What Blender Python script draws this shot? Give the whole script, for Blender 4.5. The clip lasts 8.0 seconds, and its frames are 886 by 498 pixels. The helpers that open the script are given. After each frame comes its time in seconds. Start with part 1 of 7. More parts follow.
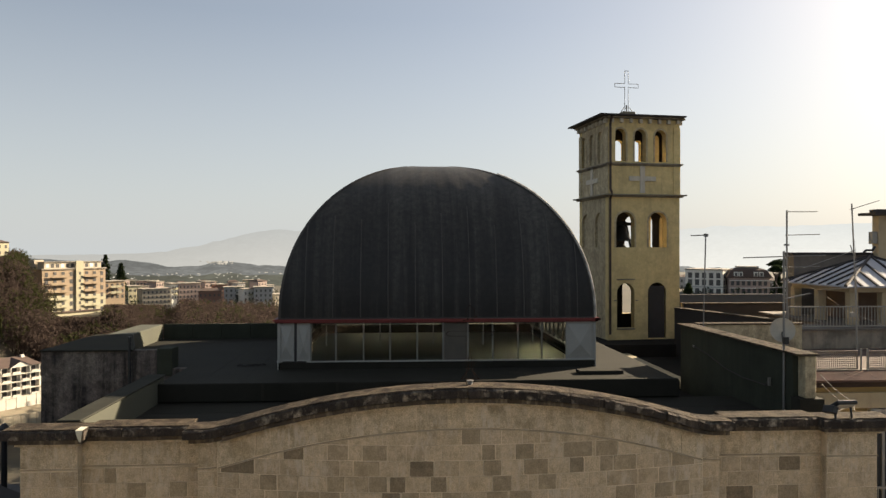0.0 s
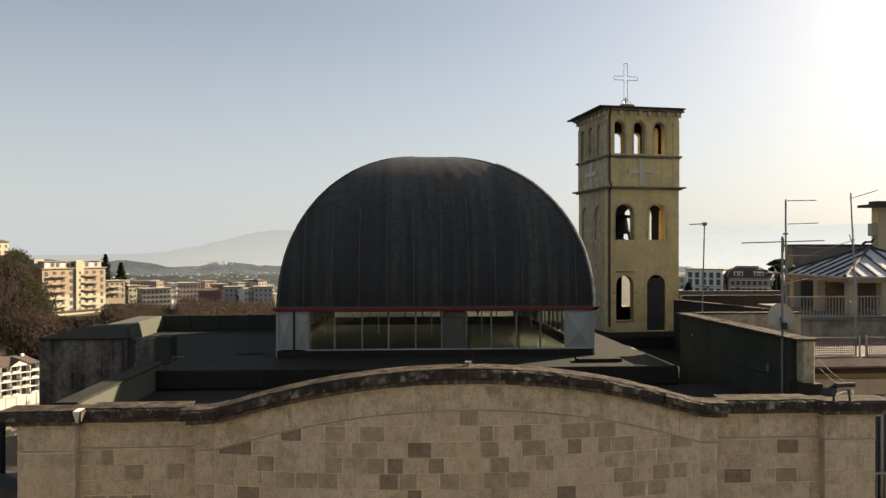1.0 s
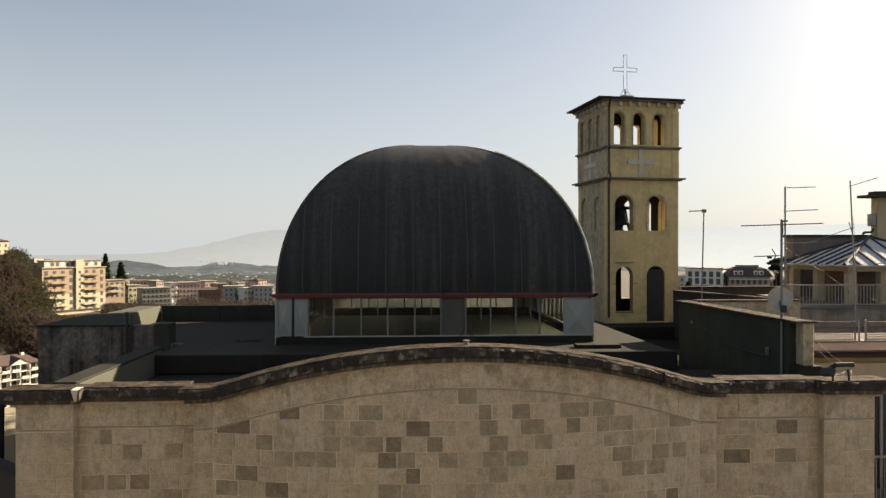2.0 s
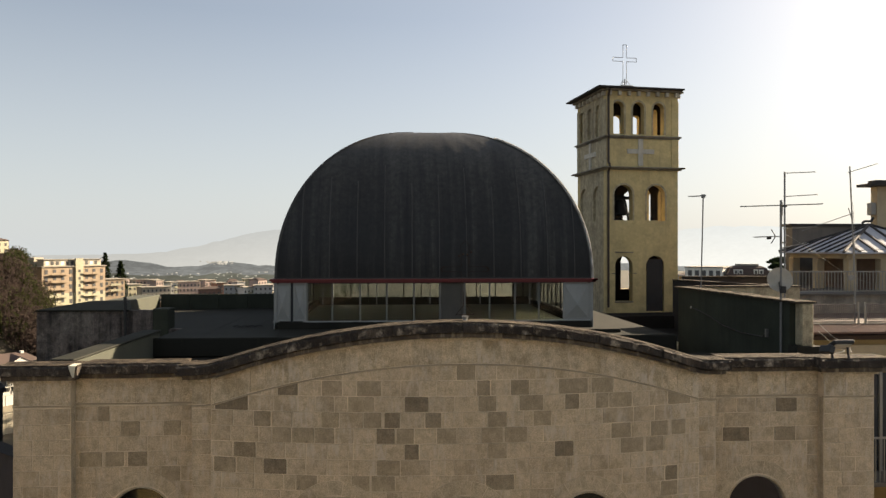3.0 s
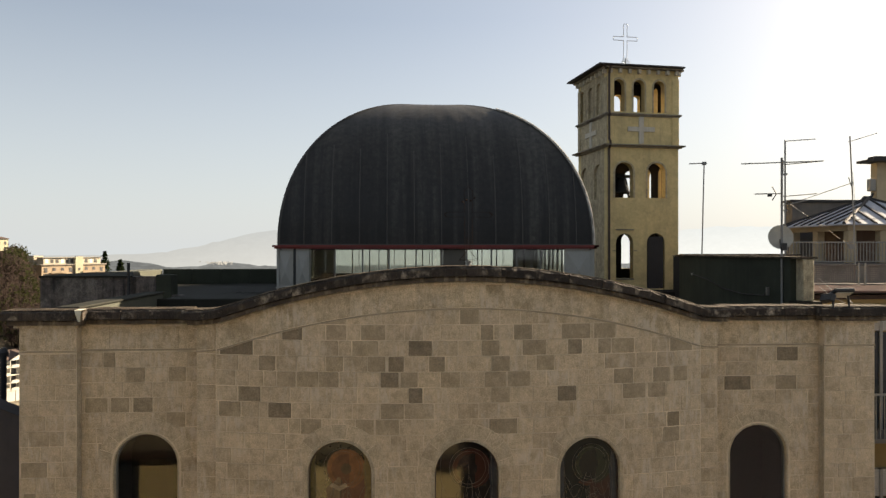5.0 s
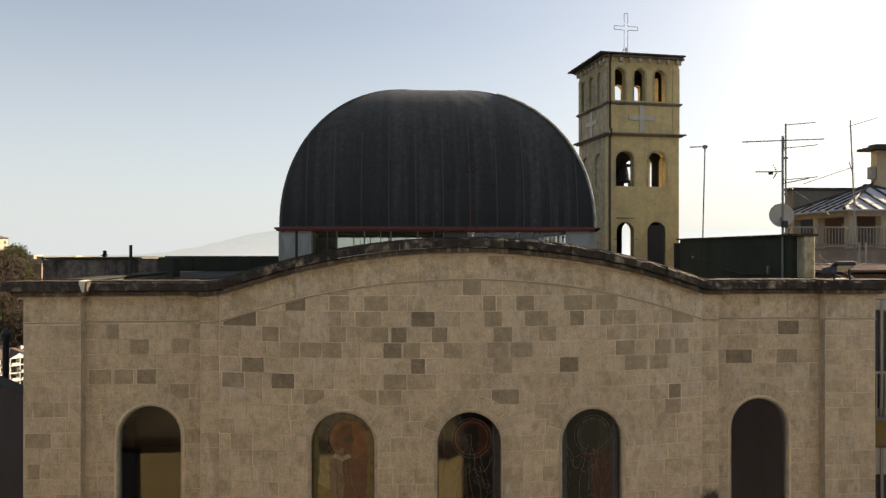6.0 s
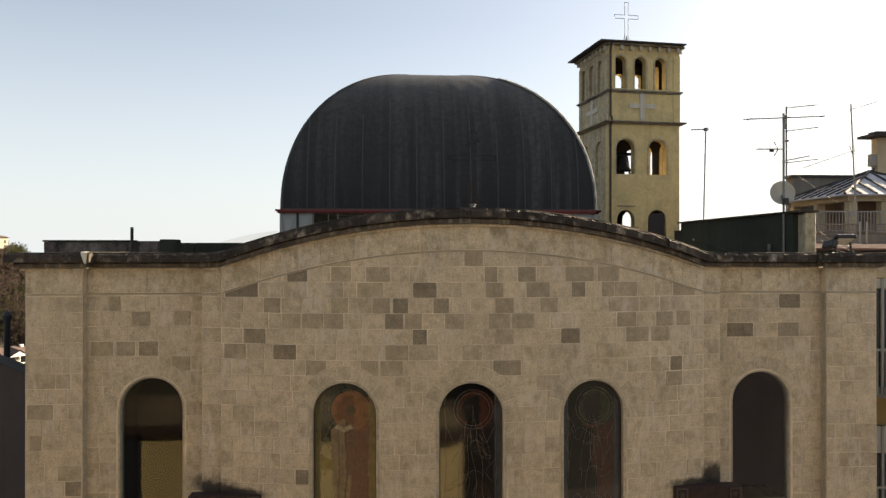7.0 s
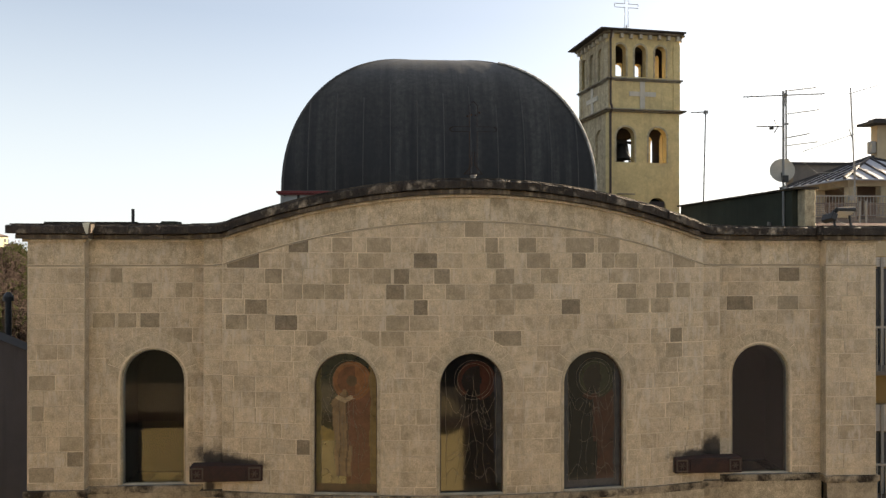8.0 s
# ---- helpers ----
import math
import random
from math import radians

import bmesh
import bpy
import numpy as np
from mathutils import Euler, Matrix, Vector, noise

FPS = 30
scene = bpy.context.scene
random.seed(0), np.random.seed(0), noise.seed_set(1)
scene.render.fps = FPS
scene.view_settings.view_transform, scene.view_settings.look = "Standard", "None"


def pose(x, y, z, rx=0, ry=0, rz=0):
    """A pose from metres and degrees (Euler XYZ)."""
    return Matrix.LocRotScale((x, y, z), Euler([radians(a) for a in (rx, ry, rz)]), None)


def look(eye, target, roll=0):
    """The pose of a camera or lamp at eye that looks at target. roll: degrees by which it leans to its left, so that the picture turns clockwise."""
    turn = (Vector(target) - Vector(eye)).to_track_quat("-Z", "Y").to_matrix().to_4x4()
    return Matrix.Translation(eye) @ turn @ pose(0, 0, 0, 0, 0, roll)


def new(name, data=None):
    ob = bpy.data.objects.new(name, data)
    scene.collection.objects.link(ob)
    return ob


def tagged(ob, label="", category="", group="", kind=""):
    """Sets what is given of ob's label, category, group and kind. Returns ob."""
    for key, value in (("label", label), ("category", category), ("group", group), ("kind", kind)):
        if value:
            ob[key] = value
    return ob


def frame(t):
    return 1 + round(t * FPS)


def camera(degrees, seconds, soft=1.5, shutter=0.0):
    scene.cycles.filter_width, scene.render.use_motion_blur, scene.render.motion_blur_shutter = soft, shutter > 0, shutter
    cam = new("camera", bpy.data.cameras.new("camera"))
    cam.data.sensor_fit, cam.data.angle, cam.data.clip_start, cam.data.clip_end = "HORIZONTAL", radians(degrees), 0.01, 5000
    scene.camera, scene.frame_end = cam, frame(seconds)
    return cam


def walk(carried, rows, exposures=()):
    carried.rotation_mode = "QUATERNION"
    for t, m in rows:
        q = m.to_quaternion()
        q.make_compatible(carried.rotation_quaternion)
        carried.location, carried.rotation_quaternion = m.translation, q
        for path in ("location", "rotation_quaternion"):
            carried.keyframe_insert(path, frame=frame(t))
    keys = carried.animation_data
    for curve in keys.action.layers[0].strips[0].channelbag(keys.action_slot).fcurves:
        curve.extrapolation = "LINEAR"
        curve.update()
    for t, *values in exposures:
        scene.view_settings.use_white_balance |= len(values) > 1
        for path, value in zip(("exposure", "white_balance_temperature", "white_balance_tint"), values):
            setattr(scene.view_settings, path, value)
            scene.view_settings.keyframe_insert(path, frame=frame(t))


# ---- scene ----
cam = camera(62.5, 8.0, soft=1.42)
METRES, EYE, TILT, LEAN, TURN = 3.8, 15.0, 0.0, 0.0, -3.5
ROWS = [
    (0.0, 0.0, 0.0, 0.0, -0.0, -0.0, 0.0),
    (0.5, 0.0044, 0.0021, -0.0431, 0.01, 0.01, -0.0),
    (1.0, 0.0115, 0.0029, -0.0915, 0.01, 0.03, -0.01),
    (1.5, 0.0146, 0.0036, -0.1422, 0.01, 0.04, -0.0),
    (3.0, 0.0246, 0.0152, -0.3099, 0.0, 0.03, 0.01),
    (3.5, 0.0254, 0.013, -0.3746, -0.01, 0.08, 0.03),
    (4.0, 0.0236, 0.0097, -0.4401, 0.0, 0.1, 0.04),
    (4.5, 0.0147, 0.0025, -0.5054, -0.02, 0.06, 0.03),
    (6.0, -0.0082, -0.022, -0.713, -0.05, 0.13, -0.02),
    (6.5, -0.0126, -0.0222, -0.7834, -0.06, 0.14, -0.02),
    (7.0, -0.0168, -0.0249, -0.8531, -0.06, 0.16, -0.01),
    (7.5, -0.0191, -0.0291, -0.922, -0.06, 0.16, -0.02),
    (8.0, -0.021, -0.0361, -0.9933, -0.07, 0.17, -0.03),
]
walk(cam, [(t, pose(0, 0, EYE, TILT, LEAN, TURN) @ pose(METRES * x, METRES * y, METRES * z, 90 + pitch, roll, yaw)) for t, x, y, z, yaw, pitch, roll in ROWS],
     [(0.0, 1.62, 7590, 11), (4.0, 1.79, 7580, 11), (6.5, 1.99, 7590, 11), (8.0, 2.30, 7600, 11)])

# ---- light ----
SUN_AZIMUTH, SUN_HEIGHT = 58.0, 23.0     # degrees from +y towards +x, degrees above the horizon
world = bpy.data.worlds.new("world")
scene.world = world
world.use_nodes = True
wn = world.node_tree
sky = wn.nodes.new("ShaderNodeTexSky")
sky.sky_type = "NISHITA"
sky.sun_disc = False
sky.sun_elevation, sky.sun_rotation = radians(SUN_HEIGHT), radians(SUN_AZIMUTH)
sky.altitude, sky.air_density, sky.dust_density, sky.ozone_density = 300, 0.8, 2.1, 1.8
background = wn.nodes["Background"]
background.inputs["Strength"].default_value = 0.045
veil = wn.nodes.new("ShaderNodeMix")            # thin even haze over the clear sky
veil.data_type = "RGBA"
veil.inputs["B"].default_value = (4.4, 5.05, 5.75, 1)
up_way = wn.nodes.new("ShaderNodeSeparateXYZ")
thick = wn.nodes.new("ShaderNodeMapRange")      # the haze is denser low down
thick.inputs["From Min"].default_value, thick.inputs["From Max"].default_value = 0.0, 0.30
thick.inputs["To Min"].default_value, thick.inputs["To Max"].default_value = 0.88, 0.30
wn.links.new(wn.nodes.new("ShaderNodeTexCoord").outputs["Generated"], up_way.inputs[0])
wn.links.new(up_way.outputs["Z"], thick.inputs["Value"])
wn.links.new(thick.outputs[0], veil.inputs["Factor"])
wn.links.new(sky.outputs[0], veil.inputs["A"])
wn.links.new(veil.outputs["Result"], background.inputs["Color"])
sun_data = bpy.data.lights.new("sun", "SUN")
sun_data.energy, sun_data.angle, sun_data.color = 5.0, radians(0.6), (1.0, 0.89, 0.74)
sun_lamp = new("sun", sun_data)
sun_way = Vector((math.sin(radians(SUN_AZIMUTH)) * math.cos(radians(SUN_HEIGHT)), math.cos(radians(SUN_AZIMUTH)) * math.cos(radians(SUN_HEIGHT)), math.sin(radians(SUN_HEIGHT))))
sun_lamp.matrix_world = look(sun_way * 200, (0, 0, 0))


# ---- materials ----
def material(name, colour, rough=0.85, metal=0.0, vary=0.25, scale=3.0, grain=60.0, bump=0.3, streak=0.0, streak_colour=(0.03, 0.027, 0.022),
             per_object=0.0, per_island=0.0, dirt=0.0, dirt_colour=(0.05, 0.045, 0.035), dirt_scale=1.2, dirt_from=0.47, spec=0.4, depth=0.01, stains=(), mottle=0.0, leach=0.0, pale_up=0.0, streak_at=(5.0, 5.0, 0.35), streak_from=0.5):
    """Base colour varied at two scales, with optional vertical streaks, blotches of dirt and a tone for each piece."""
    m = bpy.data.materials.new(name)
    m.use_nodes = True
    t = m.node_tree
    n, li = t.nodes, t.links
    shader = n["Principled BSDF"]
    shader.inputs["Roughness"].default_value = rough
    shader.inputs["Metallic"].default_value = metal
    shader.inputs["Specular IOR Level"].default_value = spec
    geo = n.new("ShaderNodeNewGeometry")
    place = geo.outputs["Position"]

    def noise_at(size, detail=4.0, stretch=None, own=False):
        tex = n.new("ShaderNodeTexNoise")
        if own:                                 # a pattern of its own on each piece
            tex.noise_dimensions = "4D"
            shift = n.new("ShaderNodeMath")
            shift.operation = "MULTIPLY"
            shift.inputs[1].default_value = 60.0
            li.new(n.new("ShaderNodeObjectInfo").outputs["Random"], shift.inputs[0])
            li.new(shift.outputs[0], tex.inputs["W"])
        tex.inputs["Scale"].default_value, tex.inputs["Detail"].default_value, tex.inputs["Roughness"].default_value = size, detail, 0.6
        src = place
        if stretch:
            mp = n.new("ShaderNodeMapping")
            mp.inputs["Scale"].default_value = stretch
            li.new(src, mp.inputs["Vector"])
            src = mp.outputs[0]
        li.new(src, tex.inputs["Vector"])
        return tex.outputs["Fac"]

    def ramp(src, lo, hi, a=0.0, b=1.0):
        r = n.new("ShaderNodeMapRange")
        r.inputs["From Min"].default_value, r.inputs["From Max"].default_value = lo, hi
        r.inputs["To Min"].default_value, r.inputs["To Max"].default_value = a, b
        li.new(src, r.inputs["Value"])
        return r.outputs[0]

    def mix(fac, a, b, blend="MIX"):
        x = n.new("ShaderNodeMix")
        x.data_type, x.blend_type = "RGBA", blend
        for value, socket in ((fac, x.inputs["Factor"]), (a, x.inputs["A"]), (b, x.inputs["B"])):
            if hasattr(value, "links"):
                li.new(value, socket)
            else:
                socket.default_value = value if isinstance(value, float) else (*value, 1.0)
        return x.outputs["Result"]

    dark = tuple(c * (1 - vary) for c in colour)
    light = tuple(min(1.0, c * (1 + vary)) for c in colour)
    big = noise_at(scale, 6.0)
    out = mix(ramp(big, 0.3, 0.7), dark, light)
    fine = noise_at(grain, 3.0)
    out = mix(0.35, out, mix(ramp(fine, 0.3, 0.7), tuple(c * 0.7 for c in colour), tuple(min(1, c * 1.25) for c in colour)))
    if per_object or per_island:
        if per_object:
            rnd = n.new("ShaderNodeObjectInfo").outputs["Random"]
        else:
            rnd = geo.outputs["Random Per Island"]
        amount = per_object or per_island
        tone = n.new("ShaderNodeValToRGB")
        e = tone.color_ramp.elements
        e[0].position, e[0].color = 0.0, (1 - 2.1 * amount, 1 - 2.2 * amount, 1 - 2.3 * amount, 1)
        e[1].position, e[1].color = 1.0, (1 + amount * 0.5, 1 + amount * 0.5, 1 + amount * 0.4, 1)
        for at, v in ((0.06, 1 - 1.5 * amount), (0.16, 1 - 1.0 * amount), (0.34, 1 - 0.45 * amount), (0.6, 1.0)):
            k = e.new(at)
            k.color = (v, v * (0.975 + 0.025 * v), v * (0.93 + 0.07 * v), 1)
        li.new(rnd, tone.inputs["Fac"])
        out = mix(1.0, out, tone.outputs["Color"], "MULTIPLY")
    if streak:
        s = noise_at(1.0, 5.0, streak_at)
        out = mix(ramp(s, streak_from, streak_from + 0.2, 0.0, streak), out, streak_colour)
    if dirt:
        d = noise_at(dirt_scale, 8.0, own=per_object > 0)
        out = mix(ramp(d, dirt_from, dirt_from + 0.15, 0.0, dirt), out, dirt_colour)
    if pale_up:                                    # runs of paler colour where the surface faces up
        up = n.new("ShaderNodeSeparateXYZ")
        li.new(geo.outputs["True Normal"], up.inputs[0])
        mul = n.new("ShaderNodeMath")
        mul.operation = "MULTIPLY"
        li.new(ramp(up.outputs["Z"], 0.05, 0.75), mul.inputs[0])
        li.new(ramp(noise_at(1.0, 6.0, (3.6, 0.12, 0.10)), 0.36, 0.7, 0.18, pale_up), mul.inputs[1])
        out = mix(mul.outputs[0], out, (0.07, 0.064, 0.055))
    if mottle:
        def shade(src, lo, hi, down, up):
            return mix(1.0, out, mix(ramp(src, lo, hi), (down, down, down * 0.98), (up, up, up)), "MULTIPLY")
        out = shade(noise_at(7.0, 8.0), 0.38, 0.62, 1 - mottle, 1 + mottle * 0.6)
        out = shade(noise_at(42.0, 6.0), 0.43, 0.57, 1 - mottle * 0.9, 1 + mottle * 0.6)          # speckle
        out = shade(noise_at(1.0, 6.0, (46.0, 46.0, 9.0)), 0.43, 0.57, 1 - mottle * 0.35, 1 + mottle * 0.25)   # upright tool marks
        out = mix(ramp(noise_at(15.0, 6.0), 0.64, 0.72, 0.0, 0.6), out, tuple(c * 0.42 for c in colour))   # pits
        out = mix(ramp(noise_at(3.3, 7.0), 0.52, 0.66, 0.0, 0.35), out, tuple(min(1.0, c * 1.25) for c in colour))
        if leach:                               # pale lime runs
            runs_ = n.new("ShaderNodeMath")
            runs_.operation = "MULTIPLY"
            li.new(ramp(noise_at(1.0, 6.0, (9.0, 9.0, 2.4)), 0.48, 0.62), runs_.inputs[0])
            li.new(ramp(noise_at(1.3, 4.0), 0.42, 0.6, 0.0, leach), runs_.inputs[1])
            out = mix(runs_.outputs[0], out, (0.66, 0.58, 0.47))
    for sx, sz, rx, rz in stains:               # soot marks with a place and size of their own
        mp = n.new("ShaderNodeMapping")
        mp.inputs["Location"].default_value = (-sx / rx, 0, -sz / rz)
        mp.inputs["Scale"].default_value = (1 / rx, 0, 1 / rz)
        li.new(place, mp.inputs["Vector"])
        ln = n.new("ShaderNodeVectorMath")
        ln.operation = "LENGTH"
        li.new(mp.outputs[0], ln.inputs[0])
        add = n.new("ShaderNodeMath")
        add.operation = "ADD"
        li.new(ln.outputs["Value"], add.inputs[0])
        li.new(ramp(noise_at(5.0, 6.0), 0.3, 0.7, -0.3, 0.3), add.inputs[1])
        out = mix(ramp(add.outputs[0], 0.55, 1.2, 0.93, 0.0), out, (0.035, 0.026, 0.02))
    li.new(out, shader.inputs["Base Color"])
    wear = min(0.08, rough * 0.3)
    rr = ramp(big, 0.2, 0.8, rough - wear, min(1.0, rough + wear))
    li.new(rr, shader.inputs["Roughness"])
    if bump:
        bp = n.new("ShaderNodeBump")
        bp.inputs["Strength"].default_value, bp.inputs["Distance"].default_value = bump, depth
        li.new(mix(0.5, big, fine), bp.inputs["Height"])
        li.new(bp.outputs[0], shader.inputs["Normal"])
    return m


def glass(name, tint=(0.9, 0.95, 0.95), rough=0.02, clear=1.0):
    m = bpy.data.materials.new(name)
    m.use_nodes = True
    s = m.node_tree.nodes["Principled BSDF"]
    s.inputs["Base Color"].default_value = (*tint, 1)
    s.inputs["Roughness"].default_value = rough
    s.inputs["Transmission Weight"].default_value = clear
    s.inputs["IOR"].default_value = 1.45
    return m


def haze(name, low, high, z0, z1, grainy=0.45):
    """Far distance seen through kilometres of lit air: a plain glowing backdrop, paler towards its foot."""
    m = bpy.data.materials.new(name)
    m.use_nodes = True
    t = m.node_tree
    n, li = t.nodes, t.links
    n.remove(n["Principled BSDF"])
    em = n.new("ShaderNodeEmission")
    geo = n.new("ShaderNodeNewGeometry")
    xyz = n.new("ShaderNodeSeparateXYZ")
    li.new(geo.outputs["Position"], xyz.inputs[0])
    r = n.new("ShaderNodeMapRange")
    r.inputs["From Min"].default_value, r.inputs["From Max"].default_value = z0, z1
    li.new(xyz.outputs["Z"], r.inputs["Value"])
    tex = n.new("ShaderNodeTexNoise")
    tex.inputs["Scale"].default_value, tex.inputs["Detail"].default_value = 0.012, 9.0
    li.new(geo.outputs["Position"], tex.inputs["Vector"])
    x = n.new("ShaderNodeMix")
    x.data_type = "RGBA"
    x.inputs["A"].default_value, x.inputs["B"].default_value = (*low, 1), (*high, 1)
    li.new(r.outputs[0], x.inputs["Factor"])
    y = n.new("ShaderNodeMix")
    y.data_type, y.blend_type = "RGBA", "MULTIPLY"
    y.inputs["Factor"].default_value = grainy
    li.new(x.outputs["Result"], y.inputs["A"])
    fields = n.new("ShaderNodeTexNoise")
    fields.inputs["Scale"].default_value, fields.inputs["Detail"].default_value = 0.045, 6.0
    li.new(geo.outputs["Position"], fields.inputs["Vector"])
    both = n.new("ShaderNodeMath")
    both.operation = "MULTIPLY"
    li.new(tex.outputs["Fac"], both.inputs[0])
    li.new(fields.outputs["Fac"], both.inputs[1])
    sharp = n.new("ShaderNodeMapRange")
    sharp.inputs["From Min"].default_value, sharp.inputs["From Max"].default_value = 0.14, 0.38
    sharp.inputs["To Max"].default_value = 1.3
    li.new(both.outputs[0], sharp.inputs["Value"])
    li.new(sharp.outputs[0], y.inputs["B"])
    # stronger towards the east: the sun's glow in the air, put into the emission
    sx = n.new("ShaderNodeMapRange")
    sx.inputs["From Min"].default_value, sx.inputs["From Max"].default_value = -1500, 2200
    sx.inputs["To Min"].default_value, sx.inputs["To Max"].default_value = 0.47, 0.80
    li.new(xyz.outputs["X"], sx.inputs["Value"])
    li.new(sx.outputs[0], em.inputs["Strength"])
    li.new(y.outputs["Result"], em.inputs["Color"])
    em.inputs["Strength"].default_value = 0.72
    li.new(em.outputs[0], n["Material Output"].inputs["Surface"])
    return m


SOOT_MARKS = ((-3.38, 7.34, 0.52, 0.24), (-2.95, 7.32, 0.5, 0.10), (-3.56, 6.95, 0.10, 0.4), (5.98, 7.40, 0.27, 0.28), (5.6, 7.33, 0.5, 0.11))
STONE = material("travertine_block", (0.552, 0.437, 0.304), 0.85, vary=0.12, scale=2.2, grain=40, per_object=0.11, dirt=0.55, dirt_colour=(0.365, 0.282, 0.178), dirt_scale=2.4, dirt_from=0.53, stains=SOOT_MARKS, mottle=0.145, leach=0.55, bump=0.6, depth=0.012)
STONE_RING = material("travertine_voussoir", (0.518, 0.417, 0.291), 0.85, vary=0.15, scale=2.2, grain=40, per_object=0.08, mottle=0.16, leach=0.3)
STONE_MID = material("travertine_block_brown", (0.388, 0.306, 0.208), 0.85, vary=0.2, scale=4.0, grain=40, dirt=0.5, dirt_colour=(0.45, 0.36, 0.25), dirt_scale=4.0, dirt_from=0.52, mottle=0.14, per_object=0.16)
STONE_DARK = material("travertine_block_dark", (0.245, 0.190, 0.128), 0.85, vary=0.18, scale=4.0, grain=40, dirt=0.5, dirt_colour=(0.38, 0.31, 0.22), dirt_scale=4.0, dirt_from=0.56, mottle=0.16, per_object=0.05)
STONE_PLAIN = material("travertine", (0.482, 0.384, 0.262), 0.85, vary=0.14, scale=2.0, grain=45, streak=0.5, streak_colour=(0.27, 0.2, 0.125), per_object=0.12, mottle=0.2)
STRING_STONE = material("string_course_stone", (0.42, 0.34, 0.24), 0.95, vary=0.3, scale=2.0, grain=40, spec=0.1)
STONE_FRIEZE = material("travertine_frieze", (0.555, 0.448, 0.313), 0.85, vary=0.14, scale=2.0, grain=45, dirt=0.6, dirt_colour=(0.33, 0.25, 0.155), dirt_scale=2.4, dirt_from=0.5, per_object=0.1, mottle=0.2, leach=0.6)
MORTAR = material("mortar", (0.612, 0.505, 0.358), 0.95, vary=0.5, scale=1.8, stains=SOOT_MARKS)
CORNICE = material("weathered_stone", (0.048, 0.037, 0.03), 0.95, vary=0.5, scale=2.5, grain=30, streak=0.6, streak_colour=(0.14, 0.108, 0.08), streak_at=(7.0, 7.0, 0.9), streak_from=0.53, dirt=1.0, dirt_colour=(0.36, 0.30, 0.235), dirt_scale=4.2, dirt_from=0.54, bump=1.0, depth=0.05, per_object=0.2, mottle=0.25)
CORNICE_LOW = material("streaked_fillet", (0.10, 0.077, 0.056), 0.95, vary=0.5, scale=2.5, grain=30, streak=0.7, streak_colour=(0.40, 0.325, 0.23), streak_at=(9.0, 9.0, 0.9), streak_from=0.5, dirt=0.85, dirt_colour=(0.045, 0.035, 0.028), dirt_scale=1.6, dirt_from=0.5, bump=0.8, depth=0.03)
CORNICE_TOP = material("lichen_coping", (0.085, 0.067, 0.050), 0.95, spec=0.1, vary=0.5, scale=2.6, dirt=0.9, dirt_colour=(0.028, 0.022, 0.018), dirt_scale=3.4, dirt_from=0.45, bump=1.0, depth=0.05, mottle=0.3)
MEMBRANE = material("bitumen_membrane", (0.0078, 0.0066, 0.0062), 0.52, vary=0.5, scale=0.9, grain=18, streak=0.95, streak_colour=(0.045, 0.0425, 0.038), streak_at=(2.9, 0.10, 0.10), streak_from=0.50, bump=0.35, spec=0.36, pale_up=0.85, mottle=0.3)
SEAM = material("membrane_lap", (0.048, 0.044, 0.040), 0.6, vary=0.4, scale=2.0)
ROOFING = material("roofing_felt", (0.0230, 0.0222, 0.0172), 0.88, spec=0.12, vary=0.35, scale=0.7, grain=25, dirt=0.5, dirt_colour=(0.029, 0.0275, 0.022), dirt_scale=0.6)
ROOFING_DARK = material("dull_dark_felt", (0.022, 0.020, 0.0175), 0.95, spec=0.05, vary=0.4, scale=0.8, grain=25)
CAP_FELT = material("grey_cap_felt", (0.036, 0.036, 0.030), 0.95, spec=0.05, vary=0.35, scale=1.6, grain=25)
WING_FELT = material("wing_roof_felt", (0.030, 0.029, 0.023), 0.95, spec=0.05, vary=0.3, scale=1.0, grain=25)
GREEN_FELT = material("green_roofing_felt", (0.062, 0.064, 0.046), 0.9, vary=0.25, scale=1.0, grain=25, dirt=0.4, dirt_colour=(0.055, 0.057, 0.043))
GREEN_WALL = material("green_mineral_felt", (0.042, 0.046, 0.034), 0.95, spec=0.1, vary=0.3, scale=1.2, grain=30, streak=0.3, streak_colour=(0.02, 0.025, 0.02))
STAINED = material("stained_render", (0.12, 0.10, 0.09), 0.95, vary=0.4, scale=1.0, streak=0.95, streak_colour=(0.02, 0.017, 0.016), dirt=0.5, dirt_colour=(0.22, 0.195, 0.17), dirt_scale=0.9, mottle=0.3, streak_at=(4.0, 4.0, 0.22), streak_from=0.42)
RED_TRIM = material("red_painted_metal", (0.16, 0.022, 0.02), 0.5, vary=0.2)
WHITE_METAL = material("white_painted_metal", (0.28, 0.277, 0.255), 0.5, vary=0.08, streak=0.3, streak_colour=(0.35, 0.33, 0.3))
GREY_METAL = material("galvanised_metal", (0.20, 0.195, 0.185), 0.6, metal=0.3, vary=0.15)
DARK_METAL = material("dark_metal", (0.03, 0.03, 0.03), 0.5, metal=0.3)
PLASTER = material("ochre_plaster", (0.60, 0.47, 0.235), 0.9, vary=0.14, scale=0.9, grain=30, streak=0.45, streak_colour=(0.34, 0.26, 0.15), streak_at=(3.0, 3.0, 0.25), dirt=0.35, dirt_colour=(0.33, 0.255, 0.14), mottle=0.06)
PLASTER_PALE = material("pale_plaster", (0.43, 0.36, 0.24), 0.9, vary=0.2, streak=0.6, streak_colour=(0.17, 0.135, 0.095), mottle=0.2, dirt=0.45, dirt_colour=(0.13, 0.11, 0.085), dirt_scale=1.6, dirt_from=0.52)
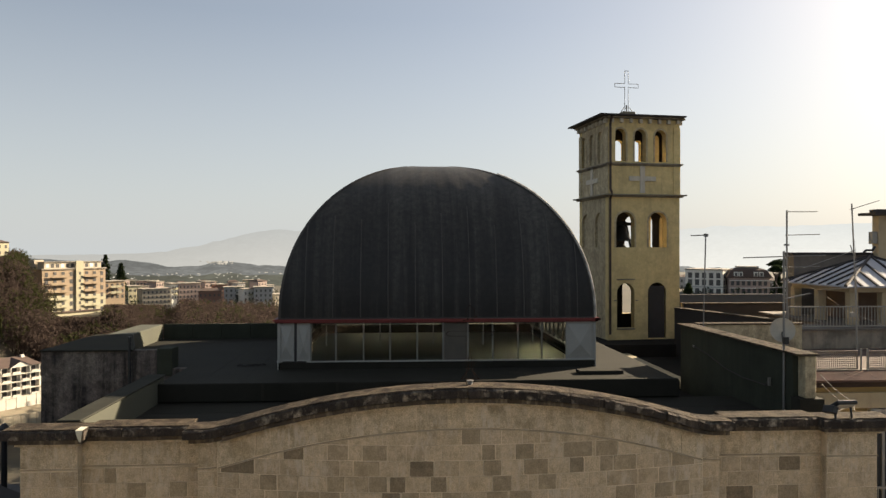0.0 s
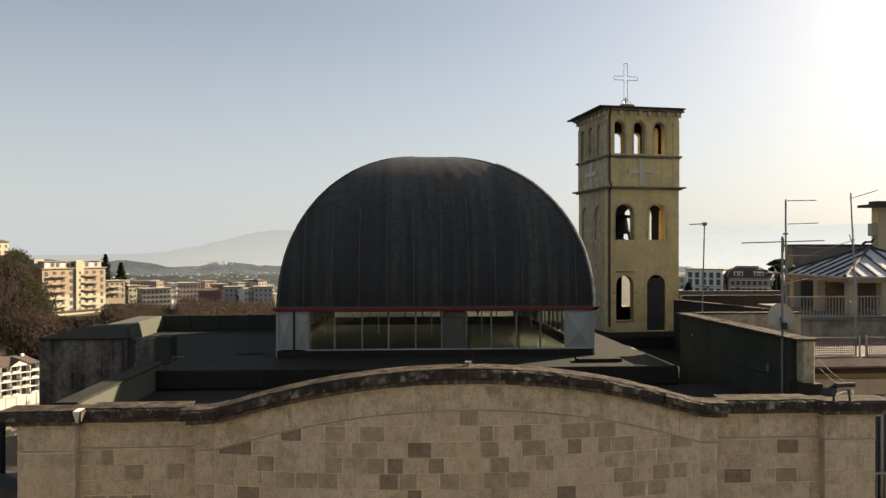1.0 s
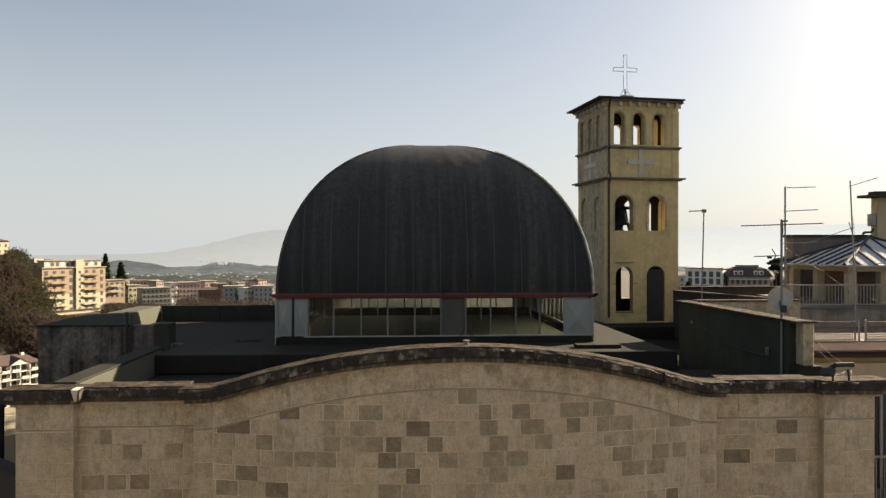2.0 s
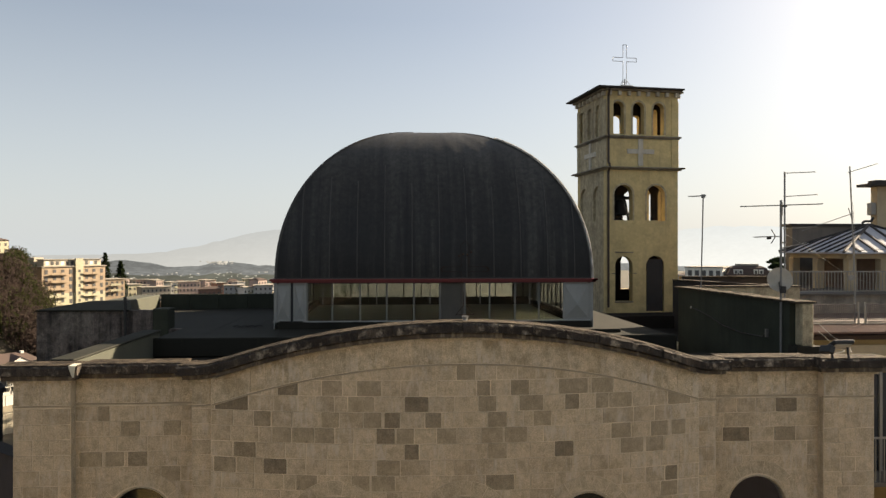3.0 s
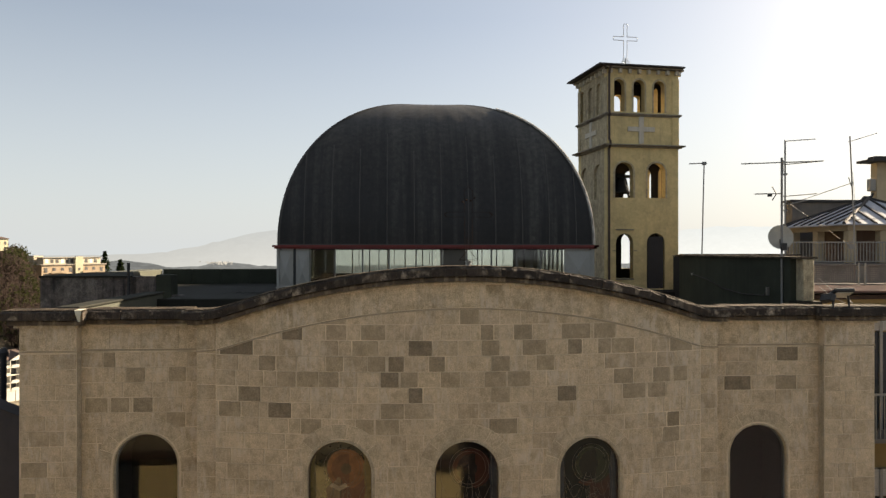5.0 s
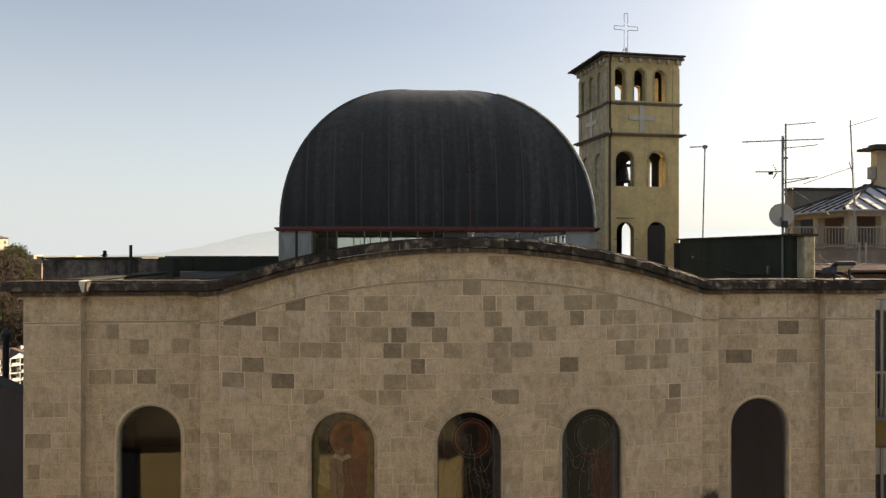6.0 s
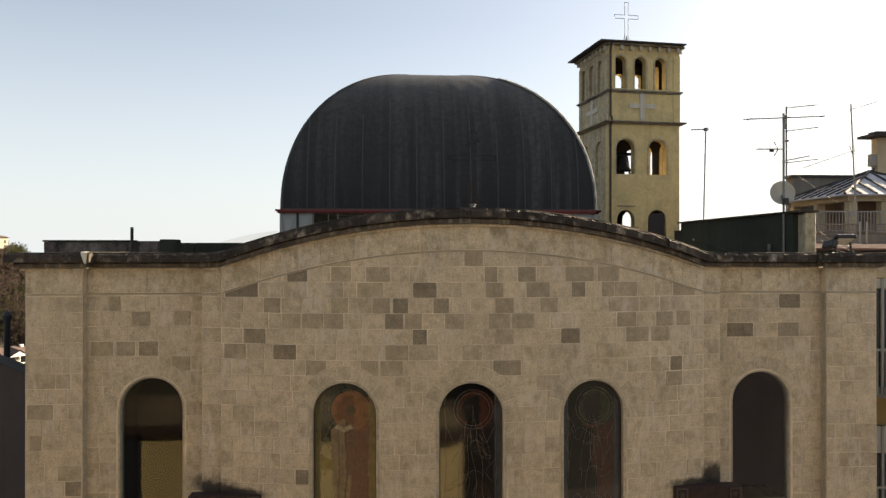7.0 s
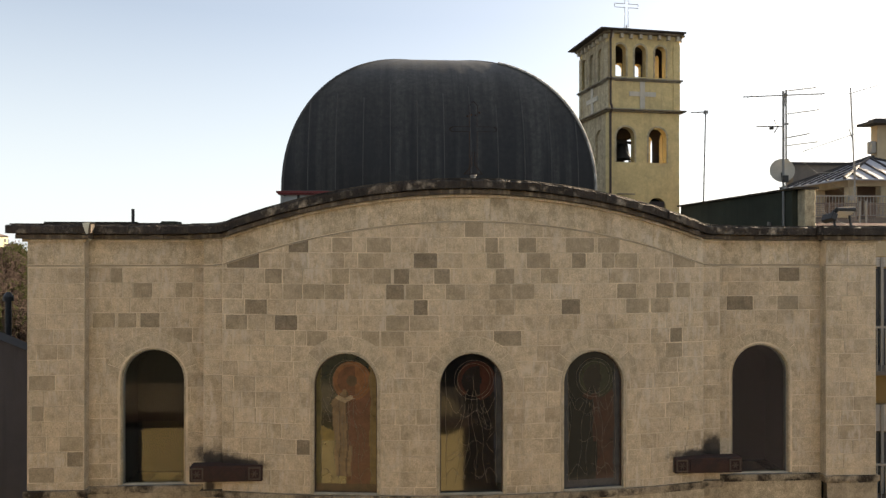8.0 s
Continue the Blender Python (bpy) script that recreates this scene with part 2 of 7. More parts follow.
TRIM_STONE = material("grey_trim", (0.50, 0.46, 0.38), 0.9, vary=0.15, streak=0.35, streak_colour=(0.12, 0.1, 0.08))
TOWER_CORNICE = material("sooty_cornice", (0.22, 0.19, 0.14), 0.9, vary=0.3, dirt=0.6, dirt_colour=(0.05, 0.04, 0.035))
ROOF_DARK = material("dark_roof_edge", (0.035, 0.03, 0.028), 0.8)
DULL_METAL = material("dull_mullion", (0.15, 0.145, 0.13), 0.6)
PIPE = material("brown_downpipe", (0.05, 0.03, 0.022), 0.5)
CLEAR = glass("window_glass", (0.66, 0.70, 0.66))
LEAD = material("lead_came", (0.20, 0.165, 0.125), 0.7)
# near-black colour that stands in for unlit rooms behind openings
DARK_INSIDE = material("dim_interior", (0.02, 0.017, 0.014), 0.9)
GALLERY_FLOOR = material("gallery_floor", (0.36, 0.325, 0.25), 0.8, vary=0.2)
# shade on the low wall, put into a near-black colour
GALLERY = material("gallery_shade", (0.025, 0.022, 0.018), 0.9)


# ---- mesh helpers ----
def quad(bm, *pts):
    return bm.faces.new([bm.verts.new(p) for p in pts])


def box(bm, x0, x1, y0, y1, z0, z1, m=None):
    """A box with outward faces, optionally moved by m."""
    pts = [Vector(p) for p in ((x0, y0, z0), (x1, y0, z0), (x1, y1, z0), (x0, y1, z0), (x0, y0, z1), (x1, y0, z1), (x1, y1, z1), (x0, y1, z1))]
    if m is not None:
        pts = [m @ p for p in pts]
    v = [bm.verts.new(p) for p in pts]
    for f in ((0, 3, 2, 1), (4, 5, 6, 7), (0, 1, 5, 4), (1, 2, 6, 5), (2, 3, 7, 6), (3, 0, 4, 7)):
        bm.faces.new([v[i] for i in f])
    return v


def tube(bm, a, b, r, sides=8, r2=None, caps=True):
    """A round bar from a to b."""
    a, b = Vector(a), Vector(b)
    r2 = r if r2 is None else r2
    q = (b - a).to_track_quat("Z", "Y")
    ring = [[bm.verts.new(p + q @ Vector((rr * math.cos(k * math.tau / sides), rr * math.sin(k * math.tau / sides), 0))) for k in range(sides)] for p, rr in ((a, r), (b, r2))]
    for k in range(sides):
        bm.faces.new((ring[0][k], ring[0][(k + 1) % sides], ring[1][(k + 1) % sides], ring[1][k]))
    if caps:
        bm.faces.new(ring[0][::-1])
        bm.faces.new(ring[1])


def wire(bm, pts, r, sides=6):
    for a, b in zip(pts, pts[1:]):
        tube(bm, a, b, r, sides)


def part(name, bm, mat, parent=None, label="", m=None, smooth=False, bevel=0.0):
    """Links a bmesh as one mesh object, under parent if there is one."""
    me = bpy.data.meshes.new(name)
    bmesh.ops.remove_doubles(bm, verts=bm.verts, dist=0.0005)
    if bevel:
        bmesh.ops.bevel(bm, geom=[e for e in bm.edges if len(e.link_faces) == 2 and e.calc_face_angle(0) > 0.6], offset=bevel, segments=1, affect="EDGES")
    bmesh.ops.recalc_face_normals(bm, faces=bm.faces)
    bm.to_mesh(me)
    bm.free()
    if smooth:
        for p in me.polygons:
            p.use_smooth = True
    for x in (mat if isinstance(mat, (list, tuple)) else (mat,)):
        me.materials.append(x)
    ob = new(name, me)
    if parent is not None:
        ob.parent = parent
    if m is not None:
        ob.matrix_basis = m
    if label:
        tagged(ob, label)
    return ob


def thing(name, label, category, group="", kind="", m=None):
    ob = tagged(new(name), label, category, group, kind)
    ob.empty_display_size = 0.3
    if m is not None:
        ob.matrix_basis = m
    return ob


def one_box(name, dims, mat, parent=None, label="", bevel=0.0, m=None):
    bm = bmesh.new()
    box(bm, *dims)
    return part(name, bm, mat, parent, label, m=m, bevel=bevel)


def arch_z(h, u):
    """Height of the head of the opening h = (centre, half width, sill, springing) at u."""
    return h[3] + math.sqrt(max(0.0, h[1] ** 2 - (u - h[0]) ** 2))


def holed_wall(bm, u0, u1, z0, top, d0, d1, holes, at, step=0.5):
    """A wall of thickness d0..d1 with round-headed openings through it; at(u, d, z) places its points; top is a height or a function of u."""
    top_at = top if callable(top) else (lambda u: top)
    cuts = {round(u0 + (u1 - u0) * k / max(1, math.ceil((u1 - u0) / step)), 5) for k in range(max(1, math.ceil((u1 - u0) / step)) + 1)}
    for h in holes:
        cuts |= {round(h[0] - h[1] * math.cos(math.pi * k / 14), 5) for k in range(15)}
    cuts = sorted(c for c in cuts if u0 - 1e-6 <= c <= u1 + 1e-6)

    def spans(a, b):
        mid = (a + b) / 2
        for h in holes:
            if abs(mid - h[0]) < h[1]:
                return ([((z0, z0), (h[2], h[2]))] if h[2] > z0 + 1e-6 else []) + [((arch_z(h, a), arch_z(h, b)), (top_at(a), top_at(b)))]
        return [((z0, z0), (top_at(a), top_at(b)))]
    for a, b in zip(cuts, cuts[1:]):
        if b - a < 1e-4:
            continue
        for lo, hi in spans(a, b):
            quad(bm, at(a, d0, lo[0]), at(b, d0, lo[1]), at(b, d0, hi[1]), at(a, d0, hi[0]))
            quad(bm, at(b, d1, lo[1]), at(a, d1, lo[0]), at(a, d1, hi[0]), at(b, d1, hi[1]))
            quad(bm, at(a, d0, hi[0]), at(b, d0, hi[1]), at(b, d1, hi[1]), at(a, d1, hi[0]))
            quad(bm, at(a, d1, lo[0]), at(b, d1, lo[1]), at(b, d0, lo[1]), at(a, d0, lo[0]))
    for h in holes:
        for u in (h[0] - h[1], h[0] + h[1]):
            quad(bm, at(u, d0, h[2]), at(u, d0, h[3]), at(u, d1, h[3]), at(u, d1, h[2]))
    for u in (u0, u1):
        quad(bm, at(u, d0, z0), at(u, d0, top_at(u)), at(u, d1, top_at(u)), at(u, d1, z0))


# ---- the facade ----
XC = 1.24                                   # middle of the facade
HALF, THIN, BAY, PILASTER = 4.56, 4.92, 7.12, 8.14   # half widths: bowed middle, narrow pilaster, side bay, corner pilaster
LEDGE = 6.80
STRING, CORNICE_FOOT, CORNICE_TOP_Z = 10.94, 11.43, 11.71


def bow(x):
    """Front of the bowed middle at x."""
    return 13.08 + 0.0253 * (x - XC) ** 2


def front(x):
    d = abs(x - XC)
    return bow(x) if d <= HALF else 13.68 if d <= THIN else 13.99 if d <= BAY else 13.79


def rise(x):
    """How far the arched gable lifts the cornice at x."""
    d = abs(x - XC)
    r = 13.35
    circle = math.sqrt(r * r - min(d, 6.0) ** 2) - math.sqrt(r * r - 4.58 ** 2)
    return 0.5 * (circle + math.sqrt(circle ** 2 + 0.0030)) if d < 5.6 else 0.0


SPRING, SILL, RADIUS = 8.79, 6.815, 0.59
SIDE_SPRING = 8.79
WINDOWS = [(-4.70, 13.99), (-1.03, None), (1.26, None), (3.55, None), (7.13, 13.99)]


def holes_between(a, b):
    out = []
    for x, y in WINDOWS:
        if a < x < b:
            out.append((x, RADIUS, SILL, SIDE_SPRING if y else SPRING))
    return out


facade = thing("facade", "bowed travertine church facade with arched gable and five windows", "facade", kind="structure")
SEGMENTS = [("wall_panel", XC - PILASTER, XC - BAY), ("wall_panel", XC - BAY, XC - THIN), ("wall_panel", XC - THIN, XC - HALF), ("wall_panel", XC - HALF, XC + HALF),
            ("wall_panel", XC + HALF, XC + THIN), ("wall_panel", XC + THIN, XC + BAY), ("wall_panel", XC + BAY, XC + PILASTER)]
panels = []
for name, a, b in SEGMENTS:
    bm = bmesh.new()
    mid = (a + b) / 2
    base = front(mid)
    if name == "wall_panel" and abs(mid - XC) < 1:
        holed_wall(bm, a, b, LEDGE, lambda u: CORNICE_FOOT + rise(u), 0.0, 0.55, holes_between(a, b), lambda u, d, z: (u, bow(u) + d, z), 0.25)
    else:
        holed_wall(bm, a, b, LEDGE, lambda u: CORNICE_FOOT + rise(u), 0.0, 14.5 - base, holes_between(a, b), lambda u, d, z: (u, base + d, z), 0.25)
    for f in bm.faces:                      # felt on the hidden back above the gutter terrace
        if all(v.co.y - front(min(max(v.co.x, a + 0.001), b - 0.001)) > 0.35 for v in f.verts):
            f.material_index = 1
    panels.append(part("wall_panel", bm, [MORTAR, ROOFING], facade))


def outline(x, out):
    """Plan line of a moulding that stands out by `out` from the wall, stepped at the pilasters."""
    return front(x) - out


def runs():
    """Stretches of x in which the front is smooth, in order."""
    return [(a, b) for _, a, b in SEGMENTS]


def moulding(name, foot, head, out, mat, back=0.2, ends=0.0, pieces=0.9, gap=0.004, top_mat=None, jitter=0.0):
    """A moulding that follows wall and gable, in stones end to end."""
    made = []
    for a, b in runs():
        inner = abs((a + b) / 2 - XC) < PILASTER - 1.2
        lo, hi = a, b
        d = (a + b) / 2 - XC
        wide = abs(d) > BAY or THIN > abs(d) > HALF
        if wide:                       # pilaster: its moulding returns on both sides
            lo, hi = a - out * 0.9, b + out * 0.9
            if d < -BAY:
                lo = a - out - ends
            if d > BAY:
                hi = b + out + ends
        else:
            if abs(d) > 1:
                lo, hi = a + out * 0.9 + 0.001, b - out * 0.9 - 0.001
            else:
                lo, hi = a - 0.0, b + 0.0
                lo, hi = a + out * 0.9 + 0.001, b - out * 0.9 - 0.001
        count = max(1, round((hi - lo) / pieces))
        for k in range(count):
            u0, u1 = lo + (hi - lo) * k / count + gap / 2, lo + (hi - lo) * (k + 1) / count - gap / 2
            bm = bmesh.new()
            n = 7
            dy = random.uniform(-jitter, jitter)
            ring = []
            for i in range(n + 1):
                u = u0 + (u1 - u0) * i / n
                uc = min(max(u, a), b)
                y = (bow(u) if abs(d) < 1 else front((a + b) / 2)) - out + dy
                r = rise(u)
                worn = jitter * random.uniform(-0.9, 0.3)        # eroded upper edge
                y += jitter * random.uniform(-0.5, 0.5)
                yb = y + out + back
                ring.append([bm.verts.new(p) for p in ((u, y, foot + r), (u, yb, foot + r), (u, yb, head + r), (u, y + 0.02 + abs(worn), head + r + worn * 0.4), (u, y, head + r - 0.02 + worn))])
            for p, q in zip(ring, ring[1:]):
                for i in range(5):
                    bm.faces.new((p[i], p[(i + 1) % 5], q[(i + 1) % 5], q[i]))
            bm.faces.new(ring[0])
            bm.faces.new(ring[-1][::-1])
            made.append(part(name, bm, mat, facade))
    return made


moulding("string_course", STRING - 0.005, STRING + 0.028, 0.016, STRING_STONE, back=0.03, pieces=1.4)
moulding("cornice_bed", CORNICE_FOOT - 0.035, CORNICE_FOOT + 0.02, 0.07, STONE_FRIEZE, back=0.03, pieces=1.4)
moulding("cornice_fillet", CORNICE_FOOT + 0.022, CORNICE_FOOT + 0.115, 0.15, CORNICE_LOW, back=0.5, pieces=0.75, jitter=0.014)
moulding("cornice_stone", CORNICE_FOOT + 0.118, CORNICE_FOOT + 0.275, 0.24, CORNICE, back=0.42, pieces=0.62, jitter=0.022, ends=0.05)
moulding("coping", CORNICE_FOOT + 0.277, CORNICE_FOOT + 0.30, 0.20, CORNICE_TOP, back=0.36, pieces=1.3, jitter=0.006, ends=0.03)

# frieze under the cornice, of tall stones that follow the gable
for a, b in runs():
    count = max(1, round((b - a) / 0.62))
    cuts = [a + (b - a) * (k + (random.uniform(-0.25, 0.25) if 0 < k < count else 0)) / count for k in range(count + 1)]
    mid = (a + b) / 2
    for u0, u1 in zip(cuts, cuts[1:]):
        bm = bmesh.new()
        us = [u0 + 0.004 + (u1 - u0 - 0.008) * i / 3 for i in range(4)]
        yy = lambda u: (bow(u) if abs(mid - XC) < 1 else front(mid)) - 0.010
        for p, q in zip(us, us[1:]):
            quad(bm, (p, yy(p), STRING + 0.036 + rise(p)), (q, yy(q), STRING + 0.036 + rise(q)), (q, yy(q), CORNICE_FOOT - 0.037 + rise(q)), (p, yy(p), CORNICE_FOOT - 0.037 + rise(p)))
            quad(bm, (p, yy(p), STRING + 0.036 + rise(p)), (q, yy(q), STRING + 0.036 + rise(q)), (q, yy(q) + 0.008, STRING + 0.036 + rise(q)), (p, yy(p) + 0.008, STRING + 0.036 + rise(p)))
        for u in (us[0], us[-1]):
            quad(bm, (u, yy(u), STRING + 0.036 + rise(u)), (u, yy(u), CORNICE_FOOT - 0.037 + rise(u)), (u, yy(u) + 0.008, CORNICE_FOOT - 0.037 + rise(u)), (u, yy(u) + 0.008, STRING + 0.036 + rise(u)))
        part("frieze_stone", bm, STONE_FRIEZE, facade)

RETURN_STONE = material("water_stained_return", (0.47, 0.39, 0.285), 0.95, vary=0.25, scale=2.0, grain=40, streak=0.5, streak_colour=(0.22, 0.19, 0.14), streak_at=(12.0, 12.0, 0.7), mottle=0.15)
# water-stained returns of the corner pilasters
for s in (-1, 1):
    x = XC + s * BAY
    bm = bmesh.new()
    box(bm, min(x, x - s * 0.005), max(x, x - s * 0.005), front(XC + s * (BAY + 0.5)) + 0.001, front(XC + s * (BAY - 0.5)) - 0.008, LEDGE, STRING - 0.006)
    part("pilaster_return", bm, RETURN_STONE, facade, "grey water-stained side of the pilaster")

LEDGE_STONE = material("stained_ledge", (0.36, 0.285, 0.20), 0.95, spec=0.1, vary=0.25, mottle=0.2, dirt=0.95, dirt_colour=(0.035, 0.026, 0.02), dirt_scale=2.6, dirt_from=0.47, streak=0.6, streak_colour=(0.05, 0.038, 0.028), streak_at=(7.0, 7.0, 0.6), streak_from=0.55)
# lower storey below the ledge, and the ledge itself
for a, b in runs():
    mid = (a + b) / 2
    bm = bmesh.new()
    n = 12 if abs(mid - XC) < 1 else 1
    for i in range(n):
        p, q = a + (b - a) * i / n, a + (b - a) * (i + 1) / n
        yp, yq = (bow(p), bow(q)) if n > 1 else (front(mid), front(mid))
        quad(bm, (p, yp - 0.03, 0), (q, yq - 0.03, 0), (q, yq - 0.03, LEDGE - 0.14), (p, yp - 0.03, LEDGE - 0.14))
        quad(bm, (p, yp - 0.03, LEDGE - 0.14), (q, yq - 0.03, LEDGE - 0.14), (q, 14.5, LEDGE - 0.14), (p, 14.5, LEDGE - 0.14))
    part("lower_wall", bm, STONE_PLAIN, facade)


def ledge_run(foot, head, out, mat, name):
    for a, b in runs():
        mid = (a + b) / 2
        wide = abs(mid - XC) > BAY or THIN > abs(mid - XC) > HALF
        lo, hi = (a - out * 0.9, b + out * 0.9) if wide else (a + out * 0.9 + 0.001, b - out * 0.9 - 0.001)
        count = max(1, round((hi - lo) / 1.1))
        for k in range(count):
            u0, u1 = lo + (hi - lo) * k / count + 0.003, lo + (hi - lo) * (k + 1) / count - 0.003
            bm = bmesh.new()
            ys = [(bow(u) if abs(mid - XC) < 1 else front(mid)) - out for u in (u0, u1)]
            v = [bm.verts.new(p) for p in ((u0, ys[0], foot), (u1, ys[1], foot), (u1, ys[1] + out + 0.25, foot), (u0, ys[0] + out + 0.25, foot),
                                           (u0, ys[0], head), (u1, ys[1], head), (u1, ys[1] + out + 0.25, head + 0.01), (u0, ys[0] + out + 0.25, head + 0.01))]
            for f in ((0, 3, 2, 1), (4, 5, 6, 7), (0, 1, 5, 4), (1, 2, 6, 5), (2, 3, 7, 6), (3, 0, 4, 7)):
                bm.faces.new([v[i] for i in f])
            part(name, bm, mat, facade)


ledge_run(LEDGE - 0.10, LEDGE - 0.004, 0.06, LEDGE_STONE, "ledge_stone")
ledge_run(LEDGE - 0.138, LEDGE - 0.102, 0.035, LEDGE_STONE, "ledge_bed")

# ---- church body: side walls, roof decks, parapets ----
church_right = XC + PILASTER - 0.02
wall_west = tagged(one_box("wall_west", (-6.45, -6.1, 14.52, 22.3, 0, 11.02), STAINED), "stained grey rendered side wall of the church", "wall", kind="structure")
wall_east = tagged(one_box("wall_east", (church_right - 0.5, church_right, 14.52, 31.0, 0, 10.75), PLASTER_PALE), "pale rendered side wall of the church", "wall", kind="structure")
low_deck = tagged(one_box("roof_deck_low", (-6.09, church_right - 0.5, 14.51, 18.95, 10.8, 11.08), ROOFING), "dark felt gutter terrace behind the facade", "roof", kind="structure")
deck = tagged(one_box("roof_deck", (-6.2, 7.45, 18.95, 31.4, 9.9, 11.52), ROOFING, bevel=0.01), "dark grey roofing felt flat roof around the dome", "roof", kind="structure")
# shade over these two decks is partly put into their darker, duller felt
tagged(one_box("roof_deck_east", (7.452, 13.6, 18.95, 29.2, 10.1, 10.6), ROOFING_DARK), "dark roofing felt deck in front of the bell tower", "roof", kind="structure")
tagged(one_box("roof_deck_tower", (7.452, 13.6, 29.2, 36.0, 10.6, 11.1), ROOFING_DARK), "dark roofing felt step at the foot of the bell tower", "roof", kind="structure")
tagged(one_box("roof_deck_west", (-9.54, -6.202, 22.06, 29.2, 10.9, 11.5), ROOFING), "dark felt deck of the west wing", "roof", kind="structure")
step_edge = tagged(one_box("roof_step", (-6.2, 7.4, 18.88, 19.02, 11.1, 11.58), ROOFING, bevel=0.02), "dark felt covered upstand at the roof step", "upstand", kind="structure")

# felt-covered parapet beside the low terrace
bm = bmesh.new()
box(bm, -6.44, -6.08, 14.52, 19.4, 11.03, 11.69)
tagged(part("parapet_west", bm, GREEN_FELT, bevel=0.03), "pale green felt covered parapet beside the low terrace", "parapet", kind="structure")
bm = bmesh.new()
box(bm, -6.50, -6.04, 14.3, 19.42, 11.695, 11.74)
tagged(part("parapet_cap", bm, CAP_FELT, bevel=0.015), "grey green felt capping of the parapet", "coping", kind="structure")

# west wing with its stained front
wing = thing("west_wing", "stained grey rendered roof wing with felt covered parapets", "wing", kind="structure")
bm = bmesh.new()
box(bm, -10.3, -7.72, 21.75, 22.05, 4.0, 12.02)
box(bm, -7.715, -7.02, 21.75, 22.05, 4.0, 12.05)
box(bm, -7.015, -6.2, 21.75, 22.05, 4.0, 11.5)
part("wing_wall", bm, STAINED, wing, "grey render with dark water streaks")
bm = bmesh.new()
box(bm, -10.0, -9.55, 22.06, 25.7, 4.0, 12.02)
box(bm, -10.0, -9.12, 25.71, 28.99, 4.0, 12.07)
part("side_parapet", bm, GREEN_FELT, wing, bevel=0.03)
bm = bmesh.new()
plan = ((-10.32, 21.70), (-7.68, 21.70), (-7.75, 22.06), (-9.1, 25.7), (-10.32, 25.7))
lo = [bm.verts.new((x, y, 12.025)) for x, y in plan]
hi = [bm.verts.new((x, y, 12.075)) for x, y in plan]
bm.faces.new(hi)
bm.faces.new(lo[::-1])
for i in range(5):
    bm.faces.new((lo[i], lo[(i + 1) % 5], hi[(i + 1) % 5], hi[i]))
part("coping", bm, WING_FELT, wing, "felt covered wing roof")
bm = bmesh.new()
plan = ((-9.5, 22.06), (-7.8, 22.06), (-9.14, 25.65), (-9.5, 25.65))
lo = [bm.verts.new((x, y, 11.2)) for x, y in plan]
hi = [bm.verts.new((x, y, 12.02)) for x, y in plan]
for i in range(4):
    bm.faces.new((lo[i], lo[(i + 1) % 4], hi[(i + 1) % 4], hi[i]))
part("wedge_wall", bm, GREEN_FELT, wing)
for k in range(6):                                      # upright laps on the slanting wall
    f = (k + 0.6) / 6
    x, y = -7.8 + (-9.14 + 7.8) * f, 22.06 + (25.65 - 22.06) * f
    bm = bmesh.new()
    box(bm, x - 0.006, x + 0.02, y - 0.035, y + 0.035, 11.5, 12.02)
    part("felt_lap", bm, CAP_FELT, wing)
bm = bmesh.new()
box(bm, -7.015, -6.58, 21.71, 22.35, 11.3, 12.10)
part("corner_block", bm, GREEN_WALL, wing, bevel=0.02)
bm = bmesh.new()
for k in range(5):
    box(bm, -9.1 + 1.11 * k, -9.1 + 1.11 * k + 1.095, 29.0, 29.12, 11.4, 12.08)
part("back_parapet", bm, GREEN_WALL, wing, bevel=0.008)
bm = bmesh.new()
tube(bm, (-7.78, 21.66, 11.0), (-7.78, 21.66, 12.45), 0.045, 10)
part("vent_pipe", bm, DARK_METAL, wing)

lap_rng = random.Random(17)
for x in (-5.2, -4.15, -3.2, 6.3):                      # laps between the felt sheets of the deck
    part_y = 29.0 if x < -3.4 else 20.3
    bm = bmesh.new()
    box(bm, x - 0.035, x + 0.035, 19.05, part_y, 11.5205, 11.524)
    part("felt_lap", bm, ROOFING, deck)
for y in (15.6, 16.7, 17.8):
    bm = bmesh.new()
    box(bm, -6.07, 8.6, y - 0.03, y + 0.03, 11.0805, 11.084)
    part("felt_lap", bm, ROOFING, low_deck)
for k in range(7):                                      # upright laps of the felt on the roof step
    bm = bmesh.new()
    box(bm, -5.4 + 1.9 * k, -5.33 + 1.9 * k, 18.874, 18.88, 11.12, 11.56)
    part("felt_lap", bm, WING_FELT, step_edge)
scrap = thing("felt_scrap", "torn strip of dark roofing felt lying on the deck", "felt scrap", m=pose(-4.35, 22.0, 11.52, 0, 0, 12))
bm = bmesh.new()
prev = None
for k in range(9):
    x = -0.42 + 0.105 * k
    w, z = 0.07 + 0.05 * lap_rng.random(), 0.012 + 0.05 * lap_rng.random() * (k % 2)
    q = [bm.verts.new((x, -w, z)), bm.verts.new((x, w, z + 0.02 * lap_rng.random()))]
    if prev:
        bm.faces.new((prev[0], prev[1], q[1], q[0]))
    prev = q
bmesh.ops.solidify(bm, geom=bm.faces, thickness=0.01)
part("strip", bm, ROOFING_DARK, scrap)

# ---- the dome on its glazed drum ----
DX, DY, DR, RIM, DH = 1.18, 25.97, 4.63, 12.97, 4.93


def crown(r):
    """Height of the domical vault above its rim at the distance r from its middle, to the nearest side."""
    return DH * max(0.0, 1 - (r / DR) ** 2.1) ** (1 / 2.1)


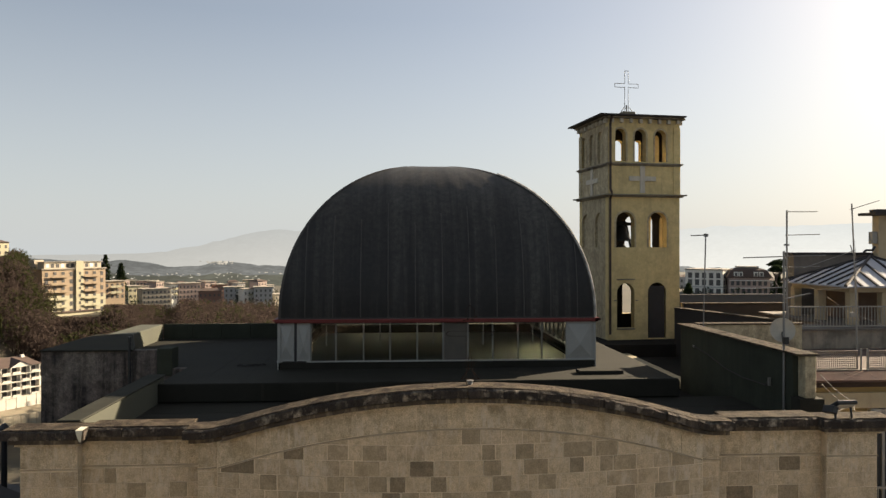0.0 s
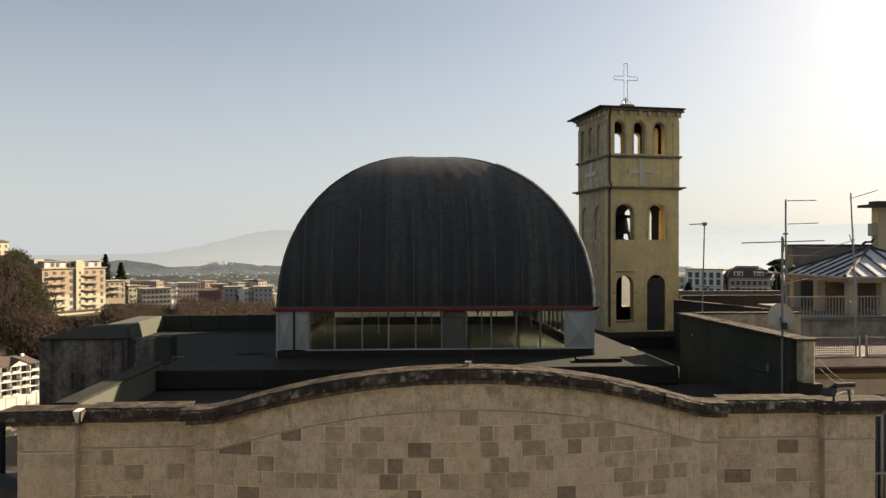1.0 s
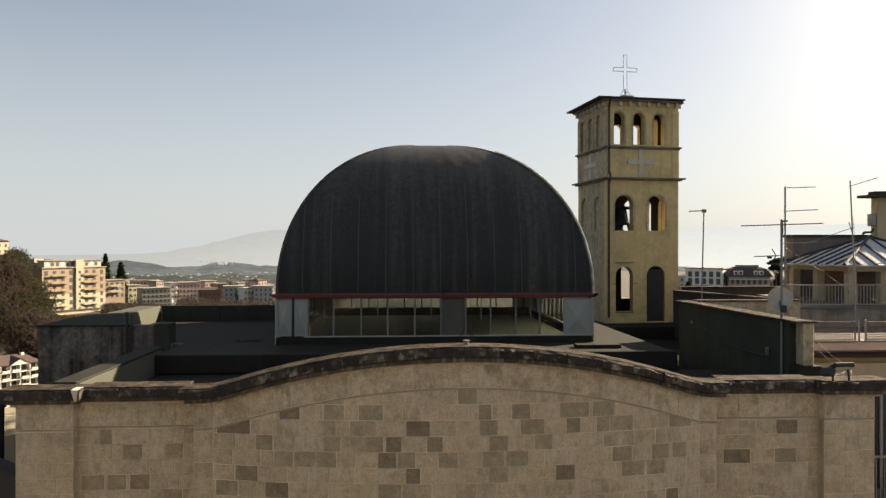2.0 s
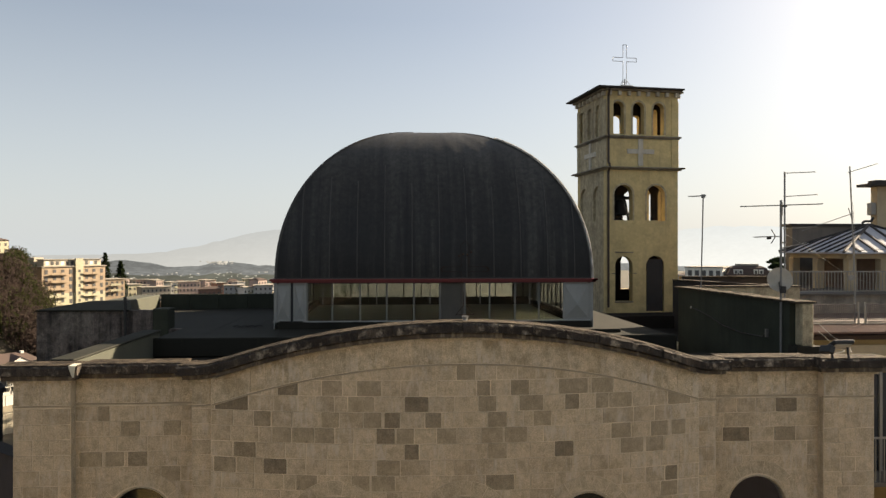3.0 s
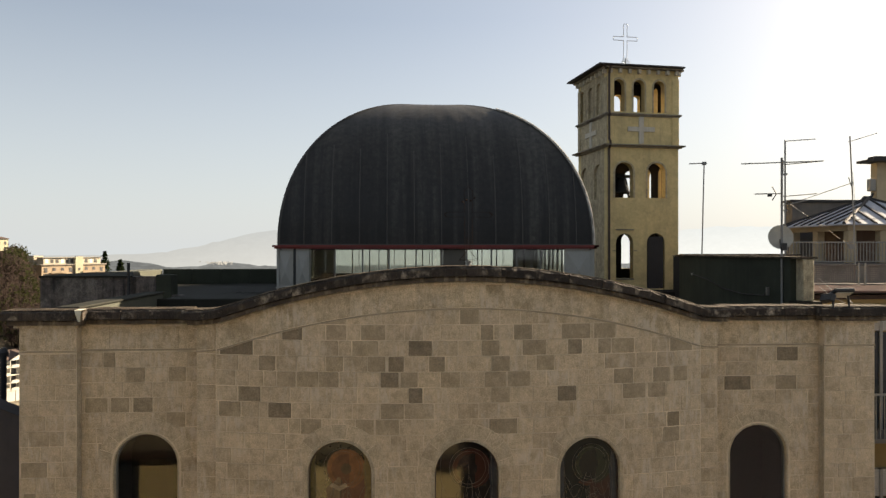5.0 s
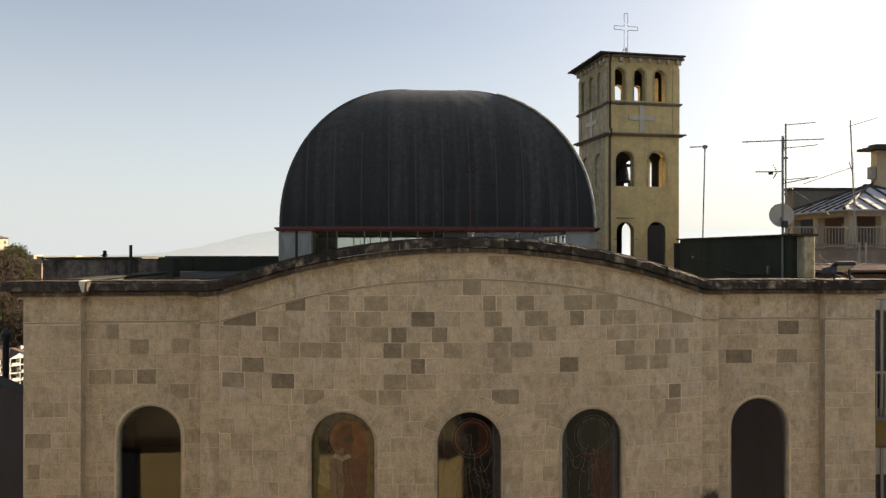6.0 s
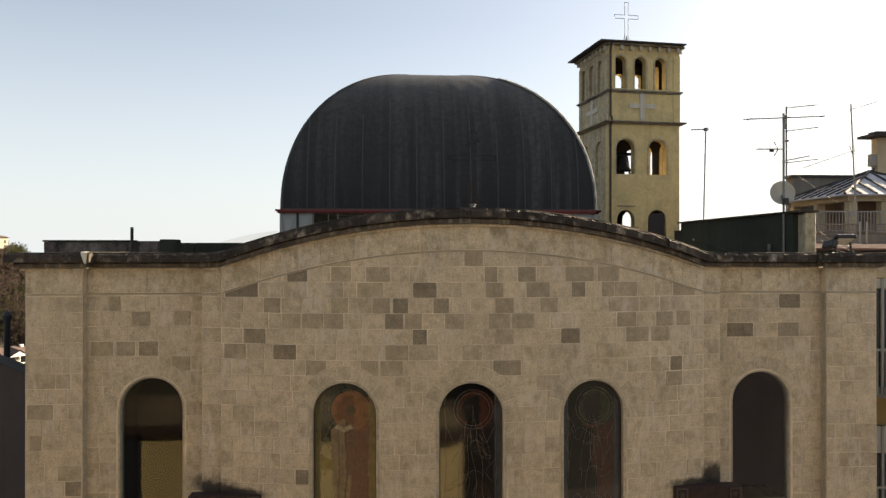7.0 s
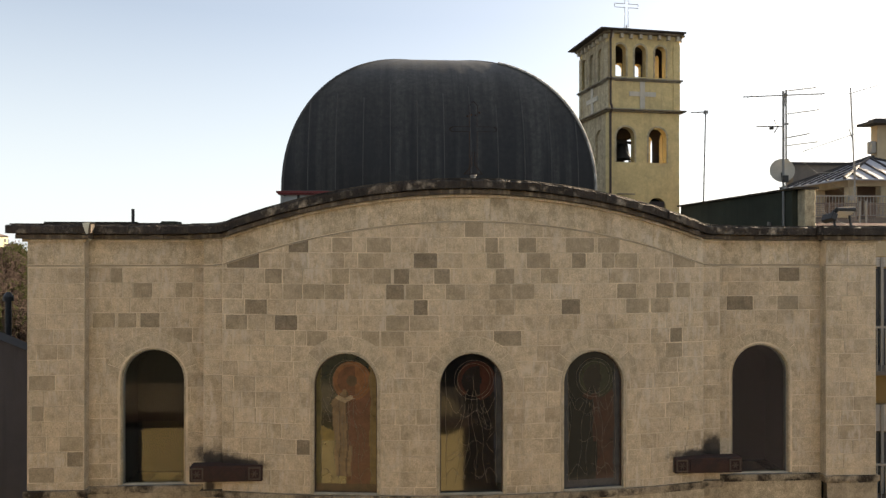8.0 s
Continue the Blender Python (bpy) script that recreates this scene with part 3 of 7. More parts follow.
dome = thing("dome", "square domical vault clad in black bitumen membrane", "dome")
SIDES = [Matrix.Translation((DX, DY, 0)) @ Matrix.Rotation(radians(90 * k), 4, "Z") for k in range(4)]
N_ROW = 40
for k, m in enumerate(SIDES):
    bm = bmesh.new()
    rows = []
    for i in range(N_ROW + 1):
        ang = math.pi / 2 * i / N_ROW
        r = DR * max(0.0, math.cos(ang)) ** (2 / 2.1)
        r = max(r, 0.004)
        z = RIM + crown(r)
        cols = 44
        rows.append([bm.verts.new(m @ Vector((-r + 2 * r * j / cols, -r - 0.012 * math.sin(9 * j / cols * math.pi) ** 8 + 0.010 * noise.noise(Vector((j * 0.4, i * 0.15, k))), z))) for j in range(cols + 1)])
    for a, b in zip(rows, rows[1:]):
        for j in range(len(a) - 1):
            bm.faces.new((a[j], a[j + 1], b[j + 1], b[j]))
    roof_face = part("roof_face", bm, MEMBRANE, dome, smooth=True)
    # laps between the sheets
    for s in range(-5, 6):
        x = s * 0.80 + 0.12
        pts = []
        for i in range(25):
            r = DR - (min(DR - abs(x) - 0.05, 0.95 + 0.25 * math.sin(s * 2.3))) * (i / 24) ** 1.6
            if r < abs(x) + 0.05:
                break
            pts.append((r, RIM + crown(r)))
        if len(pts) < 3:
            continue
        bm = bmesh.new()
        prev = None
        for r, z in pts:
            q = [bm.verts.new(m @ Vector((x + dx, -r - dy, z + dy))) for dx, dy in ((-0.018, 0.0), (-0.012, 0.010), (0.012, 0.010), (0.018, 0.0))]
            if prev:
                for i in range(3):
                    bm.faces.new((prev[i], prev[i + 1], q[i + 1], q[i]))
            prev = q
        part("lap_seam", bm, SEAM, roof_face)
# flashing along the hips
for k, m in enumerate(SIDES):
    bm = bmesh.new()
    prev = None
    for i in range(31):
        ang = math.pi / 2 * 0.93 * i / 30
        r = DR * math.cos(ang) ** (2 / 2.1) + 0.012
        z = RIM + crown(max(0, r - 0.012)) + 0.01
        q = [bm.verts.new(m @ Vector((-r + dx, -r + dy, z))) for dx, dy in ((0.07, -0.004), (-0.004, -0.004), (-0.004, 0.07))]
        if prev:
            for j in range(2):
                bm.faces.new((prev[j], prev[j + 1], q[j + 1], q[j]))
        prev = q
    part("hip_flashing", bm, SEAM, dome)
HIP = material("weathered_white_hip", (0.40, 0.375, 0.33), 0.8, vary=0.4, scale=4.0, dirt=0.5, dirt_colour=(0.06, 0.055, 0.05), dirt_scale=3.5)
for k, m in enumerate(SIDES):
    if k == 1:
        bm = bmesh.new()
        pts = []
        for i in range(26):
            r = DR * math.cos(math.pi / 2 * 0.72 * i / 25) ** (2 / 2.1) + 0.02
            pts.append(m @ Vector((-r, -r, RIM + crown(max(0.0, r - 0.02)) + 0.01)))
        wire(bm, pts, 0.04, 7)
        part("hip_roll", bm, HIP, dome, "pale metal roll along the hip")
for k, m in enumerate(SIDES):
    bm = bmesh.new()
    e = DR + 0.05
    pts = [(-e, -e), (e, -e)]
    for z0, z1, o in ((12.91, 12.965, 0.09), (12.86, 12.91, 0.04)):
        box(bm, -e - o, e + o - 0.003, -e - o, -e + 0.06, z0, z1, m)
    part("red_gutter", bm, RED_TRIM, dome, "dark red painted gutter trim")
    bm = bmesh.new()
    box(bm, -DR, DR, -DR - 0.015, -DR + 0.05, 12.965, 13.0, m)
    part("drip_edge", bm, SEAM, dome)

drum = thing("glazed_drum", "low drum of window bays and white metal panels under the dome", "drum")
SILL_Z, HEAD_Z = 11.75, 12.86
for k, m in enumerate(SIDES):
    bm = bmesh.new()
    box(bm, -DR, DR, -DR - 0.03, -DR + 0.25, 11.5, SILL_Z - 0.03, m)
    part("plinth", bm, ROOFING, drum)
    bm = bmesh.new()
    box(bm, -DR + 0.8, DR, -DR - 0.06, -DR + 0.1, SILL_Z - 0.03, SILL_Z + 0.005, m)
    part("sill", bm, WHITE_METAL, drum)
    bm = bmesh.new()
    box(bm, -DR, DR, -DR + 0.02, -DR + 0.12, HEAD_Z - 0.03, HEAD_Z + 0.1, m)
    part("head_rail", bm, DARK_METAL, drum)
    # solid white panels at the corners, with a raised pyramid
    for x0, x1, flat in ((-DR + 0.0, -DR + 0.44, True), (-DR + 0.52, -DR + 0.90, True), (DR - 0.86, DR - 0.06, False)):
        bm = bmesh.new()
        box(bm, x0, x1, -DR + 0.0, -DR + 0.06, SILL_Z, HEAD_Z, m)
        mx, mz = (x0 + x1) / 2, (SILL_Z + HEAD_Z) / 2 - 0.1
        tip = bm.verts.new(m @ Vector((mx, -DR - 0.10, mz)))
        c = [bm.verts.new(m @ Vector(p)) for p in ((x0 + 0.05, -DR - 0.001, SILL_Z + 0.06), (x1 - 0.05, -DR - 0.001, SILL_Z + 0.06), (x1 - 0.05, -DR - 0.001, HEAD_Z - 0.08), (x0 + 0.05, -DR - 0.001, HEAD_Z - 0.08))]
        for i in range(4):
            bm.faces.new((c[i], c[(i + 1) % 4], tip))
        part("white_panel", bm, WHITE_METAL, drum, "white metal panel with raised pyramid")
    one = bmesh.new()
    box(one, DR - 0.04, DR + 0.03, -DR - 0.03, -DR + 0.05, SILL_Z - 0.3, HEAD_Z, m)
    part("corner_post", one, WHITE_METAL, drum)
    one = bmesh.new()
    box(one, -DR + 0.44, -DR + 0.52, -DR + 0.02, -DR + 0.1, SILL_Z - 0.3, HEAD_Z, m)
    part("corner_pipe", one, DARK_METAL, drum)
    # window bays between mullions
    xs = [-DR + 0.92, -2.99, -2.19, -1.42, -0.63, 0.13, 0.86, 1.59, 2.34, 3.05, DR - 0.88]
    for i, (x0, x1) in enumerate(zip(xs, xs[1:])):
        bm = bmesh.new()
        box(bm, x0 - 0.022, x0 + 0.022, -DR - 0.0, -DR + 0.07, SILL_Z, HEAD_Z, m)
        part("mullion", bm, DULL_METAL, drum)
        if i == 5 and k == 0:
            bm = bmesh.new()
            box(bm, x0 + 0.03, x1 - 0.03, -DR + 0.02, -DR + 0.05, SILL_Z, HEAD_Z, m)
            part("door_leaf", bm, material("dull_door", (0.085, 0.075, 0.06), 0.7, vary=0.15), drum, "dull dark solid door leaf")
            continue
        bm = bmesh.new()
        box(bm, x0 + 0.022, x1 - 0.022, -DR + 0.03, -DR + 0.036, SILL_Z, HEAD_Z, m)
        ob = part("pane", bm, CLEAR, drum)
        ob.visible_shadow = k in (1, 2)
        if i % 2 == 0:
            bm = bmesh.new()
            xm = x0 + (x1 - x0) * 0.62
            box(bm, xm - 0.012, xm + 0.012, -DR + 0.015, -DR + 0.05, SILL_Z + 0.45, HEAD_Z, m)
            part("glazing_bar", bm, DULL_METAL, drum)
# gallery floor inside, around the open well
gallery = thing("dome_gallery", "beige gallery floor and shade-dark low wall inside the drum", "gallery", kind="structure")
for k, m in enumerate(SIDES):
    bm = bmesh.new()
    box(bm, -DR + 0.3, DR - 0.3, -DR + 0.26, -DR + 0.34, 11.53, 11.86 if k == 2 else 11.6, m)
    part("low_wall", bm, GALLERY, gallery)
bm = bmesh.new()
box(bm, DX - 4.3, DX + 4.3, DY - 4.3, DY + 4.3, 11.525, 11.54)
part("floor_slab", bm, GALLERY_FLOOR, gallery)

# little plinth and lamp of the facade crest
tagged(one_box("roof_hatch", (5.0, 6.25, 19.95, 20.35, 11.525, 11.62), ROOFING, bevel=0.01), "low dark felt covered hatch beside the drum", "hatch")

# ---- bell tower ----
# brown inner brick, coloured darker for the unlit inside of the tower
BRICK_DIM = material("darkened_inner_brick", (0.045, 0.034, 0.026), 0.95, vary=0.3)
tower = thing("bell_tower", "square ochre plaster bell tower with three tiers of arched openings", "tower", m=pose(8.96, 30.7, 0.05, 0, 0, 7.5))
TS, TW = 3.30, 0.32                       # side, wall thickness
HOLES = [
    (0.79, 0.40, 11.55, 13.08), (2.24, 0.42, 11.1, 13.08),
    (0.77, 0.42, 15.02, 16.12), (2.27, 0.42, 15.02, 16.12),
    (0.53, 0.26, 18.72, 19.85), (1.46, 0.26, 18.72, 19.85), (2.40, 0.25, 18.72, 19.85),
]


def tower_side(k):
    """Pose of side k in the tower's own frame: u runs along the side, d goes in."""
    return [Matrix.Identity(4), Matrix.Translation((TS, 0, 0)) @ Matrix.Rotation(radians(90), 4, "Z"), Matrix.Translation((TS, TS, 0)) @ Matrix.Rotation(radians(180), 4, "Z"), Matrix.Translation((0, TS, 0)) @ Matrix.Rotation(radians(-90), 4, "Z")][k]


TIERS = [(11.0, 14.2), (14.2, 17.2), (17.2, 18.55), (18.55, 20.62)]
BASE_HOLE = {0: HOLES[:2], 1: [], 2: [(0.9, 0.4, 11.9, 13.2)], 3: []}
for k in range(4):
    m = tower_side(k)
    at = lambda u, d, z: m @ Vector((u, d, z))
    u0, u1 = (0, TS) if k % 2 == 0 else (TW, TS - TW)
    for t, (z0, z1) in enumerate(TIERS):
        bm = bmesh.new()
        holes = BASE_HOLE[k] if t == 0 else HOLES[2:4] if t == 1 else HOLES[4:] if t == 3 else []
        holed_wall(bm, u0, u1, z0, z1, 0.0, TW, holes, at, 1.0)
        # the west side takes the greyer plaster, with stronger streaks and patches
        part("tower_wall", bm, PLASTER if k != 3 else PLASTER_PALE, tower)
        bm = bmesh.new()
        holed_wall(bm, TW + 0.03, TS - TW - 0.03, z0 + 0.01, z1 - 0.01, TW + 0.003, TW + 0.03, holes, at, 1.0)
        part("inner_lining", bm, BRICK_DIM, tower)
        if k == 3:                              # blind niches
            for h in holes:
                bm = bmesh.new()
                line = [at(h[0] - h[1] + 0.002, 0.10, h[2])] + [at(h[0] - (h[1] - 0.002) * math.cos(math.pi * i / 14), 0.10, h[3] + (h[1] - 0.002) * math.sin(math.pi * i / 14)) for i in range(15)] + [at(h[0] + h[1] - 0.002, 0.10, h[2])]
                bm.faces.new([bm.verts.new(p) for p in line])
                bmesh.ops.solidify(bm, geom=bm.faces, thickness=0.05)
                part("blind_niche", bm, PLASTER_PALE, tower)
        # thin raised rims round the arches
        for h in holes:
            bm = bmesh.new()
            ring = []
            for r, dd in ((h[1] + 0.001, -0.018), (h[1] + 0.075, -0.018), (h[1] + 0.075, 0.0)):
                row = [at(h[0] - r, dd, max(h[2], z0))] + [at(h[0] - r * math.cos(math.pi * i / 14), dd, h[3] + r * math.sin(math.pi * i / 14)) for i in range(15)] + [at(h[0] + r, dd, max(h[2], z0))]
                ring.append([bm.verts.new(p) for p in row])
            for a, b in zip(ring, ring[1:]):
                for i in range(len(a) - 1):
                    bm.faces.new((a[i], a[i + 1], b[i + 1], b[i]))
            if t == 3 or k == 0 and t == 1:
                part("arch_rim", bm, PLASTER_PALE, tower)
            else:
                bm.free()
    # bands between the tiers
    for z, out, h in ((17.24, 0.24, 0.06), (18.58, 0.12, 0.07)):
        bm = bmesh.new()
        box(bm, -out, TS + out - 0.004 * k, -out, -0.001, z, z + h, m)
        box(bm, -out * 0.5, TS + out * 0.5 - 0.004 * k, -out * 0.5, -0.001, z - 0.06, z - 0.002, m)
        part("band_course", bm, TOWER_CORNICE, tower, "sooty projecting stone band", bevel=0.012)
    # raised frame and cross of the blind tier
    bm = bmesh.new()
    cx, cz = TS / 2 - 0.10, 17.98
    box(bm, cx - 0.11, cx + 0.11, -0.05, -0.001, 17.36, 18.60 - 0.02, m)
    box(bm, cx - 0.62, cx - 0.111, -0.05, -0.001, cz - 0.10, cz + 0.10, m)
    box(bm, cx + 0.111, cx + 0.62, -0.05, -0.001, cz - 0.10, cz + 0.10, m)
    part("wall_cross", bm, TRIM_STONE, tower, "grey stone cross in relief")
    bm = bmesh.new()
    box(bm, 0.0, 0.30, -0.035, -0.001, 17.32, 20.2, m)
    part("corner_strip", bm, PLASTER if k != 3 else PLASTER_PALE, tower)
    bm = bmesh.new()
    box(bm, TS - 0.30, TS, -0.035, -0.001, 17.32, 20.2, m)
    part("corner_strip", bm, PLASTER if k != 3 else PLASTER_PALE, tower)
    # corbels under the eave
    for i in range(8):
        u = 0.12 + i * (TS - 0.24) / 7
        bm = bmesh.new()
        box(bm, u - 0.06, u + 0.06, -0.16, -0.001, 20.36, 20.54, m)
        part("corbel", bm, TRIM_STONE, tower)
    bm = bmesh.new()
    box(bm, -0.10, TS + 0.10 - 0.004 * k, -0.22, 0.02, 20.55, 20.62, m)
    part("eave_board", bm, TOWER_CORNICE, tower)
    if k == 0:
        for dims in ((0.38, 1.2, -0.05, -0.001, 13.62, 13.67), (0.38, 1.2, -0.06, -0.001, 11.49, 11.55), (0.24, 0.37, -0.05, -0.001, 12.72, 12.76), (1.22, 1.35, -0.05, -0.001, 12.72, 12.76)):
            bm = bmesh.new()
            box(bm, *dims, m)
            part("window_trim", bm, TOWER_CORNICE, tower)
bm = bmesh.new()
plan = ((-0.50, -0.36), (TS + 0.14, -0.36), (TS + 0.14, TS + 0.22), (-0.50, TS + 0.22))      # the eaves reach further out on the west
low = [bm.verts.new((x, y, 20.63)) for x, y in plan]
top = [bm.verts.new((x, y, 20.69)) for x, y in plan]
tip = bm.verts.new((TS / 2, TS / 2, 21.0))
bm.faces.new(low[::-1])
for i in range(4):
    bm.faces.new((low[i], low[(i + 1) % 4], top[(i + 1) % 4], top[i]))
    bm.faces.new((top[i], top[(i + 1) % 4], tip))
tower_roof = part("tower_roof", bm, ROOF_DARK, tower, "low dark tiled pyramid roof")
bm = bmesh.new()
c = TS / 2 - 0.10
box(bm, c - 0.30, c + 0.30, c - 0.30, c + 0.30, 20.8, 21.12)
part("cross_plinth", bm, TOWER_CORNICE, tower_roof, bevel=0.03)
bm = bmesh.new()
for s in (-1, 1):
    tube(bm, (c + s * 0.085, c, 21.3), (c + s * 0.085, c, 22.25), 0.013, 6)
    tube(bm, (c + s * 0.085, c, 22.42), (c + s * 0.085, c, 23.0), 0.013, 6)
    tube(bm, (c + s * 0.085, c, 22.25), (c + s * 0.57, c, 22.25), 0.013, 6)
    tube(bm, (c + s * 0.085, c, 22.42), (c + s * 0.57, c, 22.42), 0.013, 6)
    tube(bm, (c + s * 0.57, c, 22.25), (c + s * 0.57, c, 22.42), 0.013, 6)
    tube(bm, (c + s * 0.085, c, 21.4), (c + s * 0.2, c - 0.2, 21.12), 0.012, 6)
    tube(bm, (c + s * 0.085, c, 21.4), (c + s * 0.2, c + 0.2, 21.12), 0.012, 6)
tube(bm, (c - 0.085, c, 23.0), (c + 0.085, c, 23.0), 0.013, 6)
tube(bm, (c - 0.085, c, 21.3), (c + 0.085, c, 21.3), 0.013, 6)
tube(bm, (c, c, 21.1), (c, c, 21.45), 0.035, 8)
part("roof_cross", bm, WHITE_METAL, tower_roof, "thin outline cross of metal tube")
bm = bmesh.new()
wire(bm, [(0.06, -0.06, 11.3), (0.06, -0.06, 17.1), (0.06, -0.2, 17.25), (0.06, -0.2, 17.4), (0.06, -0.07, 17.5), (0.06, -0.07, 18.5), (0.06, -0.13, 18.6), (0.06, -0.07, 18.75), (0.06, -0.07, 20.3), (0.04, -0.25, 20.6)], 0.05, 8)
part("downpipe", bm, PIPE, tower, "brown metal downpipe")
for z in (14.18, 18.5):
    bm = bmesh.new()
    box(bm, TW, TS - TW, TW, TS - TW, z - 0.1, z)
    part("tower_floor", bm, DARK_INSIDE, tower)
# the bell and its frame
bell = thing("bell", "dark bronze church bell on an iron frame", "bell", m=pose(8.96, 30.7, 0, 0, 0, 7.5))
bm = bmesh.new()
profile = [(0.02, 16.12), (0.10, 16.10), (0.16, 16.0), (0.19, 15.75), (0.24, 15.55), (0.33, 15.42), (0.31, 15.40)]
rings = [[bm.verts.new((1.18 + 1.45 * r * math.cos(a * math.tau / 20), 1.3 + 1.45 * r * math.sin(a * math.tau / 20), z - 0.05)) for a in range(20)] for r, z in profile]
for p, q in zip(rings, rings[1:]):
    for i in range(20):
        bm.faces.new((p[i], p[(i + 1) % 20], q[(i + 1) % 20], q[i]))
part("bell_body", bm, DARK_METAL, bell, smooth=True)
bm = bmesh.new()
wire(bm, [(0.55, 1.3, 14.18), (0.98, 1.3, 16.2), (1.38, 1.3, 16.2), (1.85, 1.3, 14.18)], 0.06)
wire(bm, [(0.62, 1.3, 14.75), (1.2, 1.3, 15.25), (1.74, 1.3, 14.75)], 0.04)
tube(bm, (0.5, 1.3, 16.12), (1.9, 1.3, 16.12), 0.07, 8)
part("bell_frame", bm, DARK_METAL, bell)
tagged(one_box("tower_door", (10.83, 11.53, 31.05, 31.1, 11.1, 13.4), ROOF_DARK, bevel=0.01), "dark brown wooden door of the bell tower", "door", kind="structure")

# ---- parapets east of the dome ----
bm = bmesh.new()
v = [(8.90, 16.0), (9.20, 16.0), (9.10, 22.3), (8.80, 22.3)]
lo = [bm.verts.new((x, y, 10.4)) for x, y in v]
hi = [bm.verts.new((x, y, 12.62)) for x, y in v]
bm.faces.new(hi)
bm.faces.new(lo[::-1])
for i in range(4):
    bm.faces.new((lo[i], lo[(i + 1) % 4], hi[(i + 1) % 4], hi[i]))
tagged(part("parapet_green", bm, GREEN_WALL), "dark green felt covered parapet wall", "parapet", kind="structure")
bm = bmesh.new()
v = [(8.84, 15.65), (9.33, 15.65), (9.2, 22.4), (8.72, 22.4)]
lo = [bm.verts.new((x, y, 12.624)) for x, y in v]
hi = [bm.verts.new((x, y, 12.67)) for x, y in v]
bm.faces.new(hi)
bm.faces.new(lo[::-1])
for i in range(4):
    bm.faces.new((lo[i], lo[(i + 1) % 4], hi[(i + 1) % 4], hi[i]))
tagged(part("parapet_coping", bm, CORNICE_TOP), "weathered stone coping of the green parapet", "coping", kind="structure")
tagged(one_box("parapet_end", (9.02, 9.27, 15.68, 15.99, 11.68, 12.62), PLASTER_PALE, bevel=0.015), "stained pale ochre end pier of the parapet", "pier", kind="structure")
tagged(one_box("parapet_foot", (8.86, 9.42, 15.62, 15.995, 10.9, 11.675), ROOFING), "dark base of the parapet pier", "pier", kind="structure")
tagged(one_box("parapet_cross", (9.28, 12.6, 22.1, 22.4, 10.4, 12.64), PLASTER_PALE), "pale ochre parapet wall", "parapet", kind="structure")
tagged(one_box("parapet_cross_coping", (9.28, 12.62, 22.05, 22.45, 12.644, 12.69), CORNICE_TOP), "pale stone coping of the ochre parapet", "coping", kind="structure")
a, b = Vector((11.3, 29.3, 0)), Vector((12.9, 23.9, 0))
side = Vector((0.95, 0.28, 0)) * 0.25
for z0, z1, grow, mat, nm, lab in ((10.4, 12.55, 0.0, ROOF_DARK, "parapet_far", "dark felt covered parapet beside the bell tower"), (12.554, 12.6, 0.06, CORNICE_TOP, "parapet_far_coping", "pale metal coping beside the bell tower")):
    bm = bmesh.new()
    s = side * (1 + grow * 4)
    pts = [a - side * grow * 2, b - side * grow * 2, b + s, a + s]
    lo = [bm.verts.new((p.x, p.y, z0)) for p in pts]
    hi = [bm.verts.new((p.x, p.y, z1)) for p in pts]
    bm.faces.new(hi)
    bm.faces.new(lo[::-1])
    for i in range(4):
        bm.faces.new((lo[i], lo[(i + 1) % 4], hi[(i + 1) % 4], hi[i]))
    tagged(part(nm, bm, mat), lab, "parapet", kind="structure")

tagged(one_box("parapet_back", (12.35, 17.4, 31.0, 31.3, 10.5, 12.6), ROOF_DARK), "dark felt covered parapet beyond the bell tower", "parapet", kind="structure")
tagged(one_box("parapet_back_coping", (12.35, 17.4, 30.95, 31.35, 12.604, 12.65), CORNICE_TOP), "pale coping of the far dark parapet", "coping", kind="structure")

# ---- antennas, dish, floodlight ----


def yagi(bm, at, length, way, elements, span, upright=False):
    """A boom with cross elements."""
    a, w = Vector(at), Vector(way).normalized()
    tube(bm, a, a + w * length, 0.014, 6)
    cross = Vector((0, 0, 1)) if upright else Vector((-w.y, w.x, 0)).normalized()
    for i in range(elements):
        p = a + w * length * (0.08 + 0.9 * i / max(1, elements - 1))
        s = span * (1 - 0.3 * i / elements)
        tube(bm, p - cross * s / 2, p + cross * s / 2, 0.006, 5)


antenna = thing("antenna_mast", "tall grey twin steel mast with several television aerials", "antenna")
bm = bmesh.new()
tube(bm, (11.78, 21.5, 11.1), (11.78, 21.5, 16.17), 0.026, 8)
for z in (12.8, 14.0, 15.1):
    box(bm, 11.74, 11.84, 21.46, 21.6, z, z + 0.05)
part("mast_pole", bm, GREY_METAL, antenna)
for at, ln, way, n, span, up, lab in (((11.76, 21.5, 16.13), 0.88, (1, -1.05, -0.04), 8, 0.3, False, ""), ((11.74, 21.5, 15.42), 0.96, (1, -1.05, 0.02), 14, 0.22, False, ""),
                                      ((11.72, 21.5, 14.45), 0.96, (1, -1.05, 0.05), 14, 0.2, False, "")):
    bm = bmesh.new()
    yagi(bm, at, ln, way, n, span, up)
    part("aerial", bm, GREY_METAL, antenna)
aerial2 = thing("roof_aerial", "slim steel pole with a single short aerial", "antenna")
bm = bmesh.new()
tube(bm, (9.10, 21.3, 12.68), (9.17, 21.3, 15.45), 0.02, 8)
part("pole", bm, GREY_METAL, aerial2)
bm = bmesh.new()
tube(bm, (8.72, 21.32, 15.40), (9.25, 21.28, 15.42), 0.018, 6)
box(bm, 9.12, 9.22, 21.26, 21.34, 15.36, 15.46)
part("aerial", bm, GREY_METAL, aerial2)

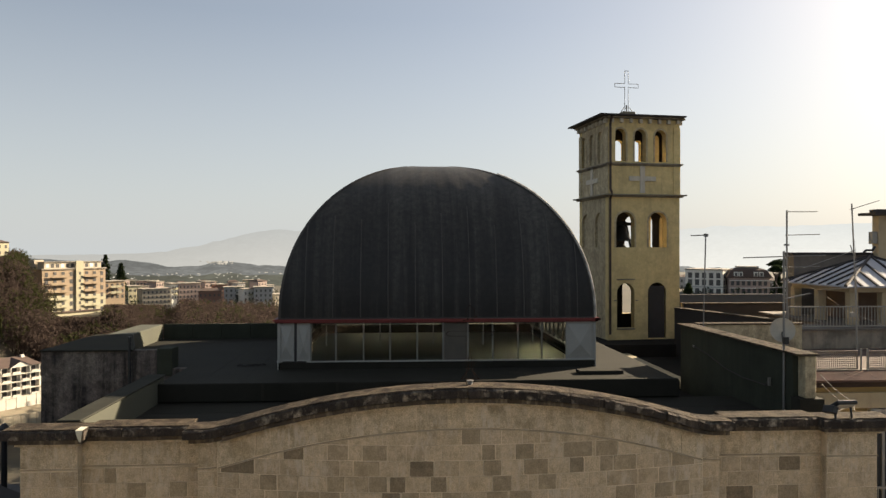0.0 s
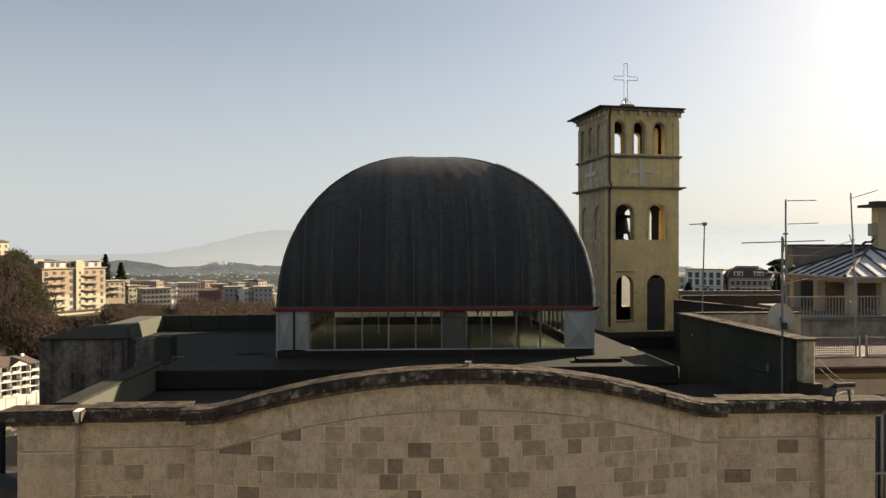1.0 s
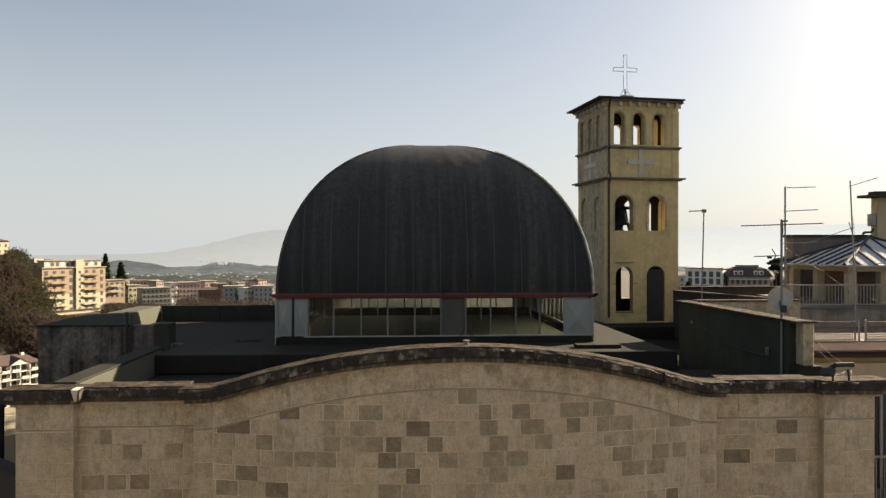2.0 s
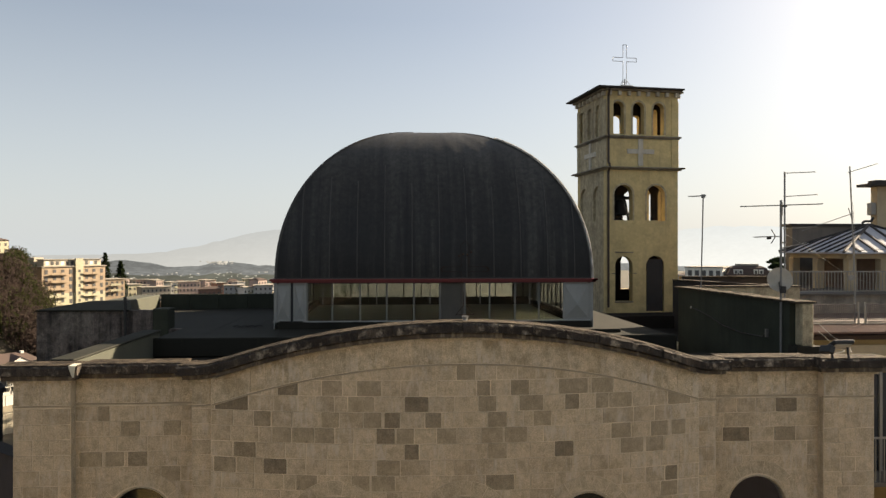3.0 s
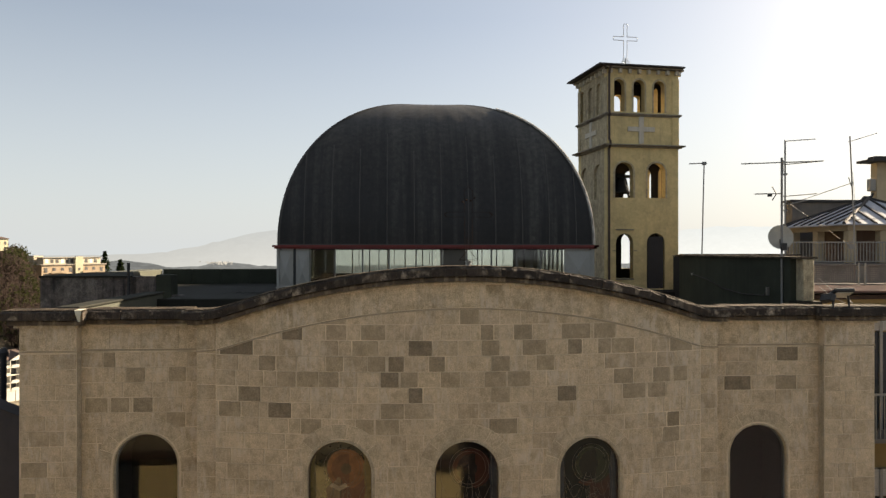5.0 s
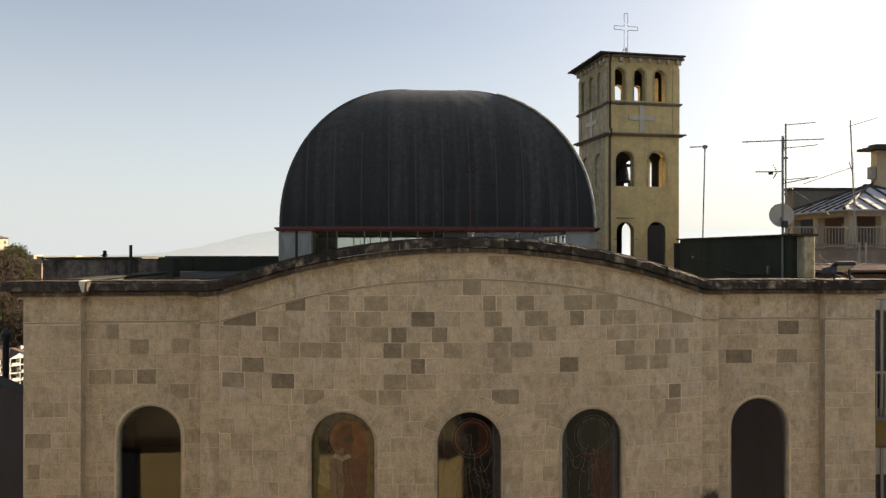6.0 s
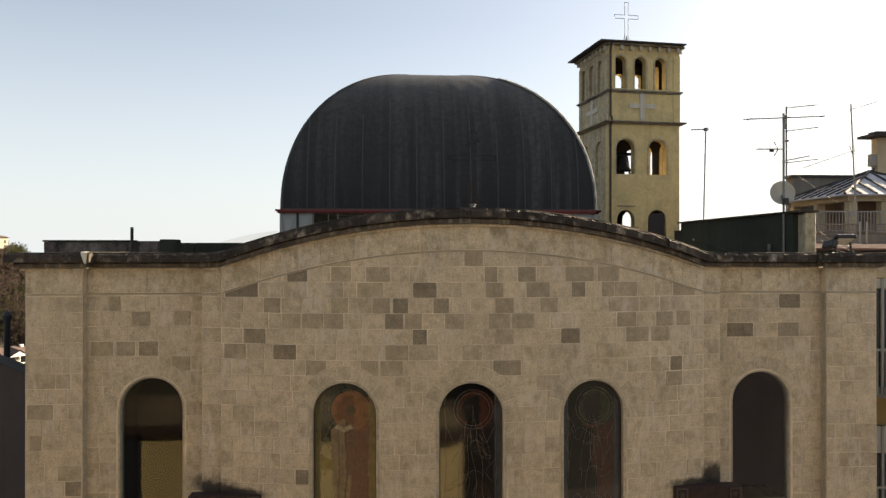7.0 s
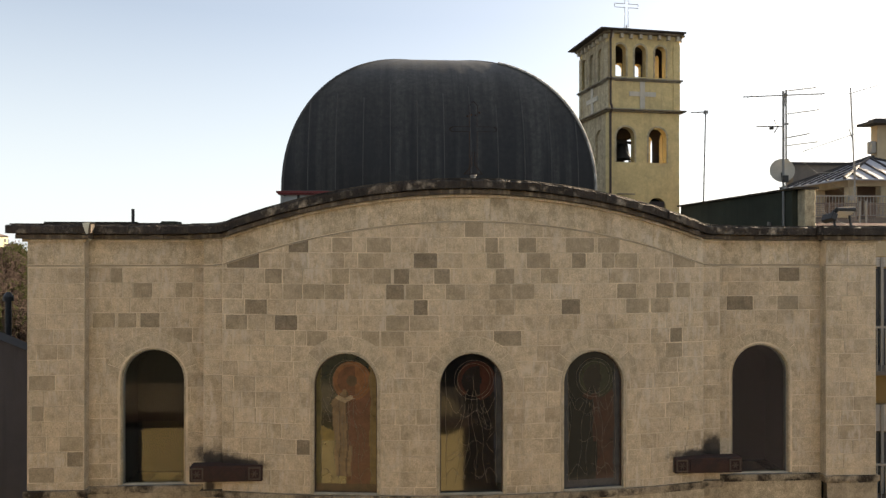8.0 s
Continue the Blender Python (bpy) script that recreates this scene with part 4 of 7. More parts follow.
dish = thing("satellite_dish", "white round satellite dish and aerials on a grey pole", "satellite dish")
bm = bmesh.new()
tube(bm, (8.86, 16.3, 11.1), (8.86, 16.3, 14.95), 0.027, 8)
part("dish_pole", bm, GREY_METAL, dish)
bm = bmesh.new()
q = Matrix.Translation((8.92, 16.48, 13.11)) @ Euler((radians(78), 0, radians(-18))).to_matrix().to_4x4()
rings = []
for i in range(7):
    r = 0.275 * i / 6
    z = 0.35 * r * r * 2
    rings.append([bm.verts.new(q @ Vector((r * math.cos(a * math.tau / 28), r * 1.04 * math.sin(a * math.tau / 28), z))) for a in range(28)] if i else [bm.verts.new(q @ Vector((0, 0, 0)))])
for p, r in zip(rings, rings[1:]):
    for a in range(28):
        if len(p) == 1:
            bm.faces.new((p[0], r[a], r[(a + 1) % 28]))
        else:
            bm.faces.new((p[a], r[a], r[(a + 1) % 28], p[(a + 1) % 28]))
bmesh.ops.solidify(bm, geom=bm.faces, thickness=0.012)
reflector = part("reflector", bm, material("dish_paint", (0.40, 0.37, 0.31), 0.7), dish, smooth=True)
bm = bmesh.new()
tube(bm, (8.86, 16.3, 12.84), (8.92, 16.46, 13.06), 0.03, 8)
box(bm, 8.82, 8.92, 16.18, 16.26, 12.82, 12.98)
part("mount", bm, DARK_METAL, reflector)

bm = bmesh.new()
yagi(bm, (7.90, 16.3, 14.80), 1.83, (1, -0.12, 0.03), 3, 0.3, False)
part("aerial", bm, GREY_METAL, dish)
bm = bmesh.new()
yagi(bm, (8.84, 16.28, 14.12), 0.68, (-1, -0.15, -0.03), 12, 0.18, False)
part("aerial", bm, GREY_METAL, dish)
bm = bmesh.new()
for s in (-1, 1):
    tube(bm, (8.72, 16.28, 14.12), (8.62, 16.28, 14.12 + s * 0.16), 0.012, 5)
box(bm, 8.52, 8.6, 16.24, 16.3, 14.05, 14.12)
part("aerial_reflector", bm, DARK_METAL, dish)

bm = bmesh.new()
yagi(bm, (8.83, 16.3, 13.84), 0.68, (1, 0.05, 0.2), 9, 0.16, False)
part("aerial", bm, GREY_METAL, dish)
bm = bmesh.new()
tube(bm, (8.88, 16.31, 14.6), (8.88, 16.31, 14.9), 0.03, 6)
part("pole_clamp", bm, DARK_METAL, dish)

conduit = thing("wall_cable", "drooping dark cable along the green parapet", "cable")
bm = bmesh.new()
wire(bm, [(8.80, 21.3, 12.1), (8.80, 20.2, 11.98), (8.81, 19.2, 11.78), (8.83, 18.2, 11.7), (8.84, 17.1, 11.72), (8.84, 16.9, 11.9)], 0.016)
part("cable", bm, ROOF_DARK, conduit)
bm = bmesh.new()
tube(bm, (8.84, 21.3, 12.1), (8.78, 21.3, 12.1), 0.035, 8)
part("bracket", bm, WHITE_METAL, conduit, "small white bracket")
bm = bmesh.new()
box(bm, 8.80, 8.86, 16.86, 16.93, 11.74, 11.93)
part("junction_box", bm, DULL_METAL, conduit)

flood = thing("floodlight", "grey floodlight on two black legs standing on the cornice", "floodlight")
for x in (8.44, 8.76):
    bm = bmesh.new()
    tube(bm, (x, 13.62, 11.70), (x, 13.66, 11.93), 0.022, 8)
    box(bm, x - 0.06, x + 0.06, 13.57, 13.72, 11.70, 11.72)
    part("leg", bm, DARK_METAL, flood)
bm = bmesh.new()
box(bm, -0.21, 0.21, -0.15, 0.15, -0.035, 0.05, pose(8.62, 13.66, 11.98, -30, 0, 4))
housing = part("housing", bm, DARK_METAL, flood, bevel=0.02)
bm = bmesh.new()
box(bm, -0.17, 0.17, -0.11, 0.11, -0.043, -0.036, pose(8.62, 13.66, 11.98, -30, 0, 4))
part("lens", bm, material("frosted_lens", (0.5, 0.48, 0.42), 0.3), housing, "pale frosted lens")
bm = bmesh.new()
box(bm, -0.06, 0.06, -0.15, 0.15, -0.09, 0.06, pose(8.37, 13.68, 11.90, -10, 25, 4))
part("gear_box", bm, DARK_METAL, flood, bevel=0.012)

# iron cross and stub on the crest of the gable
IRON = material("rusty_iron", (0.030, 0.019, 0.014), 1.0, spec=0.0)
crest = thing("crest_cross", "slender rusty wrought iron cross on the gable crest", "cross")
bm = bmesh.new()
for s in (-1, 1):
    tube(bm, (1.30 + s * 0.07, 13.2, 12.54), (1.30 + s * 0.07, 13.2, 13.42), 0.0035, 6)
    tube(bm, (1.30 + s * 0.07, 13.2, 13.42), (1.30 + s * 0.40, 13.2, 13.42), 0.0035, 6)
    tube(bm, (1.30 + s * 0.07, 13.2, 13.51), (1.30 + s * 0.07, 13.2, 13.72), 0.0035, 6)
    tube(bm, (1.30 + s * 0.07, 13.2, 13.51), (1.30 + s * 0.38, 13.2, 13.51), 0.0035, 6)
    wire(bm, [(1.30 + s * 0.40, 13.2, 13.42), (1.30 + s * 0.44, 13.2, 13.465), (1.30 + s * 0.38, 13.2, 13.51)], 0.008)
wire(bm, [(1.23, 13.2, 13.72), (1.22, 13.2, 13.90), (1.30, 13.2, 13.98), (1.38, 13.2, 13.90), (1.37, 13.2, 13.72)], 0.0045)
cross_frame = part("cross_frame", bm, IRON, crest)
bm = bmesh.new()
for dx, dz in ((-0.11, 13.70), (-0.04, 13.73), (0.04, 13.72), (0.11, 13.77)):
    bmesh.ops.create_icosphere(bm, subdivisions=1, radius=0.02, matrix=Matrix.Translation((1.30 + dx, 13.2, dz)))
part("scroll_ornament", bm, IRON, cross_frame, "dark iron scroll ornament")
bm = bmesh.new()
tube(bm, (1.30, 13.2, 12.44), (1.30, 13.2, 12.60), 0.045, 10)
tube(bm, (1.30, 13.2, 12.60), (1.30, 13.2, 12.62), 0.065, 10)
part("socket", bm, GREY_METAL, crest)
bm = bmesh.new()
for s in (-1, 1):
    wire(bm, [(1.30 + s * 0.165, 13.2, 12.64), (1.30 + s * 0.03, 13.2, 12.80), (1.30 + s * 0.025, 13.2, 13.05)], 0.006, 5)
tube(bm, (1.13, 13.2, 12.64), (1.47, 13.2, 12.64), 0.006, 5)
part("stay", bm, IRON, crest, "dark iron stays at the foot")

# ---- neighbours on the east side ----
NEIGHBOUR = material("mustard_plaster", (0.30, 0.20, 0.08), 0.9, vary=0.12, streak=0.2, streak_colour=(0.3, 0.2, 0.09))
BEIGE = material("beige_plaster", (0.43, 0.345, 0.225), 0.9, vary=0.12, streak=0.25, streak_colour=(0.3, 0.24, 0.16))
CONCRETE = material("grey_concrete", (0.15, 0.13, 0.11), 0.95, vary=0.2, streak=0.4, streak_colour=(0.1, 0.09, 0.08))
TERRACOTTA = material("terracotta", (0.135, 0.078, 0.062), 0.9, vary=0.25, per_object=0.12, dirt=0.5, dirt_colour=(0.10, 0.07, 0.06), spec=0.15)
SHEET = material("pale_sheet_roof", (0.38, 0.38, 0.40), 0.6, metal=0.0, vary=0.08)
SHUTTER = material("roller_shutter", (0.42, 0.38, 0.33), 0.7)
WHITE_RAIL = material("white_rail", (0.28, 0.26, 0.225), 0.6, vary=0.1)
FENCE = material("dull_beige_mesh", (0.19, 0.15, 0.125), 0.7, vary=0.2)
PANE_DARK = material("dark_window_pane", (0.03, 0.035, 0.04), 0.12, vary=0.2, bump=0.0, spec=0.6)

east = thing("neighbour_house", "mustard plaster house with tiled terrace edge and balconies", "house")
bm = bmesh.new()
box(bm, 9.95, 22.0, 17.3, 23.2, 0, 11.6)
part("house_wall", bm, NEIGHBOUR, east)
bm = bmesh.new()
box(bm, 9.8, 22.0, 17.3, 23.2, 11.604, 11.715)
part("terrace_slab", bm, material("terrace_tiles", (0.07, 0.045, 0.035), 0.9, vary=0.2), east)
for k in range(20):                         # sloping ledge of flat tiles
    x0, x1 = 9.85 + k * 0.6, 9.85 + k * 0.6 + 0.592
    bm = bmesh.new()
    v = [bm.verts.new(p) for x in (x0, x1) for p in ((x, 17.0, 11.78), (x, 17.0, 11.83), (x, 17.64, 11.95), (x, 17.64, 11.78))]
    for f in ((0, 1, 2, 3), (7, 6, 5, 4), (0, 4, 5, 1), (1, 5, 6, 2), (2, 6, 7, 3), (3, 7, 4, 0)):
        bm.faces.new([v[i] for i in f])
    part("ledge_tile", bm, TERRACOTTA, east, "faded pink terracotta ledge tile" if k == 0 else "")
bm = bmesh.new()
box(bm, 9.95, 22.0, 17.65, 17.85, 11.72, 11.97)
part("kerb", bm, CONCRETE, east)
for x0, x1 in ((9.98, 11.52), (11.78, 13.4), (13.5, 15.2)):
    bm = bmesh.new()
    box(bm, x0, x1, 17.66, 17.69, 12.42, 12.45)
    box(bm, x0, x1, 17.66, 17.69, 11.98, 12.005)
    box(bm, x0, x0 + 0.03, 17.66, 17.69, 12.005, 12.42)
    box(bm, x1 - 0.03, x1, 17.66, 17.69, 12.005, 12.42)
    n = int((x1 - x0) / 0.055)
    for i in range(n):
        x = x0 + 0.03 + i * (x1 - x0 - 0.06) / n
        box(bm, x, x + 0.010, 17.67, 17.68, 12.005, 12.42)
    for i in range(8):
        box(bm, x0, x1, 17.672, 17.678, 12.01 + i * 0.053, 12.022 + i * 0.053)
    part("mesh_fence", bm, FENCE, east, "dull beige welded mesh fence panel")
for x in (11.57, 11.74):
    bm = bmesh.new()
    box(bm, x, x + 0.03, 17.62, 17.66, 11.92, 12.50)
    part("fence_post", bm, WHITE_RAIL, east)
# upper terrace with its bar railing
bm = bmesh.new()
box(bm, 9.9, 24.0, 23.4, 23.65, 11.0, 12.30)
part("terrace_wall", bm, material("stained_terrace_wall", (0.30, 0.255, 0.20), 0.95, vary=0.25, scale=0.8, streak=0.6, streak_colour=(0.12, 0.10, 0.08), dirt=0.6, dirt_colour=(0.10, 0.085, 0.07), dirt_scale=1.5), east, "weathered grey concrete terrace wall")
bm = bmesh.new()
box(bm, 12.9, 24.0, 23.3, 25.0, 12.304, 12.36)
box(bm, 15.2, 24.0, 25.004, 30.0, 12.304, 12.36)
part("upper_slab", bm, CONCRETE, east)
bm = bmesh.new()
box(bm, 12.9, 22.0, 23.43, 23.47, 13.06, 13.10)
box(bm, 12.9, 22.0, 23.43, 23.47, 12.42, 12.45)
for i in range(80):
    box(bm, 12.9 + i * 0.11, 12.92 + i * 0.11, 23.44, 23.46, 12.45, 13.06)
part("bar_railing", bm, WHITE_RAIL, east, "white painted bar railing")
for z in (8.42, 5.2):
    # balcony and shuttered windows on the street side
    bm = bmesh.new()
    box(bm, 10.4, 16.0, 16.3, 17.29, z - 0.10, z)
    slab_ = part("balcony_slab", bm, CONCRETE, east)
    bm = bmesh.new()
    box(bm, 10.4, 16.0, 16.32, 16.36, z + 1.0, z + 1.05)
    for i in range(52):
        box(bm, 10.4 + i * 0.105, 10.418 + i * 0.105, 16.33, 16.348, z, z + 1.0)
    part("balcony_rail", bm, WHITE_RAIL, slab_)
for zb, zh, shut in ((8.42, 2.66, 0.28), (5.25, 2.2, 0.70)):
    bm = bmesh.new()
    box(bm, 11.62, 12.7, 17.2, 17.296, zb, zb + zh - shut)
    pane_ = part("window_pane", bm, PANE_DARK, east)
    for i in range(int(shut / 0.06)):
        one_box("shutter_slat", (11.6, 12.72, 17.17, 17.295, zb + zh - 0.06 * (i + 1) + 0.006, zb + zh - 0.06 * i), SHUTTER, east)
    bm = bmesh.new()
    for x in (11.52, 11.80, 12.72):
        box(bm, x, x + 0.07, 17.15, 17.297, zb, zb + zh)
    part("window_frame", bm, WHITE_RAIL, pane_)
bm = bmesh.new()
box(bm, 9.97, 16.0, 17.22, 17.297, 11.10, 11.48)
part("lintel_band", bm, BEIGE, east, "cream plaster band above the windows")

pavilion = thing("roof_pavilion", "beige rooftop pavilion with pale standing seam metal roof", "pavilion")
PX0, PX1, PY0, PY1, PZ = 15.22, 19.82, 24.0, 28.25, 13.72
bm = bmesh.new()
box(bm, PX0 + 1.6, PX1 - 0.3, PY0 + 1.9, PY1 - 0.2, 12.37, PZ - 0.02)
# plain dark brown behind the piers
part("room_wall", bm, material("dark_brown_front", (0.16, 0.105, 0.075), 0.8, vary=0.2), pavilion)
for x, y in ((PX0 + 0.35, PY0 + 0.3), (PX0 + 1.5, PY0 + 0.3), (PX0 + 2.5, PY0 + 0.3), (PX0 + 3.5, PY0 + 0.3), (PX0 + 0.35, PY0 + 2.2), (PX0 + 0.35, PY1 - 0.4)):
    bm = bmesh.new()
    box(bm, x, x + 0.3, y, y + 0.3, 12.37, PZ - 0.22)
    part("pier", bm, BEIGE, pavilion, bevel=0.02)
bm = bmesh.new()
box(bm, PX0 + 0.3, PX1 - 0.3, PY0 + 0.27, PY0 + 0.62, PZ - 0.22, PZ - 0.01)
box(bm, PX0 + 0.3, PX0 + 0.68, PY0 + 0.63, PY1 - 0.3, PZ - 0.22, PZ - 0.01)
part("beam", bm, BEIGE, pavilion)
apex = Vector(((PX0 + PX1) / 2, (PY0 + PY1) / 2, 14.72))
corners = [Vector(p) for p in ((PX0, PY0, PZ), (PX1, PY0, PZ), (PX1, PY1, PZ), (PX0, PY1, PZ))]
for i in range(4):
    a, b = corners[i], corners[(i + 1) % 4]
    bm = bmesh.new()
    quad(bm, a, b, apex + Vector((0.001, 0, 0)))
    quad(bm, a - Vector((0, 0, 0.05)), b - Vector((0, 0, 0.05)), b, a)
    slope = part("roof_slope", bm, SHEET, pavilion)
    mid = (a + b) / 2
    up = apex - mid
    inward = up.copy()
    for s in range(1, 8):
        f = s / 8
        p = a.lerp(b, f)
        reach = 1 - abs(2 * f - 1)
        if reach <= 0.02:
            continue
        q = p + up * reach
        bm = bmesh.new()
        nrm = (b - a).cross(up).normalized()
        along = (b - a).normalized()
        pts = []
        for e in (p, q):
            pts.append([bm.verts.new(e + along * w + nrm * h) for w, h in ((-0.045, 0.0), (-0.03, 0.05), (0.03, 0.05), (0.045, 0.0))])
        for j in range(3):
            bm.faces.new((pts[0][j], pts[0][j + 1], pts[1][j + 1], pts[1][j]))
        part("roof_batten", bm, ROOF_DARK, slope)
    bm = bmesh.new()
    tube(bm, a + Vector((0, 0, 0.02)), apex + Vector((0, 0, 0.02)), 0.06, 6)
    part("hip_cap", bm, ROOF_DARK, pavilion)

back_house = thing("back_house", "grey beige flat roofed house behind the pavilion", "house")
bm = bmesh.new()
box(bm, 16.02, 19.3, 28.7, 29.2, 11.0, 14.75)
part("house_wall", bm, CONCRETE, back_house)
bm = bmesh.new()
box(bm, 15.92, 19.3, 28.6, 29.3, 14.754, 14.86)
part("roof_edge", bm, ROOF_DARK, back_house)
high = thing("stair_tower", "beige plaster roof tower with overhanging eaves", "tower")
bm = bmesh.new()
box(bm, 19.32, 25.0, 28.3, 28.69, 11.0, 16.35)
part("house_wall", bm, BEIGE, high)
bm = bmesh.new()
box(bm, 18.85, 25.4, 27.8, 28.9, 16.354, 16.46)
box(bm, 19.2, 25.0, 28.2, 28.7, 16.462, 16.6)
part("eave", bm, ROOF_DARK, high)
cooler = thing("air_conditioner", "small pale air conditioner on the roof tower wall", "air conditioner")
bm = bmesh.new()
box(bm, 19.08, 19.31, 28.32, 28.6, 15.2, 15.7)
part("casing", bm, WHITE_RAIL, cooler, bevel=0.03)
bm = bmesh.new()
wire(bm, [(19.2, 28.35, 15.1), (19.1, 28.35, 14.95), (18.8, 28.3, 14.95), (18.7, 28.3, 14.87)], 0.05)
part("hose", bm, DARK_METAL, cooler)

mast3 = thing("terrace_mast", "white steel aerial mast with loose cables on the terrace", "antenna")
bm = bmesh.new()
tube(bm, (14.52, 22.3, 11.8), (14.46, 22.3, 14.0), 0.028, 8)
tube(bm, (14.46, 22.3, 13.8), (14.34, 22.3, 16.44), 0.022, 8)
part("pole", bm, WHITE_RAIL, mast3)
bm = bmesh.new()
tube(bm, (14.29, 22.3, 16.25), (15.25, 22.3, 16.54), 0.012, 6)
part("aerial", bm, GREY_METAL, mast3)
bm = bmesh.new()
tube(bm, (14.46, 22.28, 14.97), (12.76, 22.28, 14.40), 0.011, 6)
part("aerial", bm, GREY_METAL, mast3)
bm = bmesh.new()
tube(bm, (14.27, 22.26, 15.12), (14.39, 22.26, 14.77), 0.014, 6)
part("aerial_reflector", bm, GREY_METAL, mast3)
bm = bmesh.new()
tube(bm, (13.3, 22.27, 13.72), (16.2, 22.27, 13.86), 0.010, 6)
part("stay_rod", bm, WHITE_RAIL, mast3)
bm = bmesh.new()
box(bm, 14.26, 14.41, 22.2, 22.3, 12.85, 13.0)
part("splitter_box", bm, WHITE_RAIL, mast3)
bm = bmesh.new()
wire(bm, [(14.40, 22.25, 15.3), (14.46, 22.22, 14.2), (14.44, 22.2, 13.6), (14.34, 22.2, 13.0)], 0.006)
wire(bm, [(14.36, 22.2, 12.95), (15.56, 21.0, 12.3), (16.4, 20.0, 11.9)], 0.006)
wire(bm, [(14.34, 22.22, 12.9), (13.36, 22.0, 13.5), (11.8, 21.5, 14.3)], 0.004)
part("cables", bm, WHITE_RAIL, mast3)
loops = thing("roof_cables", "loose pale cables hanging over the parapet end", "cable")
bm = bmesh.new()
wire(bm, [(9.40, 15.75, 12.2), (9.5, 15.4, 11.95), (9.6, 14.9, 11.75), (9.2, 14.2, 11.74), (8.7, 13.75, 11.95)], 0.005)
wire(bm, [(9.40, 15.7, 12.0), (9.45, 15.3, 11.8), (9.3, 14.6, 11.72), (8.6, 14.0, 11.73)], 0.005)
part("cable", bm, WHITE_RAIL, loops)

# ---- neighbour on the west side ----
west = thing("west_house", "grey rendered house with sloping roof and black chimney pipe", "house")
GREY_PLASTER = material("grey_violet_plaster", (0.085, 0.075, 0.075), 0.9, vary=0.15, streak=0.3)
bm = bmesh.new()
pts = [(-16.5, 0), (-7.9, 0), (-7.9, 8.32), (-12.6, 10.30), (-16.5, 8.66)]       # gable wall
f = [bm.verts.new((x, 18.25, z)) for x, z in pts]
g = [bm.verts.new((x, 18.6, z)) for x, z in pts]
bm.faces.new(f)
bm.faces.new(g[::-1])
for i in range(5):
    bm.faces.new((f[i], f[(i + 1) % 5], g[(i + 1) % 5], g[i]))
part("gable_wall", bm, GREY_PLASTER, west)
one_box("rear_body", (-16.4, -8.0, 18.61, 23.0, 0, 7.85), GREY_PLASTER, west)
for x0, z0, x1, z1 in ((-7.7, 8.26, -12.6, 10.34), (-16.7, 8.62, -12.6, 10.34)):
    bm = bmesh.new()
    quad(bm, (x0, 18.1, z0), (x1, 18.1, z1), (x1, 18.68, z1), (x0, 18.68, z0))
    bmesh.ops.solidify(bm, geom=bm.faces, thickness=-0.07)
    part("verge", bm, ROOF_DARK, west)
bm = bmesh.new()
tube(bm, (-11.15, 21.4, 7.86), (-11.15, 21.4, 9.85), 0.085, 12)
chimney = part("chimney_pipe", bm, DARK_METAL, west)
bm = bmesh.new()
tube(bm, (-11.15, 21.4, 9.80), (-11.15, 21.4, 9.93), 0.14, 14)
tube(bm, (-11.15, 21.4, 9.931), (-11.15, 21.4, 10.06), 0.14, 14, 0.05)
part("chimney_cowl", bm, DARK_METAL, chimney)

# ---- house across the street, seen in the window glass ----
OLD_TILE = material("old_roof_tile", (0.14, 0.115, 0.08), 0.9, vary=0.25, per_island=0.25)
opposite = thing("opposite_house", "ochre house with terracotta tiled roof across the street", "house")
bm = bmesh.new()
box(bm, -14.9, 2.6, -9.0, -3.0, 0, 4.2)
part("house_wall", bm, material("yellow_plaster", (0.52, 0.41, 0.20), 0.9, vary=0.15, streak=0.3, streak_colour=(0.36, 0.27, 0.13)), opposite)
bm = bmesh.new()
box(bm, -14.9, 2.9, -3.6, -2.5, 4.204, 4.5)
part("eave", bm, PIPE, opposite)
bm = bmesh.new()
for k in range(86):
    x = -14.75 + k * 0.205
    tube(bm, (x, -2.45, 4.58), (x, -6.0, 5.1), 0.072, 6)
part("tile_roof", bm, OLD_TILE, opposite)
bm = bmesh.new()
box(bm, -13.2, -10.75, -2.99, -2.93, 0.2, 4.15)
part("doorway", bm, PANE_DARK, opposite)
# unseen block, added for dark reflections and to dim the lower facade
terrace_block = thing("unseen_street_block", "unseen dark block added for dark reflections and less facade light", "building")
bm = bmesh.new()
box(bm, -40.0, 4.6, -18.0, -10.0, 0, 15.0)
box(bm, 4.6, 16.0, -18.0, -7.0, 0, 12.0)
part("house_wall", bm, material("dark_street_plaster", (0.034, 0.036, 0.029), 0.9, vary=0.15), terrace_block)
# unseen wing, grey violet so that the east window reflects this tone
bm = bmesh.new()
box(bm, 16.2, 30.0, -18.0, -7.0, 0, 11.5)
part("side_wing", bm, material("violet_street_plaster", (0.07, 0.064, 0.075), 0.9, vary=0.15), terrace_block, "unseen grey violet wing added for a window reflection")

# block added out of view to take light off the facade's west end
west_house = thing("unseen_west_block", "unseen plain block added to cut light on the west facade end", "house")
bm = bmesh.new()
box(bm, -40.0, -15.0, -9.8, 5.0, 0, 12.0)
part("house_wall", bm, material("west_block_grey", (0.09, 0.08, 0.07), 0.9, vary=0.15), west_house)

# ---- ground, valley and far distance ----
AHEAD, RIGHT = Vector((0.061, 0.998, 0)), Vector((0.998, -0.061, 0))
GRASS = material("grass_and_scrub", (0.05, 0.044, 0.028), 0.95, vary=0.4, scale=0.05, grain=0.6, dirt=0.6, dirt_colour=(0.06, 0.045, 0.03), dirt_scale=0.03, bump=0.0)
